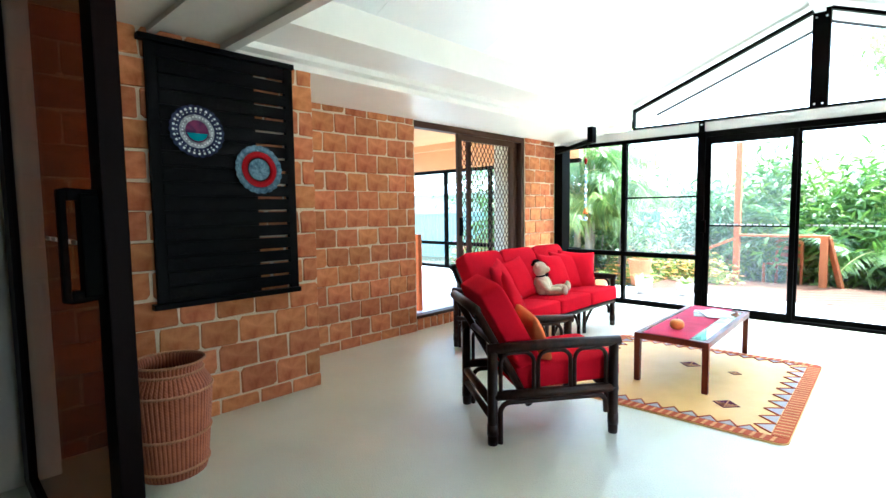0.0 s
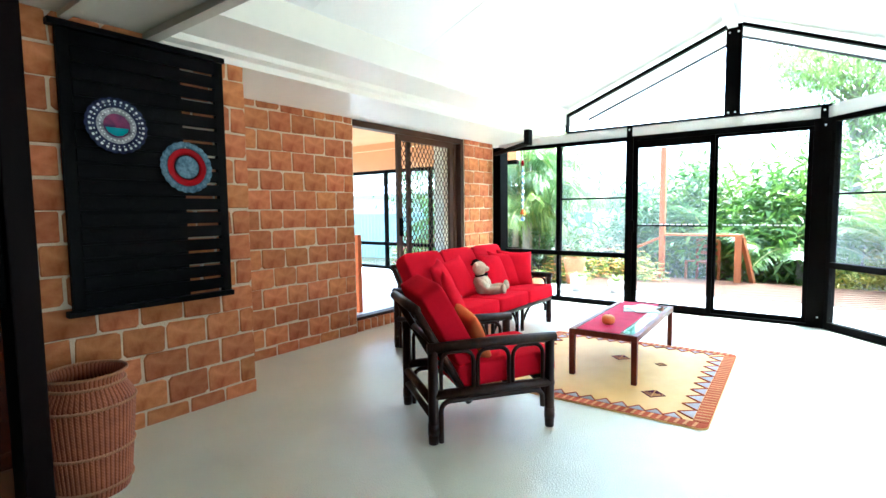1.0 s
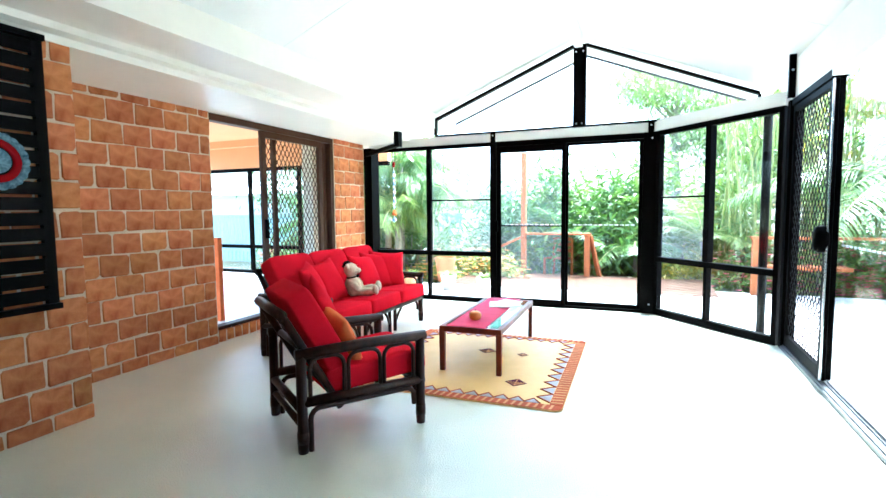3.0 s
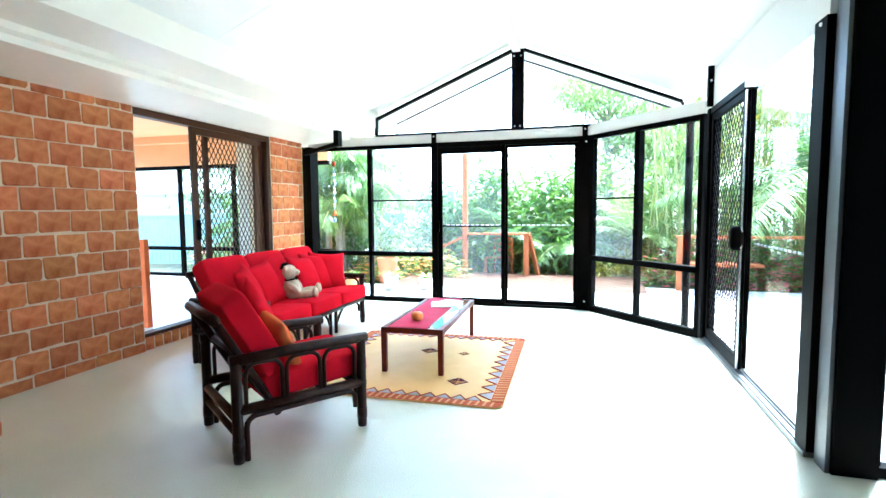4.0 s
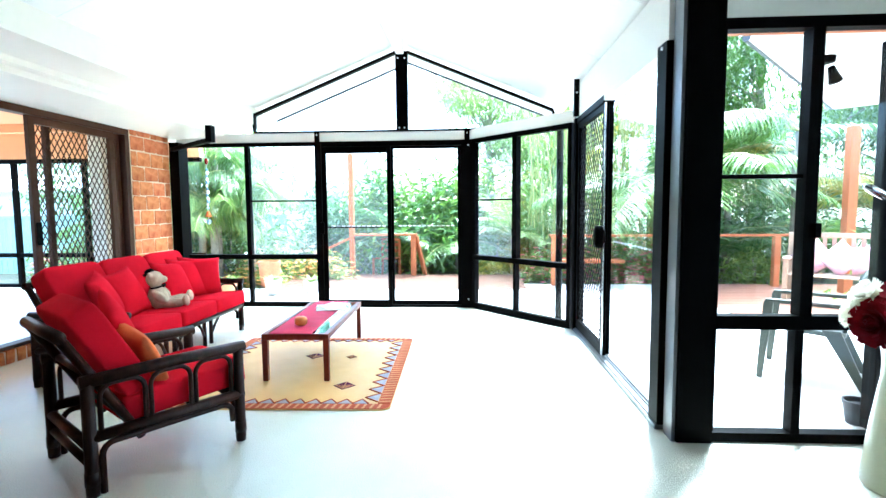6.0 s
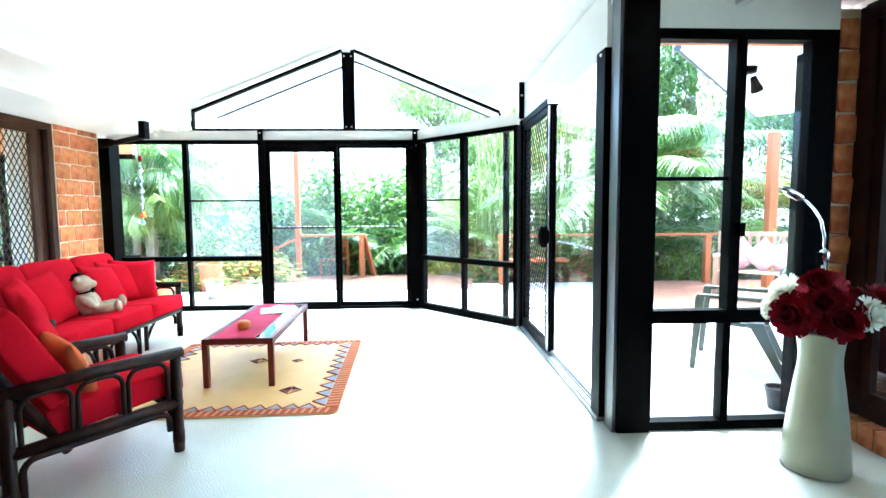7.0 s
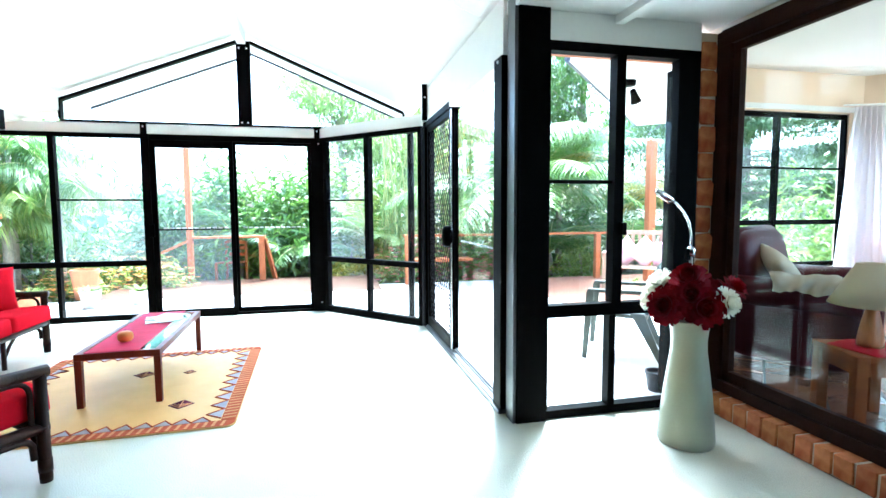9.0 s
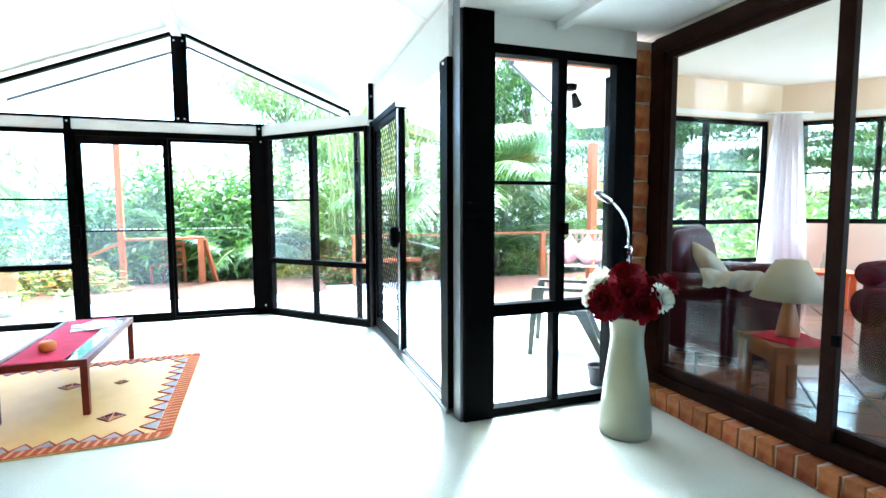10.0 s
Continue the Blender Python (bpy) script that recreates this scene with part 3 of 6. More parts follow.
# Big sliding window to the lounge.
w5 = thing("window_5", "tall dark brown sliding glass door into the lounge, closed", "sliding door", kind="structure")
bars(w5, "window_frame", [((XB - 0.03, 0.25, 2.40), (XB + 0.10, 2.845, 2.50)), ((XB - 0.03, 0.25, 0.125), (XB + 0.10, 2.845, 0.20)), ((XB - 0.03, 2.765, 0.20), (XB + 0.10, 2.845, 2.40))], material=M_BROWN)
bars(w5, "jamb", [((XB - 0.012, 2.847, 0.0), (XB + 0.10, 2.925, 2.50))], material=M_BROWN)
bars(w5, "stile", [((XB, 1.597, 0.20), (XB + 0.04, 1.672, 2.40)), ((XB + 0.045, 1.645, 0.20), (XB + 0.085, 1.70, 2.40)), ((XB, 2.71, 0.20), (XB + 0.04, 2.765, 2.40))], material=M_BROWN)
bars(w5, "rail", [((XB, 1.672, 0.20), (XB + 0.04, 2.71, 0.27)), ((XB, 1.672, 2.35), (XB + 0.04, 2.71, 2.40)), ((XB + 0.045, 0.25, 0.20), (XB + 0.085, 1.645, 0.27)), ((XB + 0.045, 0.25, 2.35), (XB + 0.085, 1.645, 2.40))], material=M_BROWN)
pane(w5, (XB + 0.017, 1.672, 0.27), (XB + 0.023, 2.71, 2.35))
pane(w5, (XB + 0.062, 0.25, 0.27), (XB + 0.068, 1.645, 2.35))
part("catch", G().box((XB - 0.02, 1.572, 0.69), (XB, 1.612, 0.745)), M_BLACK, w5, bevel=0.004)

# Sliding leaf of the doorway in which the camera stands.
d3 = thing("door_3", "dark brown sliding glass door leaf, open, with a black pull handle", "sliding door", kind="structure")
YD = 0.278
bars(d3, "stile", [((-1.53, YD - 0.025, 0.02), (-1.434, YD + 0.025, 2.38)), ((-3.30, YD - 0.02, 0.02), (-3.12, YD + 0.02, 2.38))], material=M_DARKB)
bars(d3, "rail", [((-3.12, YD - 0.02, 0.02), (-1.53, YD + 0.02, 0.10)), ((-3.12, YD - 0.02, 2.30), (-1.53, YD + 0.02, 2.38))], material=M_DARKB)
pane(d3, (-3.12, YD - 0.003, 0.10), (-1.53, YD + 0.003, 2.30), material=glassmat("brown_tinted_glass", (0.62, 0.42, 0.26)))
part("pull_handle", G().box((-1.495, YD - 0.100, 1.15), (-1.465, YD - 0.085, 1.40)).box((-1.495, YD - 0.085, 1.375), (-1.465, YD - 0.026, 1.40)).box((-1.495, YD - 0.085, 1.15), (-1.465, YD - 0.026, 1.175)).box((-1.512, YD - 0.062, 1.16), (-1.455, YD - 0.0255, 1.39)),
     M_BLACK, d3, bevel=0.004)
for k in range(6):
    part("safety_dash", G().box((-2.3 + k * 0.1, YD - 0.0065, 1.26), (-2.23 + k * 0.1, YD - 0.0035, 1.272)), M_STRIP, d3)
setting("wall_near", G().box((-3.60, 0.14, 0), (-3.31, 0.34, 2.52)).box((-3.31, 0.26, 2.39), (2.5, 0.34, 2.52)), M_CREAM, "cream painted wall round the doorway", "wall")

# West sliding screen door.
d4 = thing("door_4", "dark brown sliding door frame with a diamond screen leaf, half open", "sliding door", kind="structure")
xa, xb = XW - 0.12, XW - 0.01
bars(d4, "door_frame", [((xa, 3.755, 2.255), (xb, 5.86, 2.325)), ((xa, 5.79, 0.13), (xb, 5.86, 2.255)), ((xa, 3.757, 0.13), (xb, 5.79, 0.165))], material=M_SCREENB)
SW = pose(XW - 0.05, 4.50, 0, 0, 0, 90)
leaf_frame(d4, "screen_frame", (0.0, 0.165), (1.13, 2.255), 0.075, SW, M_SCREENB, 0.12)
diamond(d4, SW @ pose(0.075, 0, 0.285), 0.98, 1.895, 0.072, 0.115, 0.006, M_SCREENB)
SG = pose(XW - 0.10, 4.74, 0, 0, 0, 90)
leaf_frame(d4, "leaf_frame", (0.0, 0.165), (1.045, 2.255), 0.06, SG, M_SCREENB)
pane(d4, (0.06, -0.003, 0.225), (0.985, 0.003, 2.195), SG)
part("lock", G().box((XW - 0.03, 4.515, 1.03), (XW - 0.005, 4.56, 1.25)), M_BLACK, d4, bevel=0.006)

# Black tie between the corner post and the eave beam, and the strap at the other side.
tie = thing("roof_tie", "black timber tie with an upright end bracket under the eave", "tie", kind="structure")
e0, e1 = Vector((-4.09, 6.62, 2.20)), Vector((-3.09, 5.76, 2.20))
ang = math.degrees(math.atan2(e1.y - e0.y, e1.x - e0.x))
part("bar", G().box((0, -0.03, -0.05), ((e1 - e0).length, 0.03, 0.0), pose(*e0, 0, 0, ang)), M_BLACK, tie, bevel=0.004)
part("bracket", G().box((-3.13, 5.70, 2.145), (-3.06, 5.80, 2.335)), M_BLACK, tie, bevel=0.004)
strap = thing("eave_strap", "black steel strap bolted to the white beam", "strap", kind="structure")
part("plate", G().box((1.025, 5.43, 2.318), (1.079, 5.47, 2.70)), M_BLACK, strap, bevel=0.004)
bolt(strap, 1.052, 5.429, 2.56)


# ---- furniture ----
def rattan_frame(t, w, d, seats):
    """Dark rattan frame: legs, arms, seat rails, arches; x across, y forward."""
    hw, hd, R = w / 2, d / 2, 0.030
    for sx in (-1, 1):
        for sy, top in ((-1, 0.555), (1, 0.562)):
            part("leg", G().tube([(sx * hw, sy * hd, 0), (sx * hw, sy * hd, 0.03), (sx * hw, sy * hd, top)], [R * 0.93, R, R * 0.97], 10), M_RATTAN, t, smooth=True)
            part("leg_wrap", G().tube([(sx * hw, sy * hd, 0.055), (sx * hw, sy * hd, 0.12)], R * 1.09, 10), M_RATTAN, t, smooth=True)
        part("armrest", G().tube([(sx * hw, -hd - 0.03, 0.556), (sx * hw, 0, 0.566), (sx * hw, hd + 0.035, 0.560)], 0.031, 10), M_RATTAN, t, smooth=True)
        part("side_rail", G().tube([(sx * hw, -hd, 0.284), (sx * hw, hd + 0.02, 0.280)], 0.029, 10), M_RATTAN, t, smooth=True)
        # bent cane brace below the rail
        zc, q = 0.240, 0.058
        cane = [(sx * hw, -hd + 0.046, 0.0), (sx * hw, -hd + 0.046, zc - q)]
        cane += [(sx * hw, -hd + 0.046 + q * (1 - math.cos(a)), zc - q + q * math.sin(a)) for a in (0.4, 0.8, 1.2, 1.57)]
        cane += [(sx * hw, hd - 0.046 - q * (1 - math.cos(a)), zc - q + q * math.sin(a)) for a in (1.57, 1.2, 0.8, 0.4)]
        cane += [(sx * hw, hd - 0.046, zc - q - 0.05)]
        part("brace", G().tube(cane, 0.016, 8), M_RATTAN, t, smooth=True)
        # three bent canes under the arm: upright, rounded corner, flat top, rounded corner, upright
        for k in range(3):
            pitch = (d - 0.07) / 3
            a0, a1 = -hd + 0.035 + k * pitch + 0.013, -hd + 0.035 + (k + 1) * pitch - 0.013
            zt, zb, q = 0.528, 0.27, 0.062
            arch = [(sx * hw, a0, zb), (sx * hw, a0, zt - q)]
            arch += [(sx * hw, a0 + q * (1 - math.cos(th)), zt - q + q * math.sin(th)) for th in (0.4, 0.8, 1.2, 1.571)]
            arch += [(sx * hw, a1 - q * (1 - math.cos(th)), zt - q + q * math.sin(th)) for th in (1.571, 1.2, 0.8, 0.4)]
            arch += [(sx * hw, a1, zt - q), (sx * hw, a1, zb)]
            part("arch", G().tube(arch, 0.0125, 8), M_RATTAN, t, smooth=True)
    for y, z, r in ((-hd, 0.24, 0.026), (hd, 0.285, 0.028), (-hd, 0.15, 0.020)):
        part("cross_rail", G().tube([(-hw, y, z), (hw, y, z)], r, 10), M_RATTAN, t, smooth=True)
    # leaning back frame
    for x in [-hw + 0.05, hw - 0.05] + ([-hw + w * k / seats for k in range(1, seats)] if seats > 1 else []):
        part("back_post", G().tube([(x, -hd + 0.24, 0.20), (x, -hd - 0.09, 0.785)], 0.024, 8), M_RATTAN, t, smooth=True)
    for f, r in ((0.25, 0.018), (0.62, 0.020), (0.985, 0.030)):
        part("back_rail", G().tube([(-hw + 0.03, -hd + 0.24 - 0.33 * f, 0.20 + 0.585 * f), (hw - 0.03, -hd + 0.24 - 0.33 * f, 0.20 + 0.585 * f)], r, 10), M_RATTAN, t, smooth=True)
    if seats > 1:
        for k in range(1, seats):
            x = -hw + w * k / seats
            for dx in (-0.06, 0.06):
                part("leg", G().tube([(x + dx, hd - 0.05, 0), (x + dx, hd - 0.05, 0.27)], 0.02, 8), M_RATTAN, t, smooth=True)
            part("brace", G().tube([(x - 0.22, hd - 0.03, 0.27), (x - 0.13, hd - 0.04, 0.19), (x - 0.07, hd - 0.05, 0.10)], 0.014, 7), M_RATTAN, t, smooth=True)
            part("brace", G().tube([(x + 0.22, hd - 0.03, 0.27), (x + 0.13, hd - 0.04, 0.19), (x + 0.07, hd - 0.05, 0.10)], 0.014, 7), M_RATTAN, t, smooth=True)
    else:
        part("brace", G().tube([(-hw + 0.03, hd, 0.14), (-hw + 0.10, hd, 0.24), (0, hd, 0.26), (hw - 0.10, hd, 0.24), (hw - 0.03, hd, 0.14)], 0.015, 8), M_RATTAN, t, smooth=True)
    sw = (w - 0.06) / seats
    for k in range(seats):
        x = -hw + 0.03 + sw * (k + 0.5)
        part("seat_cushion", G().superq(sw / 2 - 0.004, 0.335, 0.075, 0.2, 0.14, pose(x, 0.115, 0.375, 3.5, 0, 0), 48, 20), M_RED, t, "red canvas seat cushion", smooth=True)
        part("back_cushion", G().superq(sw / 2 - 0.006, 0.078, 0.27, 0.22, 0.18, pose(x, -0.245, 0.655, 29, 0, 0), 48, 22), M_RED, t, "red canvas back cushion", smooth=True)


chair = thing("armchair", "dark rattan armchair with red cushions", "armchair", pose(-1.888, 2.656, 0, 0, 0, -35.5))
rattan_frame(chair, 0.63, 0.748, 1)
sofa = thing("sofa", "dark rattan three-seat sofa with red cushions", "sofa", pose(-3.03, 4.51, 0, 0, 0, -90.5))
rattan_frame(sofa, 1.86, 0.73, 3)


def scatter(label, m, material, w=0.21, h=0.21, d=0.075):
    c = tagged(part("scatter_cushion", G().pillow(w, h, d), material, smooth=True), label, "cushion")
    c.matrix_world = m
    return c


S = sofa.matrix_world
for x, tilt, turn in ((0.66, 26, 30), (0.36, 26, 6), (-0.33, 27, -4), (-0.60, 25, -16), (-0.74, 22, -40)):
    scatter("red scatter cushion leaning on the sofa back", S @ pose(x, -0.035 + (0.05 if abs(x) > 0.64 else 0), 0.635, tilt, 6 if x > 0 else -5, turn), M_RED, 0.225, 0.225, 0.08)
C = chair.matrix_world
scatter("orange scatter cushion on the rattan armchair", C @ pose(0.08, -0.055, 0.575, 24, 10, 6), M_ORANGE, 0.19, 0.19, 0.06)
scatter("red scatter cushion on the rattan armchair", C @ pose(-0.16, -0.07, 0.70, 24, 22, -8), M_RED, 0.19, 0.19, 0.06)

# Teddy bear.
M_PLUSH = mat("cream_plush", (0.80, 0.70, 0.54), 0.95, second=(0.62, 0.50, 0.35), scale=30, bump=0.8, bscale=160, spec=0.1)
g = G()
g.superq(0.085, 0.075, 0.105, 1, 1, pose(0, 0, 0.11))
g.superq(0.070, 0.066, 0.068, 1, 1, pose(0, 0.01, 0.265))
g.superq(0.034, 0.03, 0.028, 1, 1, pose(0, 0.072, 0.25))
for s in (-1, 1):
    g.superq(0.028, 0.016, 0.026, 1, 1, pose(s * 0.062, -0.005, 0.312, 0, s * 30, 0))
    g.superq(0.030, 0.034, 0.075, 1, 1, pose(s * 0.095, 0.03, 0.13, 30, s * 20, 0))
    g.superq(0.040, 0.105, 0.040, 1, 1, pose(s * 0.065, 0.12, 0.045, 0, 0, -s * 14))
    g.superq(0.040, 0.026, 0.048, 1, 1, pose(s * 0.092, 0.22, 0.055))
bear = tagged(part("teddy_bear", g, M_PLUSH, smooth=True), "cream plush teddy bear sitting on the sofa", "soft toy")
fuse = bear.modifiers.new("fuse", "REMESH")
fuse.mode, fuse.voxel_size, fuse.use_smooth_shade = "VOXEL", 0.009, True
bear.matrix_world = S @ pose(0.02, 0.06, 0.425, 10, 4, 22) @ Matrix.Diagonal((1.12, 1.12, 1.12, 1))
M_FELT = mat("dark_felt", (0.012, 0.010, 0.010), 0.9, var=0.2, scale=30, bump=0.3, bscale=200, spec=0.1)
hat = tagged(part("toy_hat", G().lathe([(0.075, 0.0), (0.078, 0.006), (0.055, 0.010), (0.050, 0.040), (0.035, 0.052), (0.0, 0.054)], 24), M_FELT, smooth=True), "small dark felt hat on the teddy bear", "toy hat")
hat.matrix_world = bear.matrix_world @ pose(-0.022, -0.018, 0.312, 12, -22, 0) @ Matrix.Diagonal((0.72, 0.72, 0.72, 1))
bow = thing("ribbon_bow", "dark ribbon bow round the neck of the teddy bear", "ribbon", bear.matrix_world @ pose(0, 0.055, 0.20))
for q in (-1, 1):
    part("loop", G().superq(0.022, 0.008, 0.014, 1, 1, pose(q * 0.022, 0.012, 0, 0, q * 18, 0), 12, 8), M_FELT, bow, smooth=True)
part("band", G().tube([(0.055 * math.cos(a), 0.050 * math.sin(a) - 0.045, 0.0) for a in (2 * math.pi * k / 24 for k in range(25))], 0.007, 6), M_FELT, bow, smooth=True)

# Coffee table.
TM = pose(-1.453, 4.43, 0.012, 0, 0, 2.0)
table = thing("coffee_table", "low red-brown timber coffee table with a glass top", "coffee table", TM)
TL, TW, TH = 1.37, 0.525, 0.376
for sx in (-1, 1):
    for sy in (-1, 1):
        x, y = sx * (TW / 2 - 0.022), sy * (TL / 2 - 0.022)
        g = G().add([(x - 0.02, y - 0.02, 0), (x + 0.02, y - 0.02, 0), (x + 0.02, y + 0.02, 0), (x - 0.02, y + 0.02, 0),
                     (x - 0.022, y - 0.022, TH - 0.045), (x + 0.022, y - 0.022, TH - 0.045), (x + 0.022, y + 0.022, TH - 0.045), (x - 0.022, y + 0.022, TH - 0.045)],
                    [(3, 2, 1, 0), (4, 5, 6, 7), (0, 1, 5, 4), (1, 2, 6, 5), (2, 3, 7, 6), (3, 0, 4, 7)])
        part("leg", g, M_TABLE, table, bevel=0.004)
for s in (-1, 1):
    part("top_rail", G().box((-TW / 2, s * (TL / 2 - 0.02) - 0.02, TH - 0.045), (TW / 2, s * (TL / 2 - 0.02) + 0.02, TH)), M_TABLE, table, bevel=0.004)
    part("top_rail", G().box((s * (TW / 2 - 0.02) - 0.02, -TL / 2 + 0.04, TH - 0.045), (s * (TW / 2 - 0.02) + 0.02, TL / 2 - 0.04, TH)), M_TABLE, table, bevel=0.004)
part("glass_top", G().box((-TW / 2 + 0.04, -TL / 2 + 0.04, TH - 0.012), (TW / 2 - 0.04, TL / 2 - 0.04, TH - 0.004)), glassmat("green_glass", (0.62, 0.80, 0.74)), table, "greenish clear glass top")
g, n = G(), 24
top = lambda u: TH + 0.003 - max(0, abs(u) - 0.712) * 0.35 + 0.0012 * math.sin(u * 37)
for i in range(n + 1):
    u = -0.684 + 1.368 * i / n
    g.v += [(-0.20, u, top(u)), (0.13, u, top(u)), (0.13, u, top(u) + 0.004), (-0.20, u, top(u) + 0.004)]
for i in range(n):
    g.f += [(4 * i + a, 4 * i + (a + 1) % 4, 4 * i + 4 + (a + 1) % 4, 4 * i + 4 + a) for a in range(4)]
g.f += [(0, 1, 2, 3), (4 * n + 3, 4 * n + 2, 4 * n + 1, 4 * n)]
runner = tagged(part("table_runner", g, mat("crimson_cloth", (0.70, 0.025, 0.11), 0.85, var=0.12, scale=8, bump=0.3, bscale=200)), "crimson cloth runner lying on the coffee table", "table runner")
runner.matrix_world = TM
candle = thing("candle", "round orange wax candle on the table runner", "candle", TM @ pose(-0.03, -0.42, TH + 0.006))
part("wax", G().superq(0.052, 0.052, 0.040, 0.75, 1, pose(0, 0, 0.04)), mat("orange_wax", (0.85, 0.30, 0.06), 0.4, var=0.08, scale=15), candle, smooth=True)
part("wick", G().tube([(0, 0, 0.075), (0.002, 0, 0.095)], 0.0015, 5), M_BLACK, candle)
M_PAPER = mat("paper", (0.80, 0.82, 0.80), 0.6, var=0.04, scale=6)
for k, (dx, dy, a, z) in enumerate(((0.0, 0.33, 14, 0.007), (0.04, 0.40, -20, 0.013), (0.07, 0.30, 30, 0.0185))):
    b = thing("magazine", "white magazine lying open on the table runner", "magazine", TM @ pose(dx, dy, TH + z, 0, 0, a), group="magazines on the table")
    part("cover", G().box((-0.105, -0.148, 0), (0.105, 0.148, 0.002)), mat("cover_tint", (0.35, 0.55, 0.6), 0.35, second=(0.75, 0.78, 0.75), scale=9), b)
    part("pages", G().box((-0.103, -0.146, 0.002), (0.103, 0.146, 0.005)), M_PAPER, b)

# Rug.
RM = pose(-1.483, 4.145, 0, 0, 0, 1.7)
rug = thing("rug", "yellow wool rug with a zigzag border and woven diamonds", "rug", RM)
M_RUG = mat("yellow_wool", (0.80, 0.50, 0.15), 0.55, second=(0.72, 0.42, 0.11), scale=5, bump=0.4, bscale=180, spec=0.5)
M_RUGRED = mat("terracotta_wool", (0.50, 0.11, 0.05), 0.95, var=0.12, scale=6, bump=0.6, bscale=180, spec=0.1)
M_RUGGREY = mat("grey_wool", (0.48, 0.44, 0.46), 0.95, var=0.12, scale=6, bump=0.6, bscale=180, spec=0.1)
M_RUGPLUM = mat("plum_wool", (0.14, 0.03, 0.06), 0.95, var=0.12, scale=6, bump=0.6, bscale=180, spec=0.1)
M_RUGPEACH = mat("peach_wool", (0.74, 0.36, 0.16), 0.95, var=0.1, scale=6, bump=0.6, bscale=180, spec=0.1)
RW, RL = 0.85, 0.94
RC = 0.065


def rug_corner(sx, sy, inset):
    """Points round one rounded corner of the rug."""
    return [(sx * (RW - RC + (RC - inset) * math.cos(a)), sy * (RL - RC + (RC - inset) * math.sin(a))) for a in (math.pi / 2 * i / 6 for i in range(7))]


part("base_cloth", G().prism(rug_corner(1, 1, 0) + rug_corner(-1, 1, 0)[::-1] + rug_corner(-1, -1, 0) + rug_corner(1, -1, 0)[::-1], 0, 0.010), M_RUG, rug, bevel=0.004)
for s in (-1, 1):
    band = [(RW - 0.005, s * (RL - 0.095))] + rug_corner(1, s, 0.005) + rug_corner(-1, s, 0.005)[::-1] + [(-RW + 0.005, s * (RL - 0.095))]
    part("border_band", G().prism(band if s > 0 else band[::-1], 0.010, 0.0125), M_RUGRED, rug)
    part("border_band", G().box((s * (RW - 0.05) - 0.045, -RL + 0.10, 0.010), (s * (RW - 0.05) + 0.045, RL - 0.10, 0.0125)), M_RUGRED, rug)
    g = G()
    k = -RW + 0.05
    while k < RW - 0.06:
        g.prism([(k, s * (RL - 0.05) - 0.04), (k + 0.018, s * (RL - 0.05) - 0.04), (k + 0.030, s * (RL - 0.05) + 0.04), (k + 0.012, s * (RL - 0.05) + 0.04)], 0.0125, 0.014)
        k += 0.052
    k = -RL + 0.12
    while k < RL - 0.12:
        g.prism([(s * (RW - 0.05) - 0.04, k), (s * (RW - 0.05) + 0.04, k + 0.012), (s * (RW - 0.05) + 0.04, k + 0.030), (s * (RW - 0.05) - 0.04, k + 0.018)], 0.0125, 0.014)
        k += 0.052
    part("border_stripes", g, M_RUGPEACH, rug)
    e = G()
    k = -RW + 0.11
    while k < RW - 0.16:
        p = [(k, s * (RL - 0.10)), (k + 0.11, s * (RL - 0.10)), (k + 0.055, s * (RL - 0.175))]
        part("triangle", G().prism(p if s < 0 else p[::-1], 0.010, 0.0125), M_RUGGREY, rug)
        e.tube([(*p[0], 0.012), (*p[2], 0.012), (*p[1], 0.012)], 0.006, 5)
        k += 0.11
    k = -RL + 0.13
    while k < RL - 0.2:
        p = [(s * (RW - 0.10), k), (s * (RW - 0.10), k + 0.16), (s * (RW - 0.20), k + 0.08)]
        part("triangle", G().prism(p[::-1] if s < 0 else p, 0.010, 0.0125), M_RUGGREY, rug)
        e.tube([(*p[0], 0.012), (*p[2], 0.012), (*p[1], 0.012)], 0.006, 5)
        k += 0.16
    part("zigzag_edge", e, M_RUGRED, rug)


def rug_diamond(x, y, s):
    g = G().prism([(x - s, y), (x, y - s), (x + s, y), (x, y + s)], 0.0102, 0.0125)
    d = part("diamond", g, M_RUGPLUM, rug)
    h = G()
    for k in (0.15, 0.45, 0.75):
        q = s * (1 - k)
        h.tube([(x - q * 0.92, y + s * 0.03, 0.0125), (x, y - q * 0.92, 0.0125), (x + q * 0.92, y + s * 0.03, 0.0125)], 0.0048, 5)
    h.tube([(x, y - s * 0.9, 0.0125), (x, y + s * 0.9, 0.0125)], 0.0048, 5)
    part("diamond_lines", h, M_RUGPEACH, d)


for x, y, s in ((0.443, -0.486, 0.085), (0.0, 0.285, 0.085), (0.34, 0.26, 0.05), (-0.443, -0.486, 0.085)):
    rug_diamond(x, y, s)

# Woven basket.
M_CANE = mat("woven_cane", (0.58, 0.19, 0.085), 0.6, second=(0.36, 0.12, 0.065), scale=14, bump=0.0, bscale=120, spec=0.15)


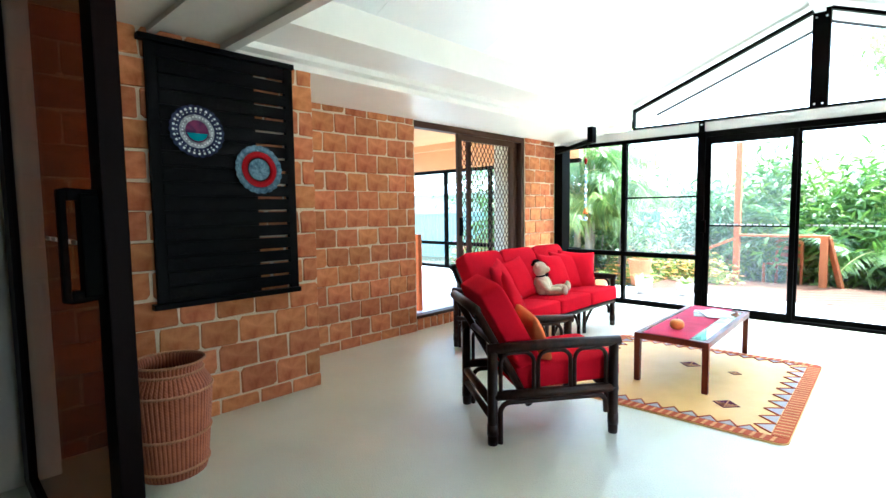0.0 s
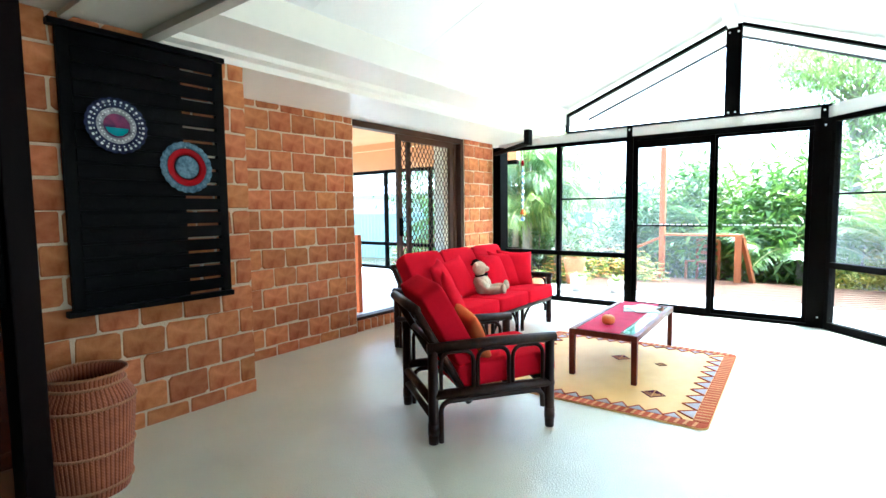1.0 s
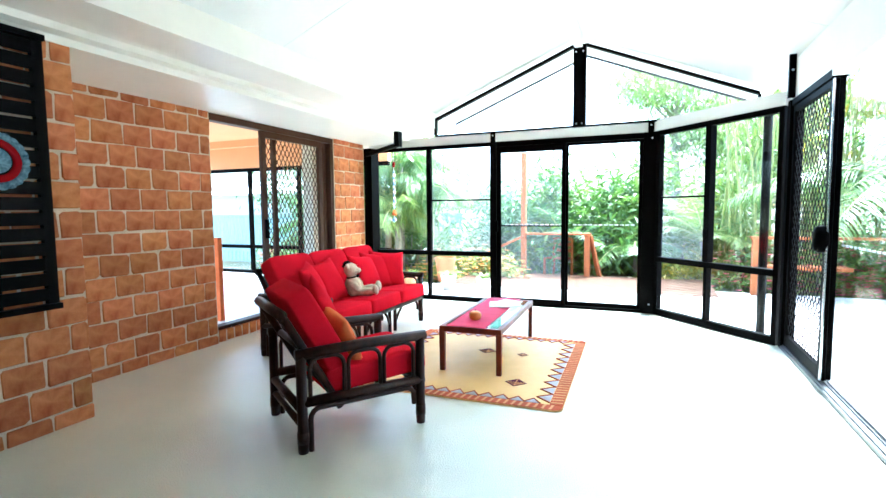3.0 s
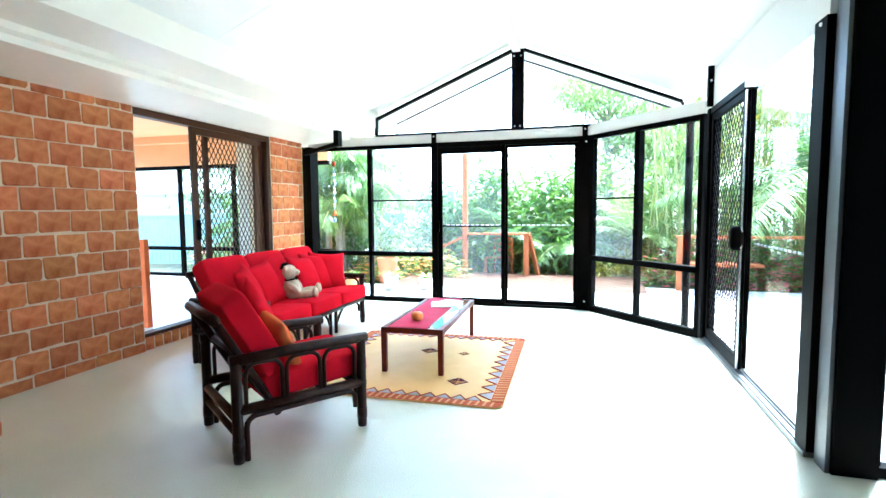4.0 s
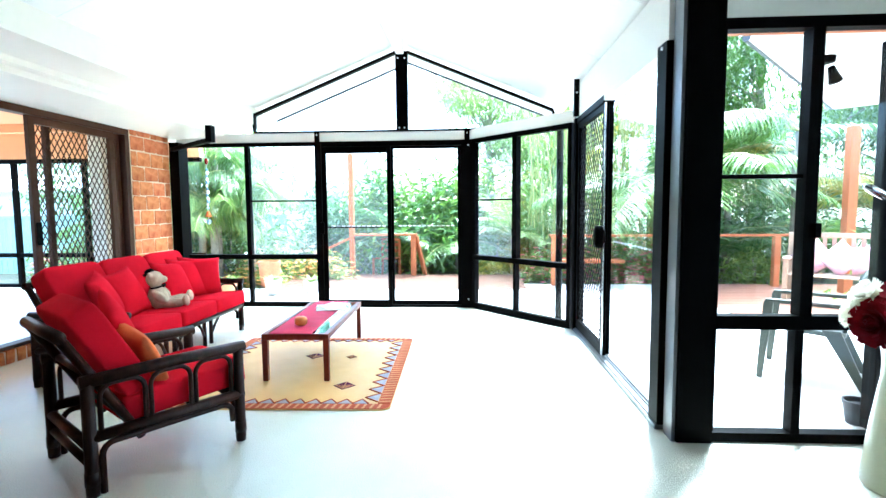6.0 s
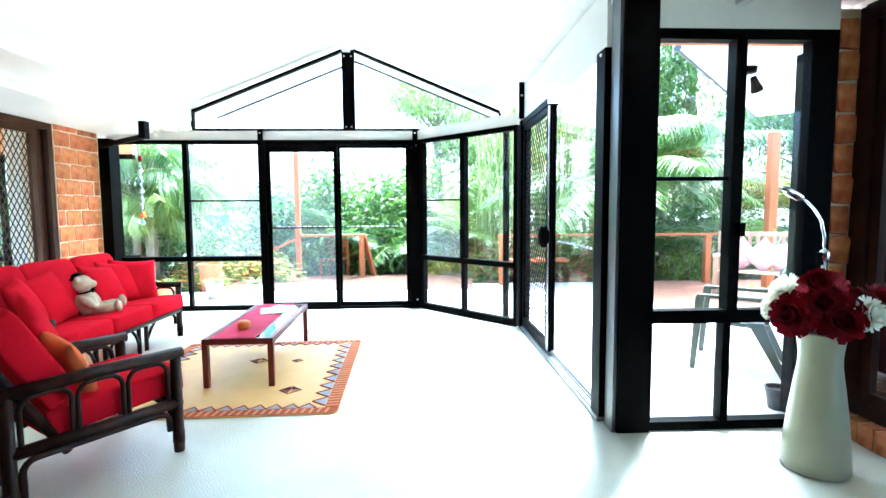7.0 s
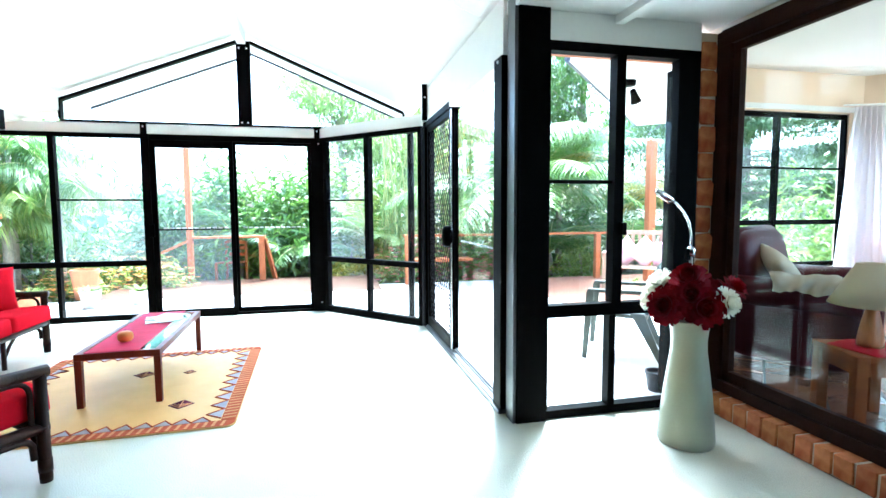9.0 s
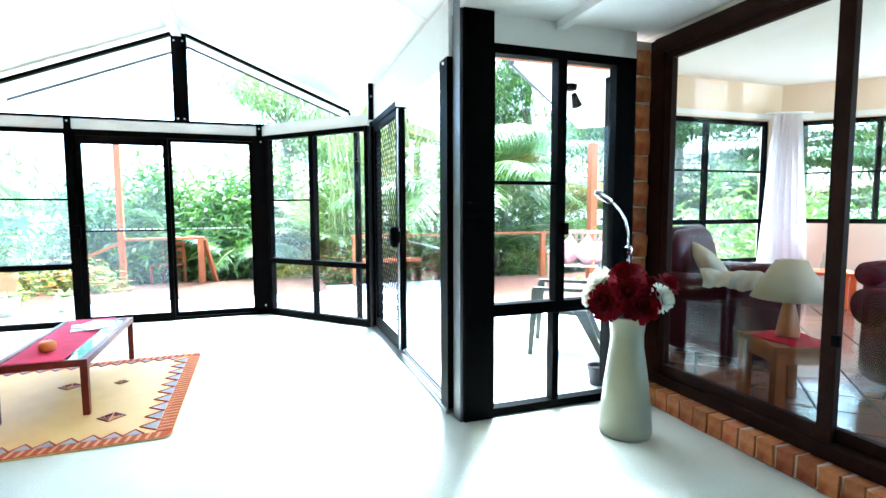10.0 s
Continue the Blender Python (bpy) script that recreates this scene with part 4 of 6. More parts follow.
def weave_pattern(m, stakes, row, dark):
    """Over-and-under weave round the axis: raises the strands, paints shade into gaps and alternate crossings."""
    n, l = m.node_tree.nodes, m.node_tree.links
    b = n["Principled BSDF"]
    co, sep = n.new("ShaderNodeTexCoord"), n.new("ShaderNodeSeparateXYZ")
    l.new(co.outputs["Object"], sep.inputs[0])

    def op(kind, p, q=None):
        k = n.new("ShaderNodeMath")
        k.operation = kind
        for i, v in enumerate((p, q)):
            if v is None:
                continue
            if isinstance(v, (int, float)):
                k.inputs[i].default_value = v
            else:
                l.new(v, k.inputs[i])
        return k.outputs[0]

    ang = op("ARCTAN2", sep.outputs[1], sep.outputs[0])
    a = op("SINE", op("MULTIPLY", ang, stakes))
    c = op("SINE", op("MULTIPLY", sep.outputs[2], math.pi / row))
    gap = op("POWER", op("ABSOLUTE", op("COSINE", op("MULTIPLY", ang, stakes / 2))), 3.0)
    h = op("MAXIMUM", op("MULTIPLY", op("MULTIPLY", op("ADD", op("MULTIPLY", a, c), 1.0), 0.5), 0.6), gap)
    # the sunken places get their shade from the colour too
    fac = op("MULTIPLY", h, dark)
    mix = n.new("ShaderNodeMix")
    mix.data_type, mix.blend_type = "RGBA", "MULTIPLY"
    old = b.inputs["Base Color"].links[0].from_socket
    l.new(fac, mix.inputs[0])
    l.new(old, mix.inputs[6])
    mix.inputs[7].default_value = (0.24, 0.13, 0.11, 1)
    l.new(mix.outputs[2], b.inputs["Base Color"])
    bp = n.new("ShaderNodeBump")
    bp.inputs["Strength"].default_value, bp.inputs["Distance"].default_value, bp.invert = 0.9, 0.006, True
    l.new(h, bp.inputs["Height"])
    l.new(bp.outputs[0], b.inputs["Normal"])


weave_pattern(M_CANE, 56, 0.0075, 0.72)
basket = thing("basket", "tall brown woven cane basket with a flared rim", "basket", pose(-2.925, 0.825, 0))
prof, H = [], 0.59
shape = [(0.0, 0.160), (0.04, 0.170), (0.20, 0.184), (0.36, 0.198), (0.44, 0.203), (0.47, 0.197), (0.52, 0.168), (0.545, 0.158), (0.56, 0.160), (0.59, 0.172)]
zs, rs = [a for a, b in shape], [b for a, b in shape]
for j in range(105):
    z = H * j / 104
    prof.append((float(np.interp(z, zs, rs)), z))
weave = lambda k, j: 0.006 * (1 if (k // 3 + j // 2) % 2 else -1) * (1 if k % 3 == 1 else 0.4)
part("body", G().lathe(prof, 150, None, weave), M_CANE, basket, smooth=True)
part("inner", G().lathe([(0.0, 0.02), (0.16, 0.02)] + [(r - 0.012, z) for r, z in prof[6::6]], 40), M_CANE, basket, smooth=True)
M_CANE2 = mat("pale_cane", (0.50, 0.21, 0.09), 0.6, var=0.15, scale=20, bump=0.3)
for z in (0.05, 0.22, 0.445, 0.535, 0.585):
    r = float(np.interp(z, zs, rs)) + 0.002
    for ph in (0, math.pi):
        part("plait", G().tube([((r + 0.003 * math.cos(40 * a + ph)) * math.cos(a), (r + 0.003 * math.cos(40 * a + ph)) * math.sin(a), z + 0.0045 * math.sin(40 * a + ph)) for a in (2 * math.pi * i / 240 for i in range(241))], 0.0042, 5), M_CANE2, basket, smooth=True)

# Slatted rack with plates on the brick wall.
rack = thing("slatted_rack", "black stained timber slatted rack fixed to the brick wall", "wall rack", pose(XJ + 0.012, 0.945, 0.80, 0, 0, 0))
for y in (0.0, 0.88):
    part("stile", G().box((0.0, y, 0.0), (0.035, y + 0.06, 1.55)), M_SLAT, rack, bevel=0.003)
# dark sheet standing in for the shade in the gaps, left of the lit end
part("gap_shade", G().box((0.0, 0.06, 0.0), (0.018, 0.66, 1.55)), M_SLAT, rack, bevel=0.003)
for j in range(17):
    z = 0.02 + j * 0.0905
    part("slat", G().box((0.019, 0.061, z), (0.042 if j % 2 else 0.036, 0.879, z + 0.074)), M_SLAT, rack, bevel=0.004)
part("bottom_rail", G().box((0.0, -0.03, -0.035), (0.06, 0.945, 0.0)), M_SLAT, rack, bevel=0.005)
part("top_rail", G().box((0.0, -0.04, 1.55), (0.06, 0.945, 1.585)), M_SLAT, rack, bevel=0.005)


def plate(label, y, z, colours, size):
    t = thing("plate", label, "plate", pose(XJ + 0.066, y, z, 0, 84, 0) @ Matrix.Diagonal((size, size, size, 1)), group="plates on the rack")
    for name, r0, r1, h, m, scal in colours:
        n = 132
        g = G()
        ring = []
        for r, zz in ((r0, h), ((r0 + r1) / 2, h + 0.003), (r1, h + (r1 - r0) * 0.12)):
            ring.append((r, zz))
        g.lathe([(max(r0, 0.0005), h - 0.006), (r1, ring[-1][1] - 0.006)][::-1] + ring, n, None, (lambda k, j: 0.045 * abs(math.sin(k * math.pi * 22 / n)) if j in (0, 4) else 0) if scal else None)
        part(name, g, m, t, smooth=True)
    part("wire_hook", G().tube([(-0.13, 0, -0.004), (-0.10, 0, 0.012)], 0.002, 5), M_STEEL, t)
    return t


M_NAVY = mat("navy_white_glaze", (0.005, 0.006, 0.030), 0.2, second=(0.05, 0.06, 0.13), scale=38, bscale=70, coat=0.0, spec=0.12)
M_LACE = mat("pale_patterned_glaze", (0.62, 0.62, 0.64), 0.2, second=(0.10, 0.09, 0.12), scale=55, bscale=90, coat=0.0, spec=0.12)
M_PICT = mat("pink_blue_glaze", (0.30, 0.04, 0.12), 0.2, second=(0.015, 0.015, 0.07), scale=14, bscale=40, coat=0.0, spec=0.12)
M_TEAL = mat("turquoise_glaze", (0.03, 0.28, 0.34), 0.2, var=0.15, scale=12, coat=0.0, spec=0.12)
M_BLUEG = mat("blue_glaze", (0.02, 0.06, 0.10), 0.2, second=(0.20, 0.30, 0.38), scale=40, bscale=90, coat=0.0, spec=0.12)
M_REDG = mat("red_glaze", (0.30, 0.002, 0.006), 0.25, var=0.1, scale=10, coat=0.0, spec=0.08)
p1 = plate("scalloped blue and white plate with a pink picture", 1.205, 1.848,
           [("rim", 0.085, 0.128, 0.008, M_NAVY, True), ("lace_ring", 0.056, 0.085, 0.006, M_LACE, False), ("picture", 0.0, 0.056, 0.004, M_PICT, False)], 1.23)
part("sea", G().prism([(0.010, -0.050), (0.030, -0.042), (0.046, -0.02), (0.050, 0.0), (0.046, 0.02), (0.030, 0.042), (0.010, 0.050)], 0.008, 0.010), M_TEAL, p1)
g = G()
for k in range(28):
    a = 2 * math.pi * k / 28
    for rr, q in ((0.114, 0.0062), (0.099, 0.0036), (0.072, 0.0034)):
        m = pose(rr * math.cos(a), rr * math.sin(a), 0.0125 if rr > 0.1 else 0.011, 0, -7, math.degrees(a)) @ pose(0, 0, 0, 0, 0, 45)
        g.box((-q, -q * 0.45, 0), (q, q * 0.45, 0.002), m).box((-q * 0.45, q * 0.46, 0), (q * 0.45, q, 0.002), m).box((-q * 0.45, -q, 0), (q * 0.45, -q * 0.46, 0.002), m)
tagged(part("floret_ring", g, M_STRIP, p1, "white painted florets"), "white painted florets", kind="stuff")
plate("scalloped blue plate with a glossy red ring", 1.598, 1.633,
      [("rim", 0.098, 0.128, 0.008, M_BLUEG, True), ("red_ring", 0.066, 0.098, 0.010, M_REDG, False), ("dark_ring", 0.058, 0.066, 0.006, M_SLAT, False), ("centre", 0.0, 0.058, 0.006, M_BLUEG, False)], 1.24)

# Vase with chrysanthemums.
VM = pose(1.992, 2.405, 0)
vase = thing("vase", "tall pale green ceramic floor vase with a waisted neck", "vase", VM)
vp = [(0.0, 0.0), (0.142, 0.0), (0.150, 0.015), (0.148, 0.06), (0.140, 0.16), (0.126, 0.30), (0.108, 0.44), (0.094, 0.54), (0.092, 0.60), (0.098, 0.66), (0.106, 0.71), (0.108, 0.716), (0.100, 0.714), (0.090, 0.66), (0.084, 0.58), (0.0, 0.50)]
part("body", G().lathe([(r * 1.03, z) for r, z in vp], 56), mat("celadon_glaze", (0.37, 0.37, 0.245), 0.28, var=0.05, scale=5, bump=0.05, coat=0.3), vase, smooth=True)
part("rim", G().tube([(0.1035 * math.cos(a), 0.1035 * math.sin(a), 0.7155) for a in (2 * math.pi * k / 48 for k in range(49))], 0.0055, 8), mat("worn_rim", (0.36, 0.33, 0.22), 0.35, var=0.1, scale=20), vase, "darker worn rim", smooth=True)
M_MAROON = mat("dark_red_petal", (0.21, 0.001, 0.010), 0.7, var=0.2, scale=30, spec=0.08)
M_PETAL = mat("white_petal", (0.86, 0.84, 0.70), 0.6, var=0.03, scale=30, translucent=0.45)
M_STEM = mat("green_stem", (0.08, 0.16, 0.04), 0.6, var=0.2)


def bloom(label, at, face, r, material, seed):
    rng = random.Random(seed)
    t = thing("chrysanthemum", label, "flower", VM @ look(at, (at[0] + face[0], at[1] + face[1], at[2] + face[2])) @ pose(0, 0, 0, 180, 0, 0), group="flowers in the vase")
    g = G()
    for ring in range(6):
        n, el = 17 - ring * 2, -0.45 + ring * 0.33
        for k in range(n):
            a = 2 * math.pi * (k + 0.5 * ring + rng.uniform(-0.25, 0.25)) / n
            ln, w = r * (1 - 0.09 * ring) * rng.uniform(0.88, 1.08), r * 0.21
            d, up = Vector((math.cos(a) * math.cos(el), math.sin(a) * math.cos(el), math.sin(el))), Vector((-math.sin(el) * math.cos(a), -math.sin(el) * math.sin(a), math.cos(el)))
            s = Vector((-math.sin(a), math.cos(a), 0))
            b, mid, tip = d * r * 0.08, d * ln * 0.6 + up * r * 0.02, d * ln + up * r * 0.16
            g.add([b - s * w * 0.4, b + s * w * 0.4, mid + s * w, tip + s * w * 0.55, tip - s * w * 0.55, mid - s * w, mid + up * r * -0.05], [(0, 1, 6), (1, 2, 6), (2, 3, 6), (3, 4, 6), (4, 5, 6), (5, 0, 6)])
    part("petals", g, material, t)
    part("stem", G().tube([(0, 0, 0), (0, 0, -r * 0.6)], 0.006, 6), M_STEM, t)


# Each bloom: sideways, forwards and up from the vase's foot, then where it faces, its radius, and white or not.
for k, (u, v, z, fu, fv, fz, r, w) in enumerate((
        (-0.125, 0.07, 0.800, -0.4, 0.9, 0.15, 0.112, 0), (0.075, 0.08, 0.805, 0.3, 0.9, 0.10, 0.115, 0), (-0.015, 0.02, 0.945, -0.1, 0.6, 0.70, 0.112, 0),
        (0.000, 0.10, 0.875, 0.0, 0.9, 0.35, 0.090, 0), (0.215, -0.07, 0.905, 0.6, 0.1, 0.60, 0.085, 0), (0.06, -0.12, 0.88, 0.2, -0.8, 0.5, 0.10, 0),
        (-0.165, -0.06, 0.915, -0.6, 0.3, 0.60, 0.105, 1), (-0.215, 0.0, 0.815, -0.9, 0.3, 0.0, 0.085, 1), (0.185, 0.03, 0.835, 0.85, 0.5, 0.1, 0.095, 1))):
    bloom("white chrysanthemum in the vase" if w else "dark red chrysanthemum in the vase", (u * 0.77 - v * 0.64, -u * 0.64 - v * 0.77, z), (fu * 0.77 - fv * 0.64, -fu * 0.64 - fv * 0.77, fz), r * (0.98 if w else 1.1), M_PETAL if w else M_MAROON, k)

# Gooseneck lamp behind the vase.
M_CHROME = mat("chrome", (0.80, 0.80, 0.82), 0.12, metal=1.0, var=0.03)
lamp = thing("floor_lamp", "slim chrome gooseneck floor lamp behind the vase", "floor lamp", pose(2.145, 2.60, -0.0))
part("base", G().lathe([(0, 0), (0.10, 0), (0.10, 0.015), (0.02, 0.03), (0, 0.03)], 28), M_CHROME, lamp, smooth=True)
part("pole", G().tube([(0, 0, 0.03), (0, 0, 1.075)], 0.011, 10), M_STRIP, lamp, smooth=True)
part("joint", G().superq(0.026, 0.026, 0.035, 0.8, 1, pose(0, 0, 1.085)), M_CHROME, lamp, smooth=True)
part("switch", G().box((-0.035, -0.015, 1.035), (-0.012, 0.015, 1.105)), M_BLACK, lamp, bevel=0.004)
arc = [(0, 0, 1.105), (-0.005, 0, 1.195), (-0.03, -0.005, 1.275), (-0.075, -0.01, 1.335), (-0.13, -0.02, 1.380), (-0.17, -0.03, 1.395)]
part("gooseneck", G().tube(arc, 0.0075, 8), M_CHROME, lamp, smooth=True)
part("head", G().tube([(-0.15, -0.025, 1.388), (-0.18, -0.032, 1.401), (-0.26, -0.05, 1.435), (-0.30, -0.06, 1.450)], [0.010, 0.022, 0.022, 0.012], 12), M_CHROME, lamp, smooth=True)


# ---- outside ----
setting("ground", G().box((-400, -300, -0.5), (400, 500, -0.16)), M_SOIL, "dark garden soil with low growth", "ground")
setting("patio", G().prism([(-4.4, 7.0), (0.0, 7.0), (1.25, 5.8), (1.25, 3.0), (9.0, 3.0), (9.0, 6.4), (3.35, 6.4), (3.35, 9.2), (0.9, 9.2), (0.9, 8.6), (-4.4, 8.6)], -0.30, -0.04), M_PATIO, "pale concrete patio", "patio")
setting("threshold", G().prism([(-4.36, 6.91), (0.0, 6.91), (1.20, 5.74), (1.20, 3.02), (1.30, 3.02), (1.30, 5.82), (0.05, 7.03), (-4.36, 7.03)], -0.3, -0.02), M_PATIO, "pale concrete threshold", "step")


def clip_poly(poly, inside, cross):
    out = []
    for i, p in enumerate(poly):
        q = poly[(i + 1) % len(poly)]
        if inside(p):
            out.append(p)
        if inside(p) != inside(q):
            out.append(cross(p, q))
    return out


def deck(name, label, x0, x1, y0, y1, turn, top, timber):
    """Timber deck of single boards laid at an angle."""
    t = setting(name, G().box((x0 + 0.02, y0 + 0.02, top - 0.16), (x1 - 0.02, y1 - 0.02, top - 0.035)), M_RAIL, label, "deck")
    c, s = math.cos(radians(turn)), math.sin(radians(turn))
    span = abs(x1 - x0) + abs(y1 - y0)
    k = -span
    while k < span:
        cx, cy = (x0 + x1) / 2, (y0 + y1) / 2
        p = [(cx + c * u - s * v, cy + s * u + c * v) for u, v in ((-span, k), (span, k), (span, k + 0.118), (-span, k + 0.118))]
        for ax, lim, sg in ((0, x0, 1), (0, x1, -1), (1, y0, 1), (1, y1, -1)):
            if p:
                p = clip_poly(p, lambda q: (q[ax] - lim) * sg >= 0, lambda a, b: tuple(a[i] + (b[i] - a[i]) * (lim - a[ax]) / (b[ax] - a[ax]) for i in (0, 1)))
        if len(p) >= 3:
            part("board", G().prism(p, top - 0.03, top), timber, t)
        k += 0.138
    return t


deck("deck_back", "sun-bleached brown timber deck with diagonal boards", -3.6, 0.9, 8.6, 10.5, 45, -0.03, M_DECK)
deck("deck_side", "red-brown timber deck", 3.35, 7.5, 6.4, 9.2, 0, -0.03, M_DECKSUN)


def railing(label, posts, rails, m=None):
    t = thing("railing", label, "railing", m)
    for x, y, z0, z1, w in posts:
        part("post", G().box((x - w / 2, y - w / 2, z0), (x + w / 2, y + w / 2, z1)), M_RAIL, t, bevel=0.005)
    for a, b, w, h in rails:
        a, b = Vector(a), Vector(b)
        d = b - a
        rz, ry = math.degrees(math.atan2(d.y, d.x)), -math.degrees(math.atan2(d.z, math.hypot(d.x, d.y)))
        part("rail", G().box((0, -w / 2, -h), (d.length, w / 2, 0), pose(*a, 0, ry, rz)), M_RAIL, t, bevel=0.004)
    return t


railing("orange-brown timber deck railing with a tall post", [(-2.56, 10.35, -0.05, 2.5, 0.10), (-1.27, 10.38, -0.05, 0.80, 0.11)],
        [((-2.56, 10.35, 0.84), (-1.20, 10.38, 0.84), 0.12, 0.04), ((-2.56, 10.32, 0.80), (-3.5, 10.2, 0.36), 0.07, 0.05), ((-1.20, 10.38, 0.80), (-1.02, 10.5, -0.05), 0.14, 0.04)])
railing("orange-brown timber balcony railing beside the garden", [(1.42, 9.05, -0.05, 0.84, 0.10), (3.3, 9.05, -0.05, 0.84, 0.10), (5.2, 8.95, -0.05, 0.84, 0.10), (7.3, 8.95, -0.05, 0.84, 0.1)],
        [((1.35, 9.05, 0.88), (5.25, 9.0, 0.88), 0.12, 0.04), ((5.2, 9.0, 0.88), (7.4, 9.0, 0.88), 0.12, 0.04), ((1.42, 9.0, 0.44), (2.6, 8.98, 0.44), 0.32, 0.05)])
tagged(part("veranda_post", G().box((5.85, 8.25, -0.05), (5.99, 8.39, 2.6)), M_RAIL, bevel=0.006), "tall orange timber veranda post on the deck", "post")
tagged(part("downpipe", G().tube([(1.03, 6.28, -0.04), (1.03, 6.28, 2.41)], 0.042, 14), M_BLACK, smooth=True), "dark grey round downpipe beside the bay", "downpipe")

# Garden bench with cushions.
bench = thing("garden_bench", "slatted timber garden bench on the deck", "bench", pose(5.15, 7.15, -0.03, 0, 0, 142))
M_BENCH = wood("weathered_timber", (0.34, 0.23, 0.15), (0.22, 0.14, 0.09), 0.65)
for sx in (-1, 1):
    for y, z in ((0.25, 0.62), (-0.25, 1.0)):
        part("leg", G().box((sx * 0.72 - 0.03, y - 0.03, 0), (sx * 0.72 + 0.03, y + 0.03, z)), M_BENCH, bench, bevel=0.005)
    part("armrest", G().box((sx * 0.72 - 0.04, -0.27, 0.62), (sx * 0.72 + 0.04, 0.31, 0.655)), M_BENCH, bench, bevel=0.005)
for k in range(6):
    part("seat_slat", G().box((-0.70, -0.24 + k * 0.088, 0.40), (0.70, -0.165 + k * 0.088, 0.42)), M_BENCH, bench, bevel=0.003)
part("back_rail", G().box((-0.70, -0.28, 0.93), (0.70, -0.24, 1.0)), M_BENCH, bench, bevel=0.005)
part("back_rail", G().box((-0.70, -0.28, 0.48), (0.70, -0.24, 0.53)), M_BENCH, bench, bevel=0.005)
for k in range(13):
    part("back_slat", G().box((-0.68 + k * 0.108, -0.27, 0.53), (-0.63 + k * 0.108, -0.25, 0.93)), M_BENCH, bench, bevel=0.003)
M_PINK = mat("pink_cotton", (0.72, 0.24, 0.40), 0.85, second=(0.82, 0.66, 0.70), scale=9, bump=0.2, bscale=200)
M_PALEP = mat("pale_cotton", (0.66, 0.54, 0.52), 0.85, second=(0.60, 0.22, 0.32), scale=10, bump=0.2, bscale=200)
for x, a, m in ((0.42, 40, M_PALEP), (0.12, 44, M_PINK), (-0.18, 10, M_PINK), (-0.45, -30, M_PALEP)):
    c = tagged(part("garden_cushion", G().pillow(0.21, 0.21, 0.07), m, smooth=True), "pink and white cushion on the garden bench", "cushion", "cushions on the bench")
    c.matrix_world = bench.matrix_world @ pose(x, -0.12, 0.64, -16, a, 0)

# Resin garden chair.
M_RESIN = mat("grey_green_resin", (0.040, 0.047, 0.034), 0.6, var=0.1, scale=6)
rchair = thing("garden_chair", "dark grey-green moulded resin garden armchair on the patio", "garden chair", pose(2.74, 4.23, -0.04, 0, 0, 54))


def taper(a, b, wa, wb):
    """A flat-sided leg from a to b, its half-widths given as (x, y)."""
    a, b = Vector(a), Vector(b)
    c = ((-1, -1), (1, -1), (1, 1), (-1, 1))
    return G().add([a + Vector((x * wa[0], y * wa[1], 0)) for x, y in c] + [b + Vector((x * wb[0], y * wb[1], 0)) for x, y in c],
                   [(3, 2, 1, 0), (4, 5, 6, 7), (0, 1, 5, 4), (1, 2, 6, 5), (2, 3, 7, 6), (3, 0, 4, 7)])


for sx in (-1, 1):
    part("leg", taper((sx * 0.31, 0.31, 0), (sx * 0.28, 0.27, 0.62), (0.018, 0.022), (0.020, 0.035)), M_RESIN, rchair, bevel=0.005)
    part("leg", taper((sx * 0.30, -0.36, 0), (sx * 0.26, -0.14, 0.44), (0.018, 0.024), (0.020, 0.060)), M_RESIN, rchair, bevel=0.005)
    part("armrest", taper((sx * 0.28, 0.0, 0.62), (sx * 0.28, 0.0, 0.65), (0.03, 0.30), (0.028, 0.29)), M_RESIN, rchair, bevel=0.006)
part("seat", G().superq(0.26, 0.27, 0.025, 0.3, 0.3, pose(0, 0.03, 0.41, 3)), M_RESIN, rchair, smooth=True)
for k in range(5):
    part("back_slat", G().tube([(-0.18 + k * 0.09, -0.22, 0.42), (-0.18 + k * 0.09, -0.28, 0.64), (-0.17 + k * 0.085, -0.33, 0.84)], 0.018, 6), M_RESIN, rchair, smooth=True)
part("back_rail", G().tube([(-0.27, -0.27, 0.64), (-0.20, -0.32, 0.82), (0, -0.35, 0.88), (0.20, -0.32, 0.82), (0.27, -0.27, 0.64)], 0.022, 8), M_RESIN, rchair, smooth=True)


def pot(label, x, y, r, h, material, z=-0.04):
    t = thing("plant_pot", label, "plant pot", pose(x, y, z))
    part("body", G().lathe([(0, 0), (r * 0.72, 0), (r * 0.95, h * 0.86), (r, h * 0.86), (r, h), (r * 0.88, h), (r * 0.84, h * 0.8), (0, h * 0.8)], 24), material, t, smooth=False)
    return t


M_TERRA = mat("terracotta", (0.55, 0.20, 0.09), 0.75, var=0.15, scale=8, bump=0.2)
M_GREYPOT = mat("grey_pot", (0.40, 0.38, 0.38), 0.6, var=0.15, scale=8, bump=0.2)
M_DARKPOT = mat("dark_pot", (0.03, 0.03, 0.035), 0.5, var=0.15, scale=8)
pot("small dark plastic plant pot on the patio", 2.42, 3.26, 0.085, 0.15, M_DARKPOT)
pot("grey plant pot on the patio", -3.32, 8.0, 0.14, 0.26, M_GREYPOT)
pot("pale plant pot on the patio", -2.75, 8.2, 0.13, 0.20, mat("pale_pot", (0.66, 0.58, 0.56), 0.6, var=0.15, scale=8))
pot("tall terracotta urn beside the flower bed", -3.75, 8.9, 0.20, 0.46, M_TERRA)
pot("terracotta pot with flowers on the patio", -3.95, 7.7, 0.16, 0.28, M_TERRA)

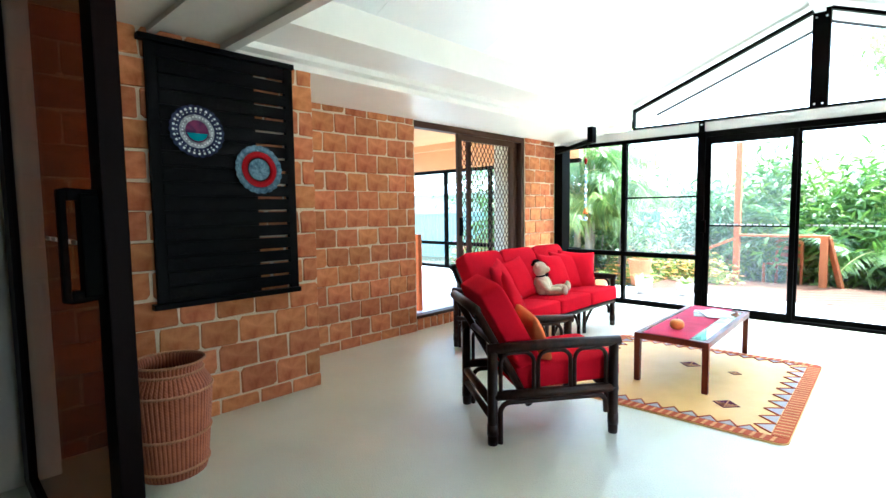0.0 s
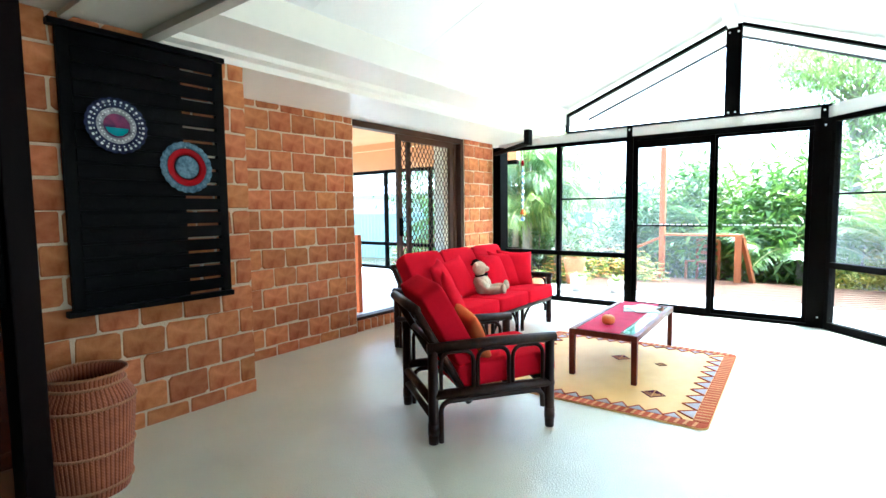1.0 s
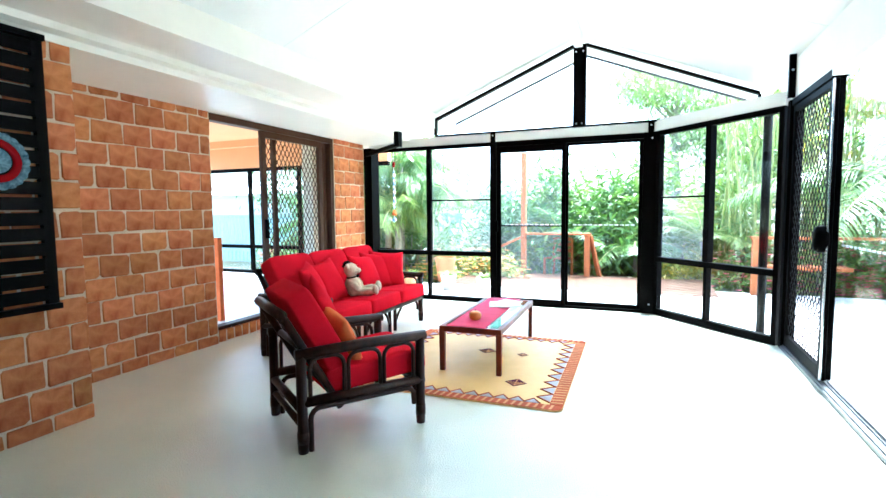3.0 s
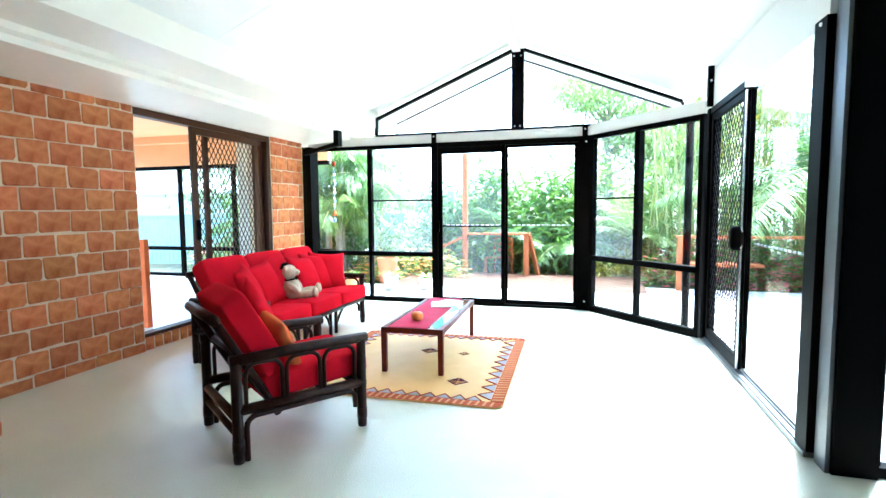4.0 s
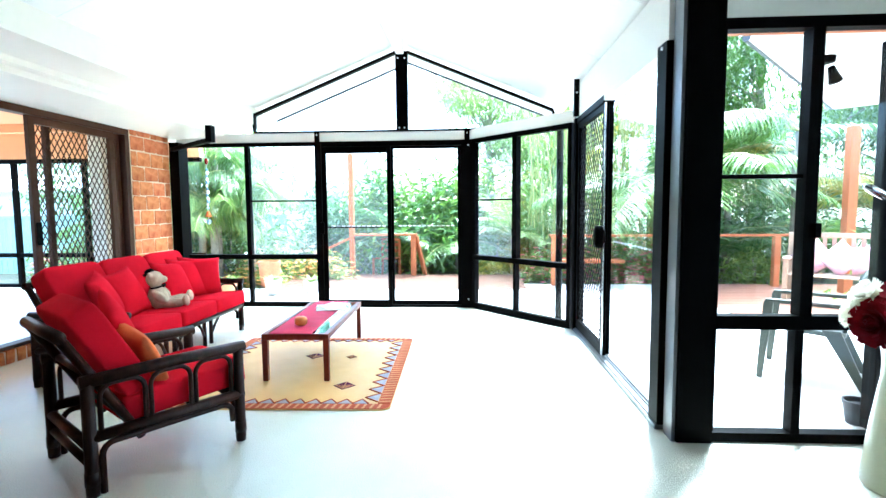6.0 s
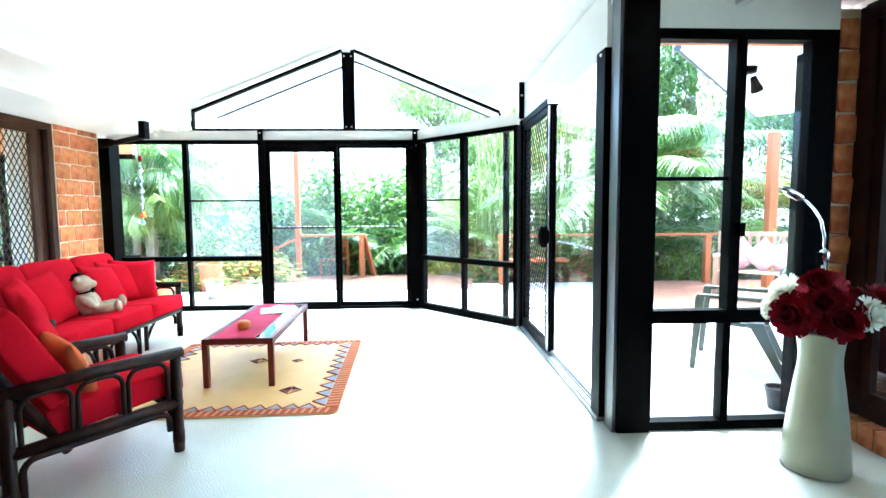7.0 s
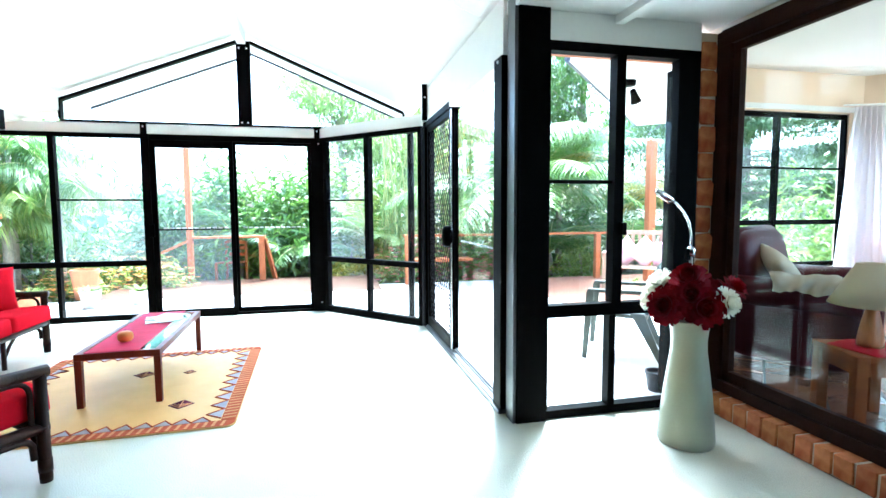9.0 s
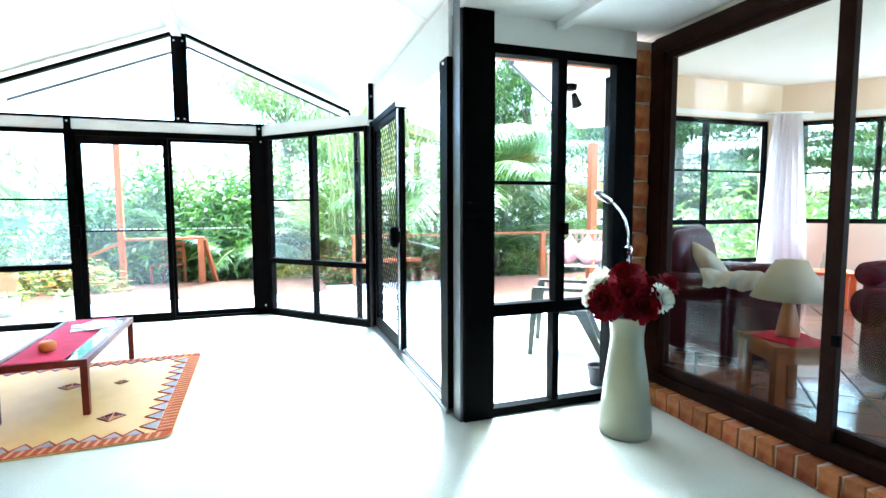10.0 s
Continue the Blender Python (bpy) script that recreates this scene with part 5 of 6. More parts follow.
# Eave of the lounge with gutter and twin spotlight.
LW0, LW1 = Vector((2.62, 3.12)), Vector((4.30, 4.98))
nrm2 = Vector((-(LW1 - LW0).y, (LW1 - LW0).x)).normalized()
e0, e1 = LW0 - (LW1 - LW0) * 0.08 + nrm2 * 0.92, LW1 + (LW1 - LW0) * 0.30 + nrm2 * 0.92
b0, b1 = LW0 - (LW1 - LW0) * 0.02, LW1 + (LW1 - LW0) * 0.30
setting("eave_soffit", G().prism([tuple(b0), tuple(b1), tuple(e1), tuple(e0)], 2.47, 2.50), M_WHITE, "white boarded eave soffit over the patio", "eave")
setting("gutter", G().tube([(*e0, 2.49), (*e1, 2.49)], 0.026, 10), mat("grey_gutter", (0.06, 0.07, 0.08), 0.5), "grey steel gutter along the eave", "gutter")
setting("patio_beam", G().box((1.40, 3.0, 2.36), (2.55, 3.14, 2.47)), M_RAIL, "brown timber beam under the eave", "beam")
spot = thing("spotlight", "small black twin outdoor spotlight under the eave", "spotlight", pose(2.60, 4.02, 2.47) @ Matrix.Diagonal((1.15, 1.15, 1.2, 1)))
part("base", G().lathe([(0.0, -0.035), (0.06, -0.035), (0.065, 0.0), (0, 0)], 18), M_BLACK, spot, smooth=True)
for s in (-1, 1):
    h = part("head", G().lathe([(0.0, 0.05), (0.02, 0.045), (0.028, 0.0), (0.042, -0.055), (0.038, -0.06), (0, -0.05)], 18, pose(s * 0.06, 0, -0.10, 10, s * -28, 0)), M_BLACK, spot, smooth=True)
tagged(part("louvre_panel", G().box((2.335, 3.06, 0.0), (2.375, 3.13, 2.30)), M_BLACK, bevel=0.004), "black metal screen panel beside the patio", "screen")


# Bead string hanging outside the window.
chime = thing("bead_string", "hanging string of coloured glass beads outside the window", "hanging ornament", pose(-3.82, 6.98, 0))
part("cord", G().tube([(0, 0, 1.16), (0, 0, 2.42)], 0.003, 5), M_STRIP, chime)
part("cap", G().superq(0.022, 0.022, 0.045, 0.8, 1, pose(0, 0, 2.05)), M_REDG, chime, smooth=True)
M_BEAD = mat("pale_blue_bead", (0.35, 0.52, 0.75), 0.15, var=0.2, scale=30)
for k in range(13):
    q = 0.017 + 0.007 * (k % 3 == 1)
    part("bead", G().superq(q, q, q * 1.2, 1, 1, pose(0.006 * math.sin(k * 2.1), 0, 1.93 - k * 0.045), 10, 8), M_STRIP if k % 2 else M_BEAD, chime, smooth=True)
part("bell", G().lathe([(0.012, 1.34), (0.03, 1.30), (0.042, 1.26), (0.036, 1.26), (0.01, 1.33)], 16), M_ORANGE, chime, smooth=True)
part("drop", G().superq(0.03, 0.03, 0.035, 1, 1, pose(0, 0, 1.19), 12, 8), M_BEAD, chime, smooth=True)

# ---- plants ----
def blade(g, base, d, ln, w, droop, side=None, n=3):
    """One narrow leaf that bends down along its length."""
    d = Vector(d).normalized()
    s = side or d.cross(Vector((0, 0, 1)))
    if s.length < 1e-3:
        s = Vector((1, 0, 0))
    s = s.normalized()
    p, vs = Vector(base), []
    for i in range(n + 1):
        k = i / n
        ww = w * (0.35 + 1.3 * k) if k < 0.4 else w * 0.87 * (1 - k) / 0.6
        vs += [p - s * ww, p + s * ww] if i < n else [p]
        d = (d + Vector((0, 0, -droop / n))).normalized()
        p = p + d * ln / n
    fs = [(2 * i, 2 * i + 1, 2 * i + 3, 2 * i + 2) for i in range(n - 1)] + [(2 * n - 2, 2 * n - 1, 2 * n)]
    g.add(vs, fs)


def frond(g, gs, base, az, el, ln, nl, leaf, rng, droop=1.3, hang=0.7):
    """A feather palm frond: arching rib with leaflets on both sides."""
    d = Vector((math.cos(az) * math.cos(el), math.sin(az) * math.cos(el), math.sin(el)))
    p, pts = Vector(base), []
    for i in range(10):
        pts.append(p.copy())
        p = p + d * ln / 9
        d = (d + Vector((0, 0, -droop / 9))).normalized()
    gs.tube(pts, [0.02 * (1 - i / 11) for i in range(10)], 5)
    for k in range(nl):
        f = 0.12 + 0.88 * k / nl
        i = min(int(f * 9), 8)
        q = pts[i].lerp(pts[i + 1], f * 9 - i)
        t = (pts[i + 1] - pts[i]).normalized()
        side = t.cross(Vector((0, 0, 1))).normalized()
        for s in (-1, 1):
            dd = side * s + t * 0.55 + Vector((0, 0, 0.25 + rng.uniform(-0.15, 0.15)))
            blade(g, q, dd, leaf * (0.45 + 0.75 * math.sin(math.pi * min(1, f * 0.9 + 0.1))) * rng.uniform(0.85, 1.1), 0.018, hang + rng.uniform(-0.2, 0.3), t)


M_LPALM = leafmat("palm_leaf", (0.067, 0.150, 0.017), (0.168, 0.260, 0.048))
M_LFRESH = leafmat("fresh_leaf", (0.108, 0.202, 0.031), (0.262, 0.322, 0.069))
M_LDARK = leafmat("dark_leaf", (0.048, 0.112, 0.026), (0.157, 0.254, 0.071))
M_LBLUE = leafmat("bluish_leaf", (0.057, 0.131, 0.045), (0.157, 0.244, 0.099))
M_LGOLD = leafmat("yellowing_leaf", (0.414, 0.290, 0.033), (0.197, 0.246, 0.038))
M_LPALE = leafmat("pale_leaf", (0.17, 0.27, 0.06), (0.32, 0.42, 0.13))
M_BARK = mat("bark", (0.36, 0.31, 0.24), 0.9, var=0.25, scale=10, bump=0.6, bscale=40)
M_CANEG = mat("bamboo_cane", (0.36, 0.40, 0.12), 0.45, second=(0.46, 0.42, 0.15), scale=5)
M_FLOWER = leafmat("red_flower", (0.60, 0.02, 0.08), (0.80, 0.14, 0.22), 0.6)
M_FLOWERO = leafmat("orange_flower", (0.80, 0.24, 0.04), (0.85, 0.45, 0.12), 0.6)


def palm(label, x, y, h, n, ln, seed, material=None, leaf=0.45, az0=0.0, spread=2 * math.pi, droop=1.3, hang=0.7, el=(0.3, 1.2), nl=34):
    rng = random.Random(seed)
    t = thing("palm", label, "palm tree", pose(x, y, -0.16))
    part("trunk", G().tube([(0, 0, 0), (0.03, 0, h * 0.5), (0, 0.02, h)], [0.09, 0.07, 0.06], 10), M_BARK, t, smooth=True)
    g, gs = G(), G()
    for k in range(n):
        frond(g, gs, (0, 0, h), az0 + spread * (k + rng.uniform(-0.3, 0.3)) / n, rng.uniform(*el), ln * rng.uniform(0.8, 1.15), nl, leaf, rng, droop, hang)
    part("crown", g, material or M_LPALM, t)
    part("ribs", gs, M_CANEG, t)
    return t


def bush(name, label, category, x, y, rx, ry, h, n, leaf, seed, material, z0=0.0, w=0.3, clumps=26, flowers=None, droop=0.9):
    """Stems with clumps of single leaves in an uneven crown."""
    rng = random.Random(seed)
    t = thing(name, label, category, pose(x, y, -0.16))
    g, gs, gf = G(), G(), G()
    cs = []
    for _ in range(clumps):
        a, r = rng.uniform(0, 2 * math.pi), math.sqrt(rng.random())
        top = h * (1 - 0.45 * r * r) * rng.uniform(0.7, 1.1)
        c = Vector((rx * r * math.cos(a), ry * r * math.sin(a), z0 + (top - z0) * rng.uniform(0.12, 1.0)))
        cs.append(c)
        gs.tube([(c.x * 0.25, c.y * 0.25, 0), (c.x * 0.7, c.y * 0.7, c.z * 0.55), tuple(c)], [0.022, 0.014, 0.005], 5)
    spread = 0.62 * (rx * ry * h / clumps) ** (1 / 3)
    for k in range(n):
        c = cs[k % clumps]
        p = c + Vector((rng.gauss(0, spread), rng.gauss(0, spread), rng.gauss(0, spread)))
        if p.z < 0.02:
            p.z = rng.uniform(0.02, 0.3)
        d = Vector((rng.gauss(0, 1), rng.gauss(0, 1), rng.gauss(0.25, 0.6)))
        s = Vector((rng.gauss(0, 1), rng.gauss(0, 1), rng.gauss(0, 1))).cross(d)
        blade(g, p, d, leaf * rng.uniform(0.6, 1.3), leaf * w * 0.5, droop, s, 2)
        if flowers and rng.random() < 0.18:
            for q in range(5):
                blade(gf, p + Vector((0, 0, 0.03)), (math.cos(q * 1.26), math.sin(q * 1.26), 0.5), 0.07, 0.03, 0.5, None, 2)
    part("crown", g, material, t)
    part("stems", gs, M_BARK, t)
    if flowers:
        part("blossom", gf, flowers, t)
    return t


def bamboo(label, x, y, r, h, n, seed, material, leaves=60, leaf=0.22):
    rng = random.Random(seed)
    t = thing("bamboo", label, "bamboo", pose(x, y, -0.16))
    g = G()
    for _ in range(n):
        a, q = rng.uniform(0, 6.28), r * math.sqrt(rng.random())
        bx, by = q * math.cos(a), q * math.sin(a)
        lx, ly, hh = rng.gauss(0, 0.3), rng.gauss(0, 0.3), h * rng.uniform(0.7, 1.1)
        pt = lambda f: Vector((bx + lx * f * f * 1.6, by + ly * f * f * 1.6, hh * f))
        part("cane", G().tube([pt(f / 6) for f in range(7)], [0.026 * (1 - 0.1 * f) for f in range(7)], 6), M_CANEG, t, smooth=True)
        for k in range(leaves):
            f = rng.uniform(0.18, 1.0)
            p = pt(f) + Vector((rng.gauss(0, 0.16), rng.gauss(0, 0.16), rng.gauss(0, 0.1)))
            blade(g, p, (rng.gauss(0, 1), rng.gauss(0, 1), rng.gauss(-0.1, 0.5)), leaf * rng.uniform(0.6, 1.3), leaf * 0.075, 1.0, None, 2)
    part("crown", g, material, t)
    return t


# Beyond the north windows: drooping palms at the west, a leafy hedge behind the deck.
bamboo("drooping green bamboo clump beside the window wall", -6.2, 10.6, 0.9, 4.4, 20, 1, M_LPALM, 110, 0.42)
bamboo("drooping fresh green bamboo clump in the garden", -5.75, 11.4, 0.7, 3.6, 14, 2, M_LFRESH, 100, 0.40)
palm("feathery garden palm with drooping fronds", -5.4, 9.6, 1.7, 13, 1.5, 3, M_LFRESH, 0.5, hang=1.6, droop=1.8)
palm("tall garden palm with strongly drooping leaves", -5.15, 9.75, 2.5, 14, 1.1, 61, M_LPALM, 0.62, hang=2.2, droop=2.0, nl=30)
palm("garden palm with hanging fresh green leaves", -4.95, 9.2, 1.4, 13, 0.95, 62, M_LFRESH, 0.55, hang=2.2, droop=2.0, nl=28)
palm("small feathery palm among shrubs", -6.9, 9.4, 1.1, 12, 1.4, 4, M_LPALM, 0.5, hang=1.5, droop=1.8)
bush("hedge", "broad-leaved dark green garden hedge", "hedge", -6.5, 12.6, 2.2, 1.0, 3.4, 5200, 0.22, 5, M_LDARK)
palm("garden palm with hanging leaves beside the windows", -4.45, 9.7, 1.9, 14, 1.0, 63, M_LPALM, 0.55, hang=2.0, droop=2.0, nl=30)
bush("shrub", "dense dark green shrub under the garden palms", "shrub", -5.3, 10.5, 1.1, 0.5, 1.9, 3000, 0.22, 64, M_LDARK)
bush("hedge", "pale green hedge behind the deck railing", "hedge", -3.0, 12.4, 1.3, 0.9, 2.3, 5200, 0.26, 6, M_LBLUE)
bush("hedge", "leafy green hedge behind the deck", "hedge", -1.3, 12.2, 1.6, 0.9, 2.65, 6500, 0.28, 7, M_LPALM)
bush("hedge", "fresh green hedge behind the deck", "hedge", 0.5, 12.4, 1.4, 0.9, 2.6, 5200, 0.28, 8, M_LFRESH)
palm("low garden palm behind the deck", -1.9, 11.6, 0.7, 12, 1.3, 9, M_LBLUE, 0.40, hang=0.6)
palm("low green garden palm behind the deck", -0.4, 11.7, 0.6, 12, 1.3, 10, M_LPALM, 0.42, hang=0.7)
palm("low fresh green garden palm", 0.9, 11.4, 0.8, 12, 1.3, 11, M_LFRESH, 0.42, hang=0.7)
bush("flower_bed", "bright garden flowers and low green leaves", "flower bed", -4.0, 9.9, 1.4, 0.5, 0.55, 2200, 0.13, 12, M_LFRESH, flowers=M_FLOWERO)
bush("flower_bed", "low yellow-green foliage by the deck", "flower bed", 1.2, 10.9, 1.2, 0.5, 0.5, 1600, 0.14, 13, M_LGOLD)
bush("flower_bed", "low red garden flowers beside the steps", "flower bed", -5.8, 8.8, 1.0, 0.5, 0.6, 1500, 0.13, 14, M_LFRESH, flowers=M_FLOWER)
for x, y, z in ((-3.32, 8.0, 0.17), (-2.75, 8.2, 0.13), (-3.95, 7.7, 0.19)):
    t = thing("potted_plant", "small green plant growing in a pot", "potted plant", pose(x, y, z))
    rng, g = random.Random(int(x * 100)), G()
    for _ in range(60):
        a = rng.uniform(0, 6.28)
        blade(g, (0.02 * math.cos(a), 0.02 * math.sin(a), 0), (math.cos(a) * 0.6, math.sin(a) * 0.6, 1), rng.uniform(0.16, 0.34), 0.012, 1.2)
    part("leaves", g, M_LFRESH, t)
seat = thing("timber_chair", "small brown timber garden seat behind the deck railing", "garden chair", pose(-1.95, 11.0, -0.16, 0, 0, 160))
for sx in (-1, 1):
    for sy, h in ((-1, 0.85), (1, 0.42)):
        part("leg", G().box((sx * 0.22 - 0.02, sy * 0.2 - 0.02, 0), (sx * 0.22 + 0.02, sy * 0.2 + 0.02, h)), M_RAIL, seat, bevel=0.003)
for k in range(4):
    part("seat_slat", G().box((-0.24, -0.18 + k * 0.1, 0.42), (0.24, -0.10 + k * 0.1, 0.44)), M_RAIL, seat)
for z in (0.55, 0.68, 0.80):
    part("back_slat", G().box((-0.20, -0.215, z), (0.20, -0.195, z + 0.07)), M_RAIL, seat)
# Beyond the bay: bamboo.
bamboo("tall green bamboo thicket beyond the railing", 1.9, 11.2, 0.8, 5.4, 22, 15, M_LFRESH, 80, 0.26)
bamboo("tall bamboo thicket with pale canes", 3.2, 11.6, 0.9, 5.6, 22, 16, M_LGOLD, 70, 0.26)
bush("hedge", "green shrubs below the bamboo", "hedge", 2.6, 10.4, 1.4, 0.5, 1.0, 2600, 0.16, 17, M_LFRESH, flowers=M_FLOWER)
# Beyond the east doors: palms, flowers and tall trees.
palm("large arching palm beyond the deck", 4.3, 10.2, 1.9, 13, 2.4, 18, M_LPALM, 0.62, hang=0.9, nl=46)
palm("big palm with broad arching fronds beside the deck", 3.75, 9.75, 1.7, 11, 2.5, 45, M_LPALM, 0.75, hang=1.2, nl=54, az0=0.4)
palm("large palm with bluish fronds", 5.5, 11.3, 2.2, 13, 2.5, 19, M_LBLUE, 0.66, hang=1.0, nl=46)
palm("palm with yellow drooping fronds", 7.9, 11.0, 1.6, 8, 1.8, 20, M_LGOLD, 0.6, hang=1.5, droop=2.0)
palm("low shady palm beside the deck", 4.8, 10.3, 0.5, 13, 1.5, 21, M_LDARK, 0.5, hang=0.8)
palm("low garden palm beside the deck", 6.9, 10.4, 0.5, 12, 1.5, 22, M_LPALM, 0.5, hang=0.8)
bush("hedge", "dark green shrubs behind the palms", "hedge", 5.6, 12.2, 3.0, 0.9, 2.6, 6500, 0.24, 23, M_LDARK)
palm("arching palm with long green fronds", 5.79, 9.42, 2.85, 5, 2.3, 51, M_LPALM, 0.85, az0=2.2, spread=1.6, hang=1.3, el=(0.1, 0.7), nl=54)
palm("palm with a broad yellow-green frond", 5.93, 9.72, 2.55, 3, 2.2, 52, M_LGOLD, 0.62, az0=2.3, spread=1.0, hang=0.8, el=(0.1, 0.4), nl=54)
bush("flower_bed", "pink-red flowering shrubs beside the deck", "flower bed", 3.9, 9.9, 0.9, 0.4, 0.62, 2200, 0.11, 24, M_LFRESH, flowers=M_FLOWER)
bush("shrub", "soft green shrub beside the deck railing", "shrub", 5.3, 9.7, 0.6, 0.4, 0.75, 1500, 0.14, 25, M_LFRESH)


def tree(label, x, y, h, r, n, seed, material, leaf=0.2, low=0.35):
    rng = random.Random(seed)
    t = thing("tree", label, "tree", pose(x, y, -0.16))
    part("trunk", G().tube([(0, 0, 0), (0.1, 0.05, h * 0.3), (0.0, 0.1, h * 0.62), (0.15, 0, h * 0.9)], [0.2, 0.15, 0.10, 0.03], 10), M_BARK, t, smooth=True)
    g = G()
    for k in range(16):
        f, a = rng.uniform(low, 0.95), rng.uniform(0, 6.28)
        q = r * (1.15 - 0.6 * f) * rng.uniform(0.6, 1.15)
        tip = Vector((q * math.cos(a), q * math.sin(a), h * f + rng.uniform(0.2, 0.7)))
        part("limb", G().tube([(0, 0.08, h * f * 0.8), (tip.x * 0.5, tip.y * 0.5, h * f * 0.92), tuple(tip)], [0.04, 0.022, 0.006], 6), M_BARK, t, smooth=True)
        for _ in range(n // 16):
            p = tip.lerp(Vector((0, 0, h * f * 0.85)), rng.random() ** 2 * 0.8) + Vector((rng.gauss(0, 0.42), rng.gauss(0, 0.42), rng.gauss(0, 0.26)))
            blade(g, p, (rng.gauss(0, 1), rng.gauss(0, 1), rng.gauss(-0.2, 0.5)), leaf * rng.uniform(0.6, 1.3), leaf * 0.16, 0.8, None, 2)
    part("crown", g, material, t)
    return t


tree("tall pale green tree beyond the garden", 3.6, 15.5, 6.6, 2.8, 15000, 31, M_LPALE)
tree("tall green tree behind the palms", 7.6, 14.0, 7.8, 3.2, 20000, 32, M_LPALM)
tree("tall dark green tree beyond the deck", 11.0, 14.2, 7.2, 3.0, 9000, 33, M_LFRESH)
tree("tall green tree beside the porch", -9.8, 13.0, 5.0, 2.6, 6000, 34, M_LPALM)
tree("tall pale green tree above the hedge", 0.5, 17.0, 6.0, 3.2, 15000, 40, M_LPALE, 0.2, 0.5)
# Seen through the lounge windows.


def conifer(label, x, y, h, r, n, seed, material, leaf=0.2):
    """Tiers of level boughs with small drooping sprays."""
    rng = random.Random(seed)
    t = thing("conifer", label, "conifer tree", pose(x, y, -0.16))
    part("trunk", G().tube([(0, 0, 0), (0.05, 0, h * 0.5), (0, 0, h)], [0.22, 0.15, 0.03], 10), M_BARK, t, smooth=True)
    g = G()
    for k in range(44):
        f, a = rng.uniform(0.08, 0.97), rng.uniform(0, 6.28)
        q = r * (1.1 - 0.75 * f) * rng.uniform(0.7, 1.15)
        z, rise = h * f, rng.uniform(-0.1, 0.5)
        tip = Vector((q * math.cos(a), q * math.sin(a), z + rise))
        part("limb", G().tube([(0, 0, z), (tip.x * 0.5, tip.y * 0.5, z + rise * 0.3), tuple(tip)], [0.035, 0.02, 0.006], 5), M_BARK, t, smooth=True)
        for _ in range(n // 44):
            u = rng.random() ** 0.6
            p = Vector((tip.x * u, tip.y * u, z + rise * u * u)) + Vector((rng.gauss(0, 0.20 + 0.12 * u), rng.gauss(0, 0.20 + 0.12 * u), rng.gauss(0, 0.09)))
            blade(g, p, (math.cos(a) + rng.gauss(0, 0.8), math.sin(a) + rng.gauss(0, 0.8), rng.gauss(0, 0.25)), leaf * rng.uniform(0.6, 1.3), leaf * 0.15, 0.8, None, 2)
    part("crown", g, material, t)
    return t


conifer("spreading green conifer outside the lounge", 11.4, 12.2, 7.4, 3.6, 30000, 35, M_LDARK)
conifer("spreading fresh green conifer outside the lounge", 15.2, 11.0, 7.6, 3.8, 30000, 36, M_LPALM)
conifer("tall dark green conifer beyond the lounge window", 14.4, 15.0, 9.0, 4.4, 30000, 54, M_LDARK)
tree("leafy green tree outside the lounge", 17.2, 7.4, 6.6, 3.6, 18000, 37, M_LFRESH, 0.24, 0.2)
bush("hedge", "low fresh green hedge outside the lounge", "hedge", 12.6, 9.0, 3.2, 1.2, 1.7, 5000, 0.2, 53, M_LFRESH)
bush("hedge", "green shrubs outside the lounge windows", "hedge", 8.6, 7.4, 2.6, 0.9, 1.9, 4200, 0.22, 38, M_LFRESH)
bush("hedge", "dark shrubs outside the lounge windows", "hedge", 10.6, 5.2, 0.9, 2.4, 1.9, 4200, 0.22, 39, M_LDARK)

# Porch beyond the west screen door.
setting("porch_floor", G().box((-9.2, 1.8, -0.3), (-4.37, 7.9, 0.10)), mat("white_tile", (0.74, 0.73, 0.70), 0.35, var=0.05, scale=3), "pale tiled porch floor", "floor")
setting("porch_ceiling", G().box((-9.2, 1.8, 2.62), (-4.37, 8.2, 2.70)).box((-9.2, 7.0, 2.50), (-4.37, 7.12, 2.62)), M_ORWALL, "apricot painted porch ceiling", "ceiling")
setting("porch_wall", G().box((-9.2, 7.80, 2.20), (-4.37, 7.92, 2.62)), M_ORWALL, "apricot wall above the porch windows", "wall")
wp = thing("window_6", "dark framed porch window with orange lower rail", "window", kind="structure")
bars(wp, "window_frame", [((-9.2, 7.80, 2.13), (-4.37, 7.88, 2.20)), ((-9.2, 7.80, 0.60), (-4.37, 7.88, 0.67)), ((-9.2, 7.80, 0.10), (-4.37, 7.88, 0.16))])
bars(wp, "mullion", [((x, 7.80, 0.16), (x + 0.06, 7.88, 2.13)) for x in (-8.75, -7.55, -6.35, -5.15)])
pane(wp, (-9.2, 7.836, 0.16), (-4.37, 7.842, 2.13))
setting("porch_pillar", G().box((-4.78, 5.98, 0.10), (-4.60, 6.22, 2.62)), M_CREAM, "cream painted pillar of the porch", "pillar", bevel=0.006)
tagged(part("orange_post", G().box((-4.64, 4.20, 0.10), (-4.58, 4.26, 1.05)), M_ORANGE, bevel=0.006), "slim orange painted post beside the doorway", "post")
fence = thing("steel_fence", "pale green ribbed steel garden fence", "fence", pose(-9.5, 11.4, -0.16, 0, 0, 6))
M_FENCE = mat("pale_green_steel", (0.42, 0.58, 0.52), 0.45, var=0.05, scale=4)
for k in range(5):
    g = G()
    for j in range(12):
        x = -3.0 + k * 1.6 + j * 0.133
        g.box((x, 0, 0.05), (x + 0.07, 0.012, 1.35)).box((x + 0.07, 0.02, 0.05), (x + 0.133, 0.032, 1.35))
    part("panel", g, M_FENCE, fence)
part("top_rail", G().box((-3.05, -0.02, 1.35), (5.05, 0.05, 1.41)), M_FENCE, fence, bevel=0.004)
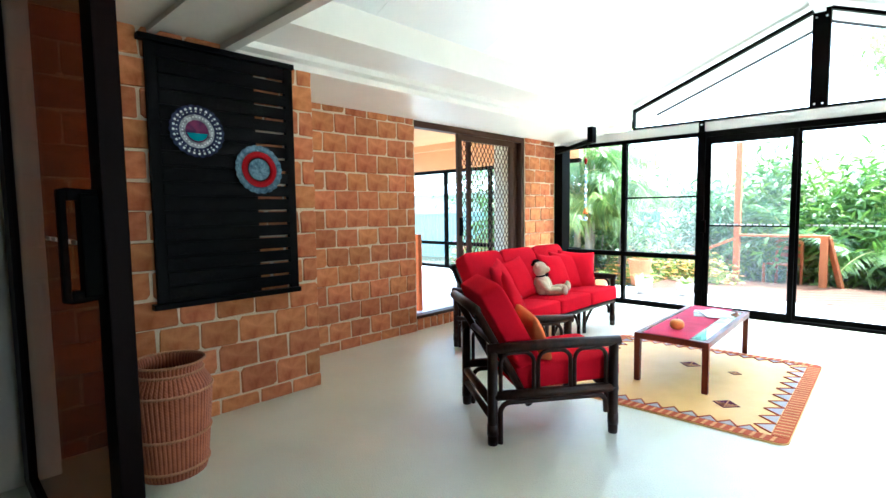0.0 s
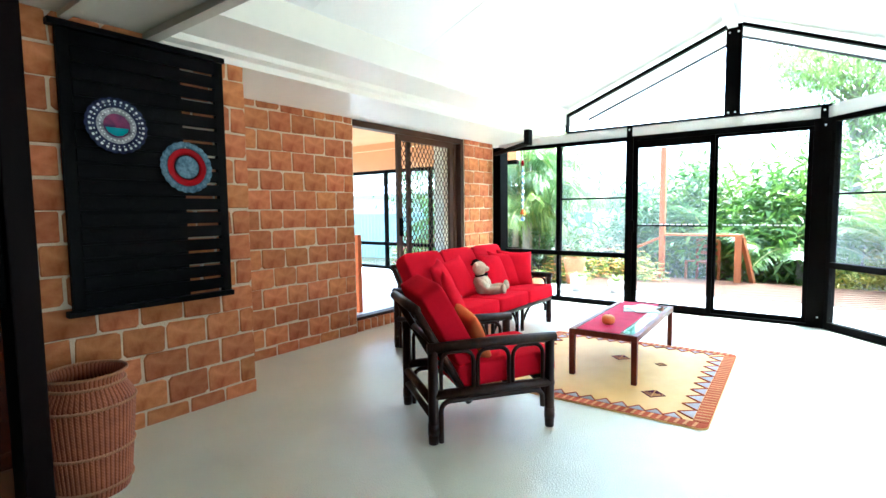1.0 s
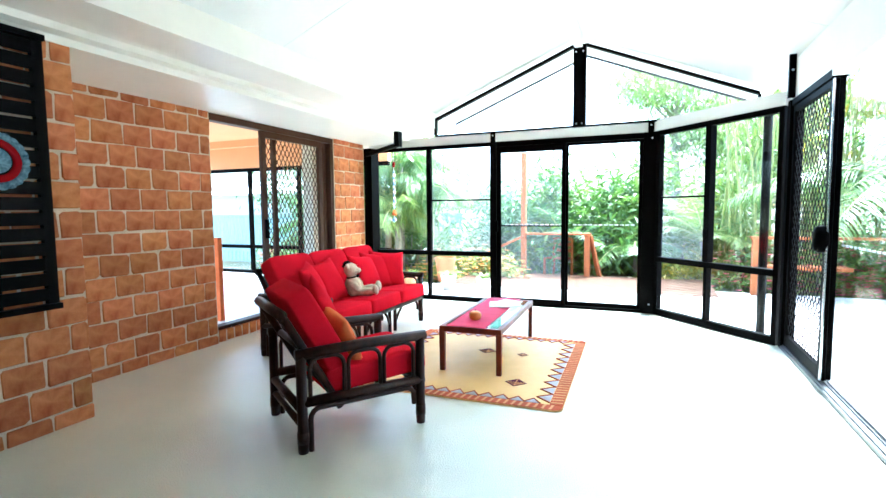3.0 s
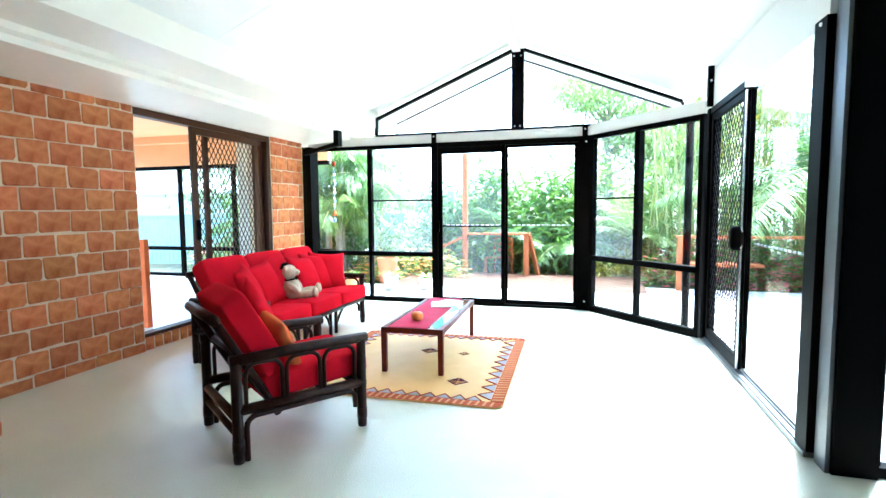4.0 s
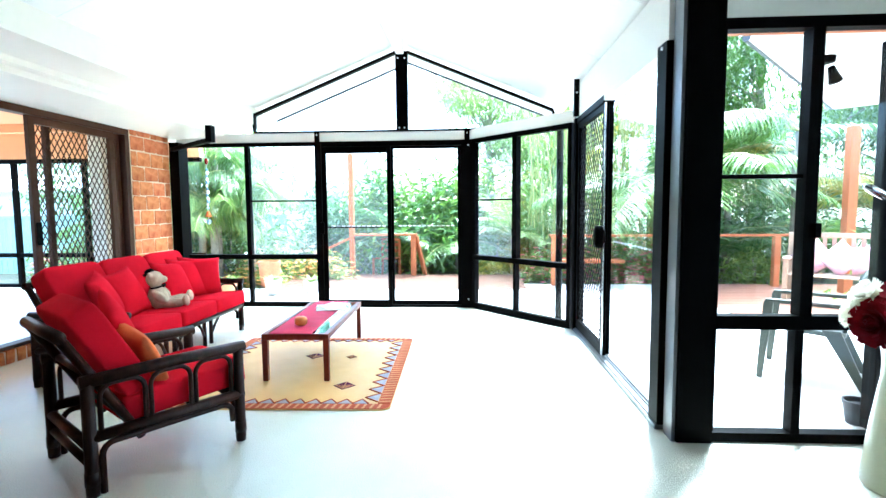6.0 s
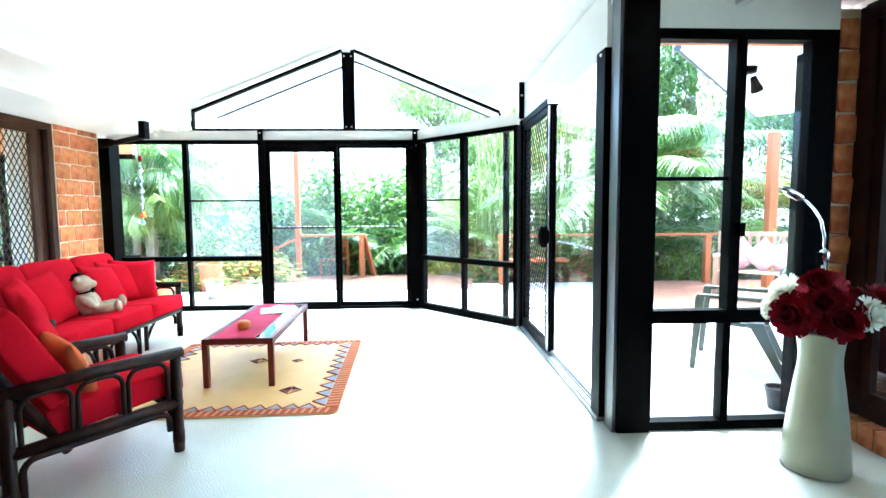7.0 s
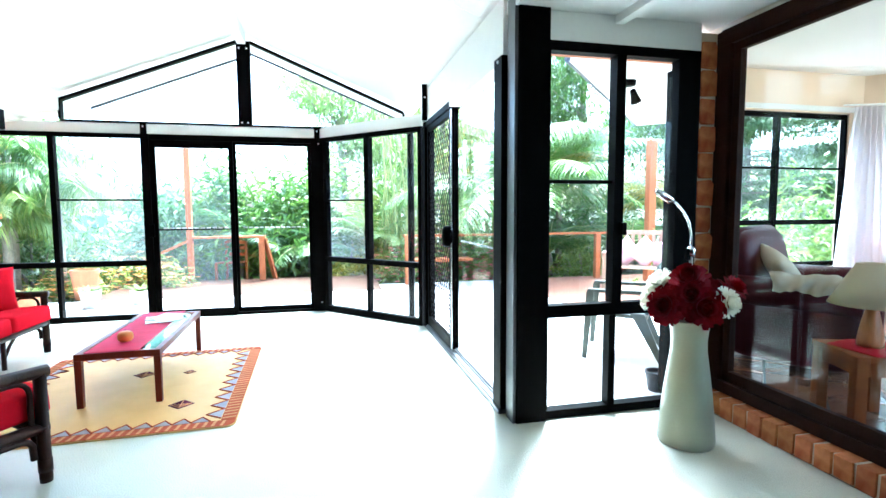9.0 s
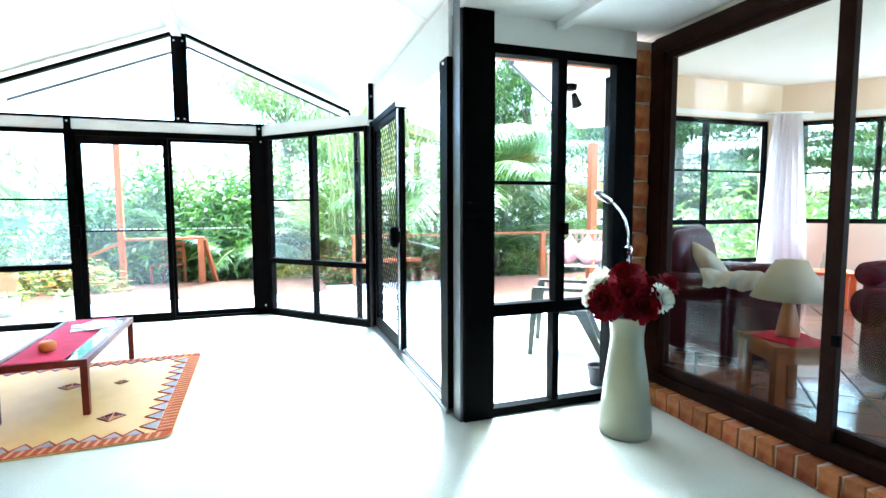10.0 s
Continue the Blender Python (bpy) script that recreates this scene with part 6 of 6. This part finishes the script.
shed = thing("neighbour_shed", "white low shed behind the steel fence", "shed", pose(-12.0, 15.0, -0.16, 0, 0, 6))
part("wall", G().box((-4, 0, 0), (4.5, 4, 2.1)), M_WHITE, shed)
part("roof", G().add([(-4.2, -0.3, 2.1), (4.7, -0.3, 2.1), (4.7, 4.2, 2.9), (-4.2, 4.2, 2.9), (-4.2, -0.3, 2.16), (4.7, -0.3, 2.16), (4.7, 4.2, 2.96), (-4.2, 4.2, 2.96)],
                     [(3, 2, 1, 0), (4, 5, 6, 7), (0, 1, 5, 4), (1, 2, 6, 5), (2, 3, 7, 6), (3, 0, 4, 7)]), M_WHITE, shed)
bush("hedge", "green shrubs in front of the steel fence", "hedge", -8.2, 10.4, 1.6, 0.4, 0.8, 2200, 0.15, 41, M_LFRESH, flowers=M_FLOWER)


# ---- lounge behind the big window ----
ZL = 0.10
M_TILEJ = mat("tile_grout", (0.05, 0.042, 0.036), 0.8, var=0.1, scale=8)
M_TILE = mat("terracotta_tile", (0.23, 0.11, 0.07), 0.2, second=(0.17, 0.08, 0.05), scale=3, rnd=0.12, coat=0.3)
lounge_poly = [(2.66, -0.6), (8.0, -0.6), (8.0, 3.40), (6.46, 4.94), (4.30, 4.94), (2.66, 3.12)]
lounge_floor = setting("lounge_floor", G().prism(lounge_poly, -0.2, ZL - 0.006), M_TILEJ, "glossy terracotta lounge floor tiled on the diagonal", "floor")
setting("lounge_ceiling", G().prism([(2.60, -0.6), (8.0, -0.6), (8.0, 3.40), (6.46, 4.94), (4.30, 4.94), (2.60, 3.12)], 2.95, 3.05), M_WHITE, "white lounge ceiling", "ceiling")
setting("lounge_header", G().box((XB + 0.02, -0.6, 2.50), (XB + 0.14, 3.10, 3.05)), M_CREAM, "cream wall above the big window", "wall")


def wall_run(name, a, b, openings, z0, z1, material, label, t=0.12):
    """A straight wall from a to b with openings (from, to, sill, head) along it, its room side on the right."""
    a, b = Vector(a), Vector(b)
    L = (b - a).length
    m = pose(a.x, a.y, 0, 0, 0, math.degrees(math.atan2(b.y - a.y, b.x - a.x)))
    g, x = G(), 0.0
    for u0, u1, s, h in sorted(openings):
        g.box((x, 0, z0), (u0, t, z1), m)
        g.box((u0, 0, z0), (u1, t, s), m).box((u0, 0, h), (u1, t, z1), m)
        x = u1
    g.box((x, 0, z0), (L, t, z1), m)
    setting(name, g, material, label, "wall")
    return m


M_PEACH = mat("peach_paint", (0.80, 0.62, 0.45), 0.6, var=0.05, scale=2)
wall_run("lounge_wall_west", (2.62, 3.12), (4.28, 4.96), [], -0.1, 3.0, M_PEACH, "peach painted lounge wall")
mn = wall_run("lounge_wall_north", (4.30, 4.94), (6.46, 4.94), [(0.10, 1.95, 0.62, 2.48)], -0.1, 3.0, M_PEACH, "peach lounge wall round the north window")
me_ = wall_run("lounge_wall_bay", (6.46, 4.94), (8.0, 3.40), [(0.15, 1.95, 1.14, 2.48)], -0.1, 3.0, M_PEACH, "peach lounge wall round the angled window")
# out of view; its opening is added to let light into the lounge
wall_run("lounge_wall_east", (8.0, 3.40), (8.0, -0.6), [(0.3, 3.7, 0.14, 2.60)], -0.1, 3.0, M_PEACH, "peach lounge wall with an unseen opening added to let light in")
wall_run("lounge_wall_south", (8.0, -0.6), (2.7, -0.6), [(0.4, 4.4, 0.14, 2.60)], -0.1, 3.0, M_PEACH, "peach lounge wall")
setting("cornice", G().box((0.0, -0.03, 2.50), (2.16, 0.0, 2.56), mn).box((0.0, -0.03, 2.50), (2.16, 0.0, 2.56), me_), M_WHITE, "white trim above the lounge windows", "trim", bevel=0.004)
for nm, m, L, xs, zb, zr in (("window_7", mn, 2.16, (0.10, 0.93, 1.95), 0.62, (1.17, 1.82)), ("window_8", me_, 2.16, (0.15, 1.05, 1.95), 1.14, (1.80,))):
    w = thing(nm, "black framed lounge window with horizontal glazing bars", "window", kind="structure")
    bars(w, "window_frame", [((xs[0], 0.02, 2.42), (xs[-1], 0.08, 2.48)), ((xs[0], 0.02, zb), (xs[-1], 0.08, zb + 0.06))], m)
    bars(w, "mullion", [((x - 0.025, 0.015, zb + 0.06), (x + 0.025, 0.085, 2.42)) for x in xs], m)
    for z in zr:
        bars(w, "glazing_bar", [((xs[0] + 0.026, 0.03, z - (0.03 if z < 1.5 else 0.011)), (xs[-1] - 0.026, 0.07, z + (0.03 if z < 1.5 else 0.011)))], m)
    pane(w, (xs[0], 0.047, zb), (xs[-1], 0.053, 2.48), m)
# Sheer curtain in the corner.
cur = thing("curtain", "white sheer curtain hanging in the window corner", "curtain", pose(6.30, 4.72, ZL, 0, 0, -22))
g = G()
nu, nv = 60, 16
for j in range(nv + 1):
    f = j / nv
    w = 0.17 + 0.20 * (1 - f) ** 0.8
    for i in range(nu + 1):
        u = i / nu * 2 - 1
        g.v.append((w * u, 0.05 * math.sin(u * 21 + 0.5 * f) * (0.6 + 0.4 * f), 0.02 + f * 2.42))
for j in range(nv):
    for i in range(nu):
        k = j * (nu + 1) + i
        g.f.append((k, k + 1, k + nu + 2, k + nu + 1))
part("cloth", g, mat("sheer_white", (0.86, 0.82, 0.85), 0.9, var=0.02, translucent=0.5), cur, smooth=True)
part("rod", G().tube([(-0.3, 0, 2.46), (0.3, 0, 2.46)], 0.012, 8), M_STRIP, cur, smooth=True)

# Added fill lamp in the unseen east opening, to brighten the lounge.
fill_light = new("lounge_fill_light", bpy.data.lights.new("lounge_fill_light", "AREA"))
fill_light.data.shape, fill_light.data.size, fill_light.data.size_y = "RECTANGLE", 3.3, 2.3
fill_light.data.energy, fill_light.data.color = 7.0, (1.0, 0.97, 0.92)
fill_light.matrix_world = look((8.05, 1.4, 1.37), (5.0, 1.4, 1.37))

M_MSOFA = mat("maroon_leather", (0.055, 0.006, 0.011), 0.5, second=(0.03, 0.004, 0.007), scale=6, bump=0.3, bscale=60, spec=0.12)


def lounge_chair(label, m, w):
    t = thing("lounge_sofa", label, "sofa", m, group="maroon lounge suite")
    part("base", G().superq(w / 2, 0.42, 0.16, 0.3, 0.3, pose(0, 0, 0.20)), M_MSOFA, t, smooth=True)
    part("backrest", G().superq(w / 2, 0.14, 0.40, 0.45, 0.4, pose(0, -0.36, 0.66, 12)), M_MSOFA, t, smooth=True)
    part("back_roll", G().tube([(-w / 2, -0.47, 0.98), (w / 2, -0.47, 0.98)], 0.10, 14), M_MSOFA, t, smooth=True)
    for s in (-1, 1):
        part("arm", G().superq(0.10, 0.44, 0.26, 0.4, 0.4, pose(s * (w / 2 - 0.02), 0.02, 0.30)), M_MSOFA, t, smooth=True)
        part("arm_roll", G().tube([(s * w / 2, -0.42, 0.58), (s * w / 2, 0.46, 0.58)], 0.125, 16), M_MSOFA, t, smooth=True)
    part("seat_cushion", G().superq(w / 2 - 0.13, 0.36, 0.09, 0.4, 0.35, pose(0, 0.06, 0.42)), M_MSOFA, t, smooth=True)
    return t


s1 = lounge_chair("maroon leather sofa with rolled arms and back", pose(3.98, 3.42, ZL, 0, 0, -150), 1.25)
lounge_chair("maroon leather armchair with rolled arms", pose(4.11, 1.64, ZL, 0, 0, 75), 0.95)
lounge_chair("maroon leather armchair beside the orange table", pose(6.21, 2.94, ZL, 0, 0, 100), 0.95)
M_THROW = mat("cream_throw", (0.46, 0.40, 0.28), 0.9, var=0.08, scale=6, bump=0.5, bscale=90)
g = G()
n = 20
for i in range(n + 1):
    for j in range(n + 1):
        u, a = i / n * 2 - 1, -1.0 + 2.3 * j / n
        drop = max(0.0, abs(a) - 1.4) * 0.35
        g.v.append((0.625 + 0.168 * math.sin(max(-1.5, min(1.5, a))) + 0.014 * math.sin(8 * u + 3 * a) + 0.010 * math.sin(17 * u - 4 * a), 0.23 * u + 0.14 + 0.03 * math.sin(3 * a + 2 * u), 0.58 + 0.168 * math.cos(max(-1.5, min(1.5, a))) - drop + 0.010 * math.sin(5 * u + 2 * a) + 0.005 * math.sin(15 * u + 3 * a)))
for i in range(n):
    for j in range(n):
        k = i * (n + 1) + j
        g.f.append((k, k + 1, k + n + 2, k + n + 1))
throw = tagged(part("throw", g, M_THROW, smooth=True), "cream throw draped over the maroon sofa arm", "throw")
throw.matrix_world = s1.matrix_world
c = tagged(part("pale_cushion", G().pillow(0.25, 0.21, 0.09), M_THROW, smooth=True), "cream cushion on the maroon sofa", "cushion")
c.matrix_world = s1.matrix_world @ pose(0.36, -0.10, 0.74, 40, 14, 30)
c = tagged(part("floral_cushion", G().pillow(0.2, 0.2, 0.08), M_PALEP, smooth=True), "pale floral cushion on the maroon armchair", "cushion")
c.matrix_world = pose(5.96, 2.99, 1.0, -16, 15, 100)

M_PINE = wood("orange_pine", (0.55, 0.24, 0.09), (0.42, 0.17, 0.06), 0.35)
M_DPINE = mat("brown_pine", (0.25, 0.064, 0.014), 0.75, second=(0.16, 0.04, 0.009), scale=14, bump=0.1, spec=0.06)
lt = thing("side_table", "low brown timber side table with a red cloth", "side table", pose(3.03, 2.20, ZL, 0, 0, -20))
for sx in (-1, 1):
    for sy in (-1, 1):
        part("leg", G().box((sx * 0.15 - 0.031, sy * 0.17 - 0.031, 0), (sx * 0.15 + 0.031, sy * 0.17 + 0.031, 0.40)), M_DPINE, lt, bevel=0.005)
for s in (-1, 1):
    part("apron", G().box((s * 0.15 - 0.01, -0.138, 0.32), (s * 0.15 + 0.01, 0.138, 0.40)), M_DPINE, lt, bevel=0.003)
    part("apron", G().box((-0.118, s * 0.17 - 0.01, 0.32), (0.118, s * 0.17 + 0.01, 0.40)), M_DPINE, lt, bevel=0.003)
part("top", G().box((-0.185, -0.205, 0.40), (0.185, 0.205, 0.435)), M_DPINE, lt, bevel=0.008)
cloth = tagged(part("table_cloth", G().prism([(0.178, -0.12), (0.178, 0.16), (0.02, 0.198), (-0.175, 0.08), (-0.08, -0.196), (0.10, -0.198)], 0.436, 0.44), mat("red_cloth", (0.45, 0.008, 0.02), 0.9, var=0.12, scale=8, spec=0.05)), "red cloth lying on the side table", "table cloth")
cloth.matrix_world = lt.matrix_world
tl = thing("table_lamp", "wooden table lamp with a cream conical shade", "table lamp", lt.matrix_world @ pose(0.03, 0.03, 0.442))
part("base", G().lathe([(0, 0), (0.062, 0), (0.066, 0.02), (0.056, 0.10), (0.036, 0.20), (0.026, 0.26), (0, 0.27)], 28), M_PINE, tl, smooth=True)
part("stem", G().tube([(0, 0, 0.25), (0, 0, 0.34)], 0.012, 8), M_BROWN, tl)
part("shade", G().lathe([(0.215, 0.245), (0.085, 0.485), (0.080, 0.483), (0.210, 0.245), (0.215, 0.245)], 40), mat("cream_shade", (0.84, 0.74, 0.54), 0.85, var=0.05, scale=10, bump=0.2, bscale=160, translucent=0.5), tl, smooth=True)
ot = thing("orange_table", "bright orange painted side table by the wall", "side table", pose(6.35, 4.25, ZL, 0, 0, -45))
M_OPAINT = mat("orange_paint", (0.75, 0.13, 0.025), 0.4, var=0.06, scale=6)
for sx in (-1, 1):
    for sy in (-1, 1):
        part("leg", G().box((sx * 0.28 - 0.03, sy * 0.16 - 0.03, 0), (sx * 0.28 + 0.03, sy * 0.16 + 0.03, 0.44)), M_OPAINT, ot, bevel=0.005)
part("top", G().box((-0.34, -0.22, 0.44), (0.34, 0.22, 0.48)), M_OPAINT, ot, bevel=0.006)
fig = tagged(part("glass_bottle", G().lathe([(0, 0), (0.03, 0), (0.03, 0.08), (0.012, 0.12), (0.014, 0.18), (0.006, 0.22), (0, 0.22)], 14), glassmat("bottle_glass", (0.8, 0.9, 0.88)), smooth=True), "small clear glass bottle on the orange table", "bottle")
fig.matrix_world = ot.matrix_world @ pose(0.02, 0, 0.48)
dl = thing("downlight", "round recessed ceiling downlight, lit", "downlight", pose(3.75, 3.05, 2.95))
part("trim_ring", G().lathe([(0.055, -0.001), (0.075, -0.008), (0.08, 0.0)], 28), M_WHITE, dl, smooth=True)
M_LIT = bpy.data.materials.new("lit_lens")
M_LIT.use_nodes = True
M_LIT.node_tree.nodes["Principled BSDF"].inputs["Emission Color"].default_value = (1, 0.95, 0.85, 1)
M_LIT.node_tree.nodes["Principled BSDF"].inputs["Emission Strength"].default_value = 2.0
part("lens", G().lathe([(0.0, -0.003), (0.056, -0.003), (0.056, 0.0), (0.0, 0.0)], 28), M_LIT, dl)


# ---- bricks of the walls ----
lay_bricks(wall_west, (XW, 3.755 - 7 * BRICK, Z0), 90, 7 * BRICK, 14 * COURSE, 1)
lay_bricks(wall_jut, (XJ, 2.08 - 7 * BRICK, Z0), 90, 7 * BRICK, 14 * COURSE, 2)
lay_bricks(pier, (XW, 5.865, Z0), 90, 3 * BRICK, 14 * COURSE, 3)
lay_bricks(column, (2.407, YW3 - 0.012, Z0), 0, 0.145, 14 * COURSE, 4)
_r = random.Random(9)
for parent, x, y0, y1, turn, top in ((sill, 2.432, 0.40, 2.84, -90, 0.13), (door_step, XW + 0.0, 3.76, 5.84, 90, 0.13)):
    k = y0
    while k < y1 - 0.05:
        ob = new("brick", _r.choice(HEAD))
        ob.parent = parent
        ob.matrix_basis = pose(x + _r.uniform(-0.004, 0.004), k + 0.053, 0.0645, _r.uniform(-2.5, 2.5), 0, turn + _r.uniform(-2, 2))
        k += 0.107

# Tiles of the lounge floor.
tile_me = meshof("tile", G().box((-0.158, -0.158, 0), (0.158, 0.158, 0.008)), M_TILE, bevel=0.0)
lp = lounge_poly


def inside(x, y):
    c = False
    for i in range(len(lp)):
        (x0, y0), (x1, y1) = lp[i], lp[i - 1]
        if (y0 > y) != (y1 > y) and x < (x1 - x0) * (y - y0) / (y1 - y0) + x0:
            c = not c
    return c


for i in range(30):
    for j in range(30):
        u, v = (i - 15) * 0.332, (j - 15) * 0.332
        x, y = 5.3 + (u - v) * 0.7071, 2.1 + (u + v) * 0.7071
        if all(inside(x + a, y + b) for a, b in ((-0.24, 0), (0.24, 0), (0, -0.24), (0, 0.24))):
            ob = new("tile", tile_me)
            ob.parent = lounge_floor
            ob.matrix_basis = pose(x, y, ZL - 0.006 + _r.uniform(0, 0.0008), 0, 0, 45)
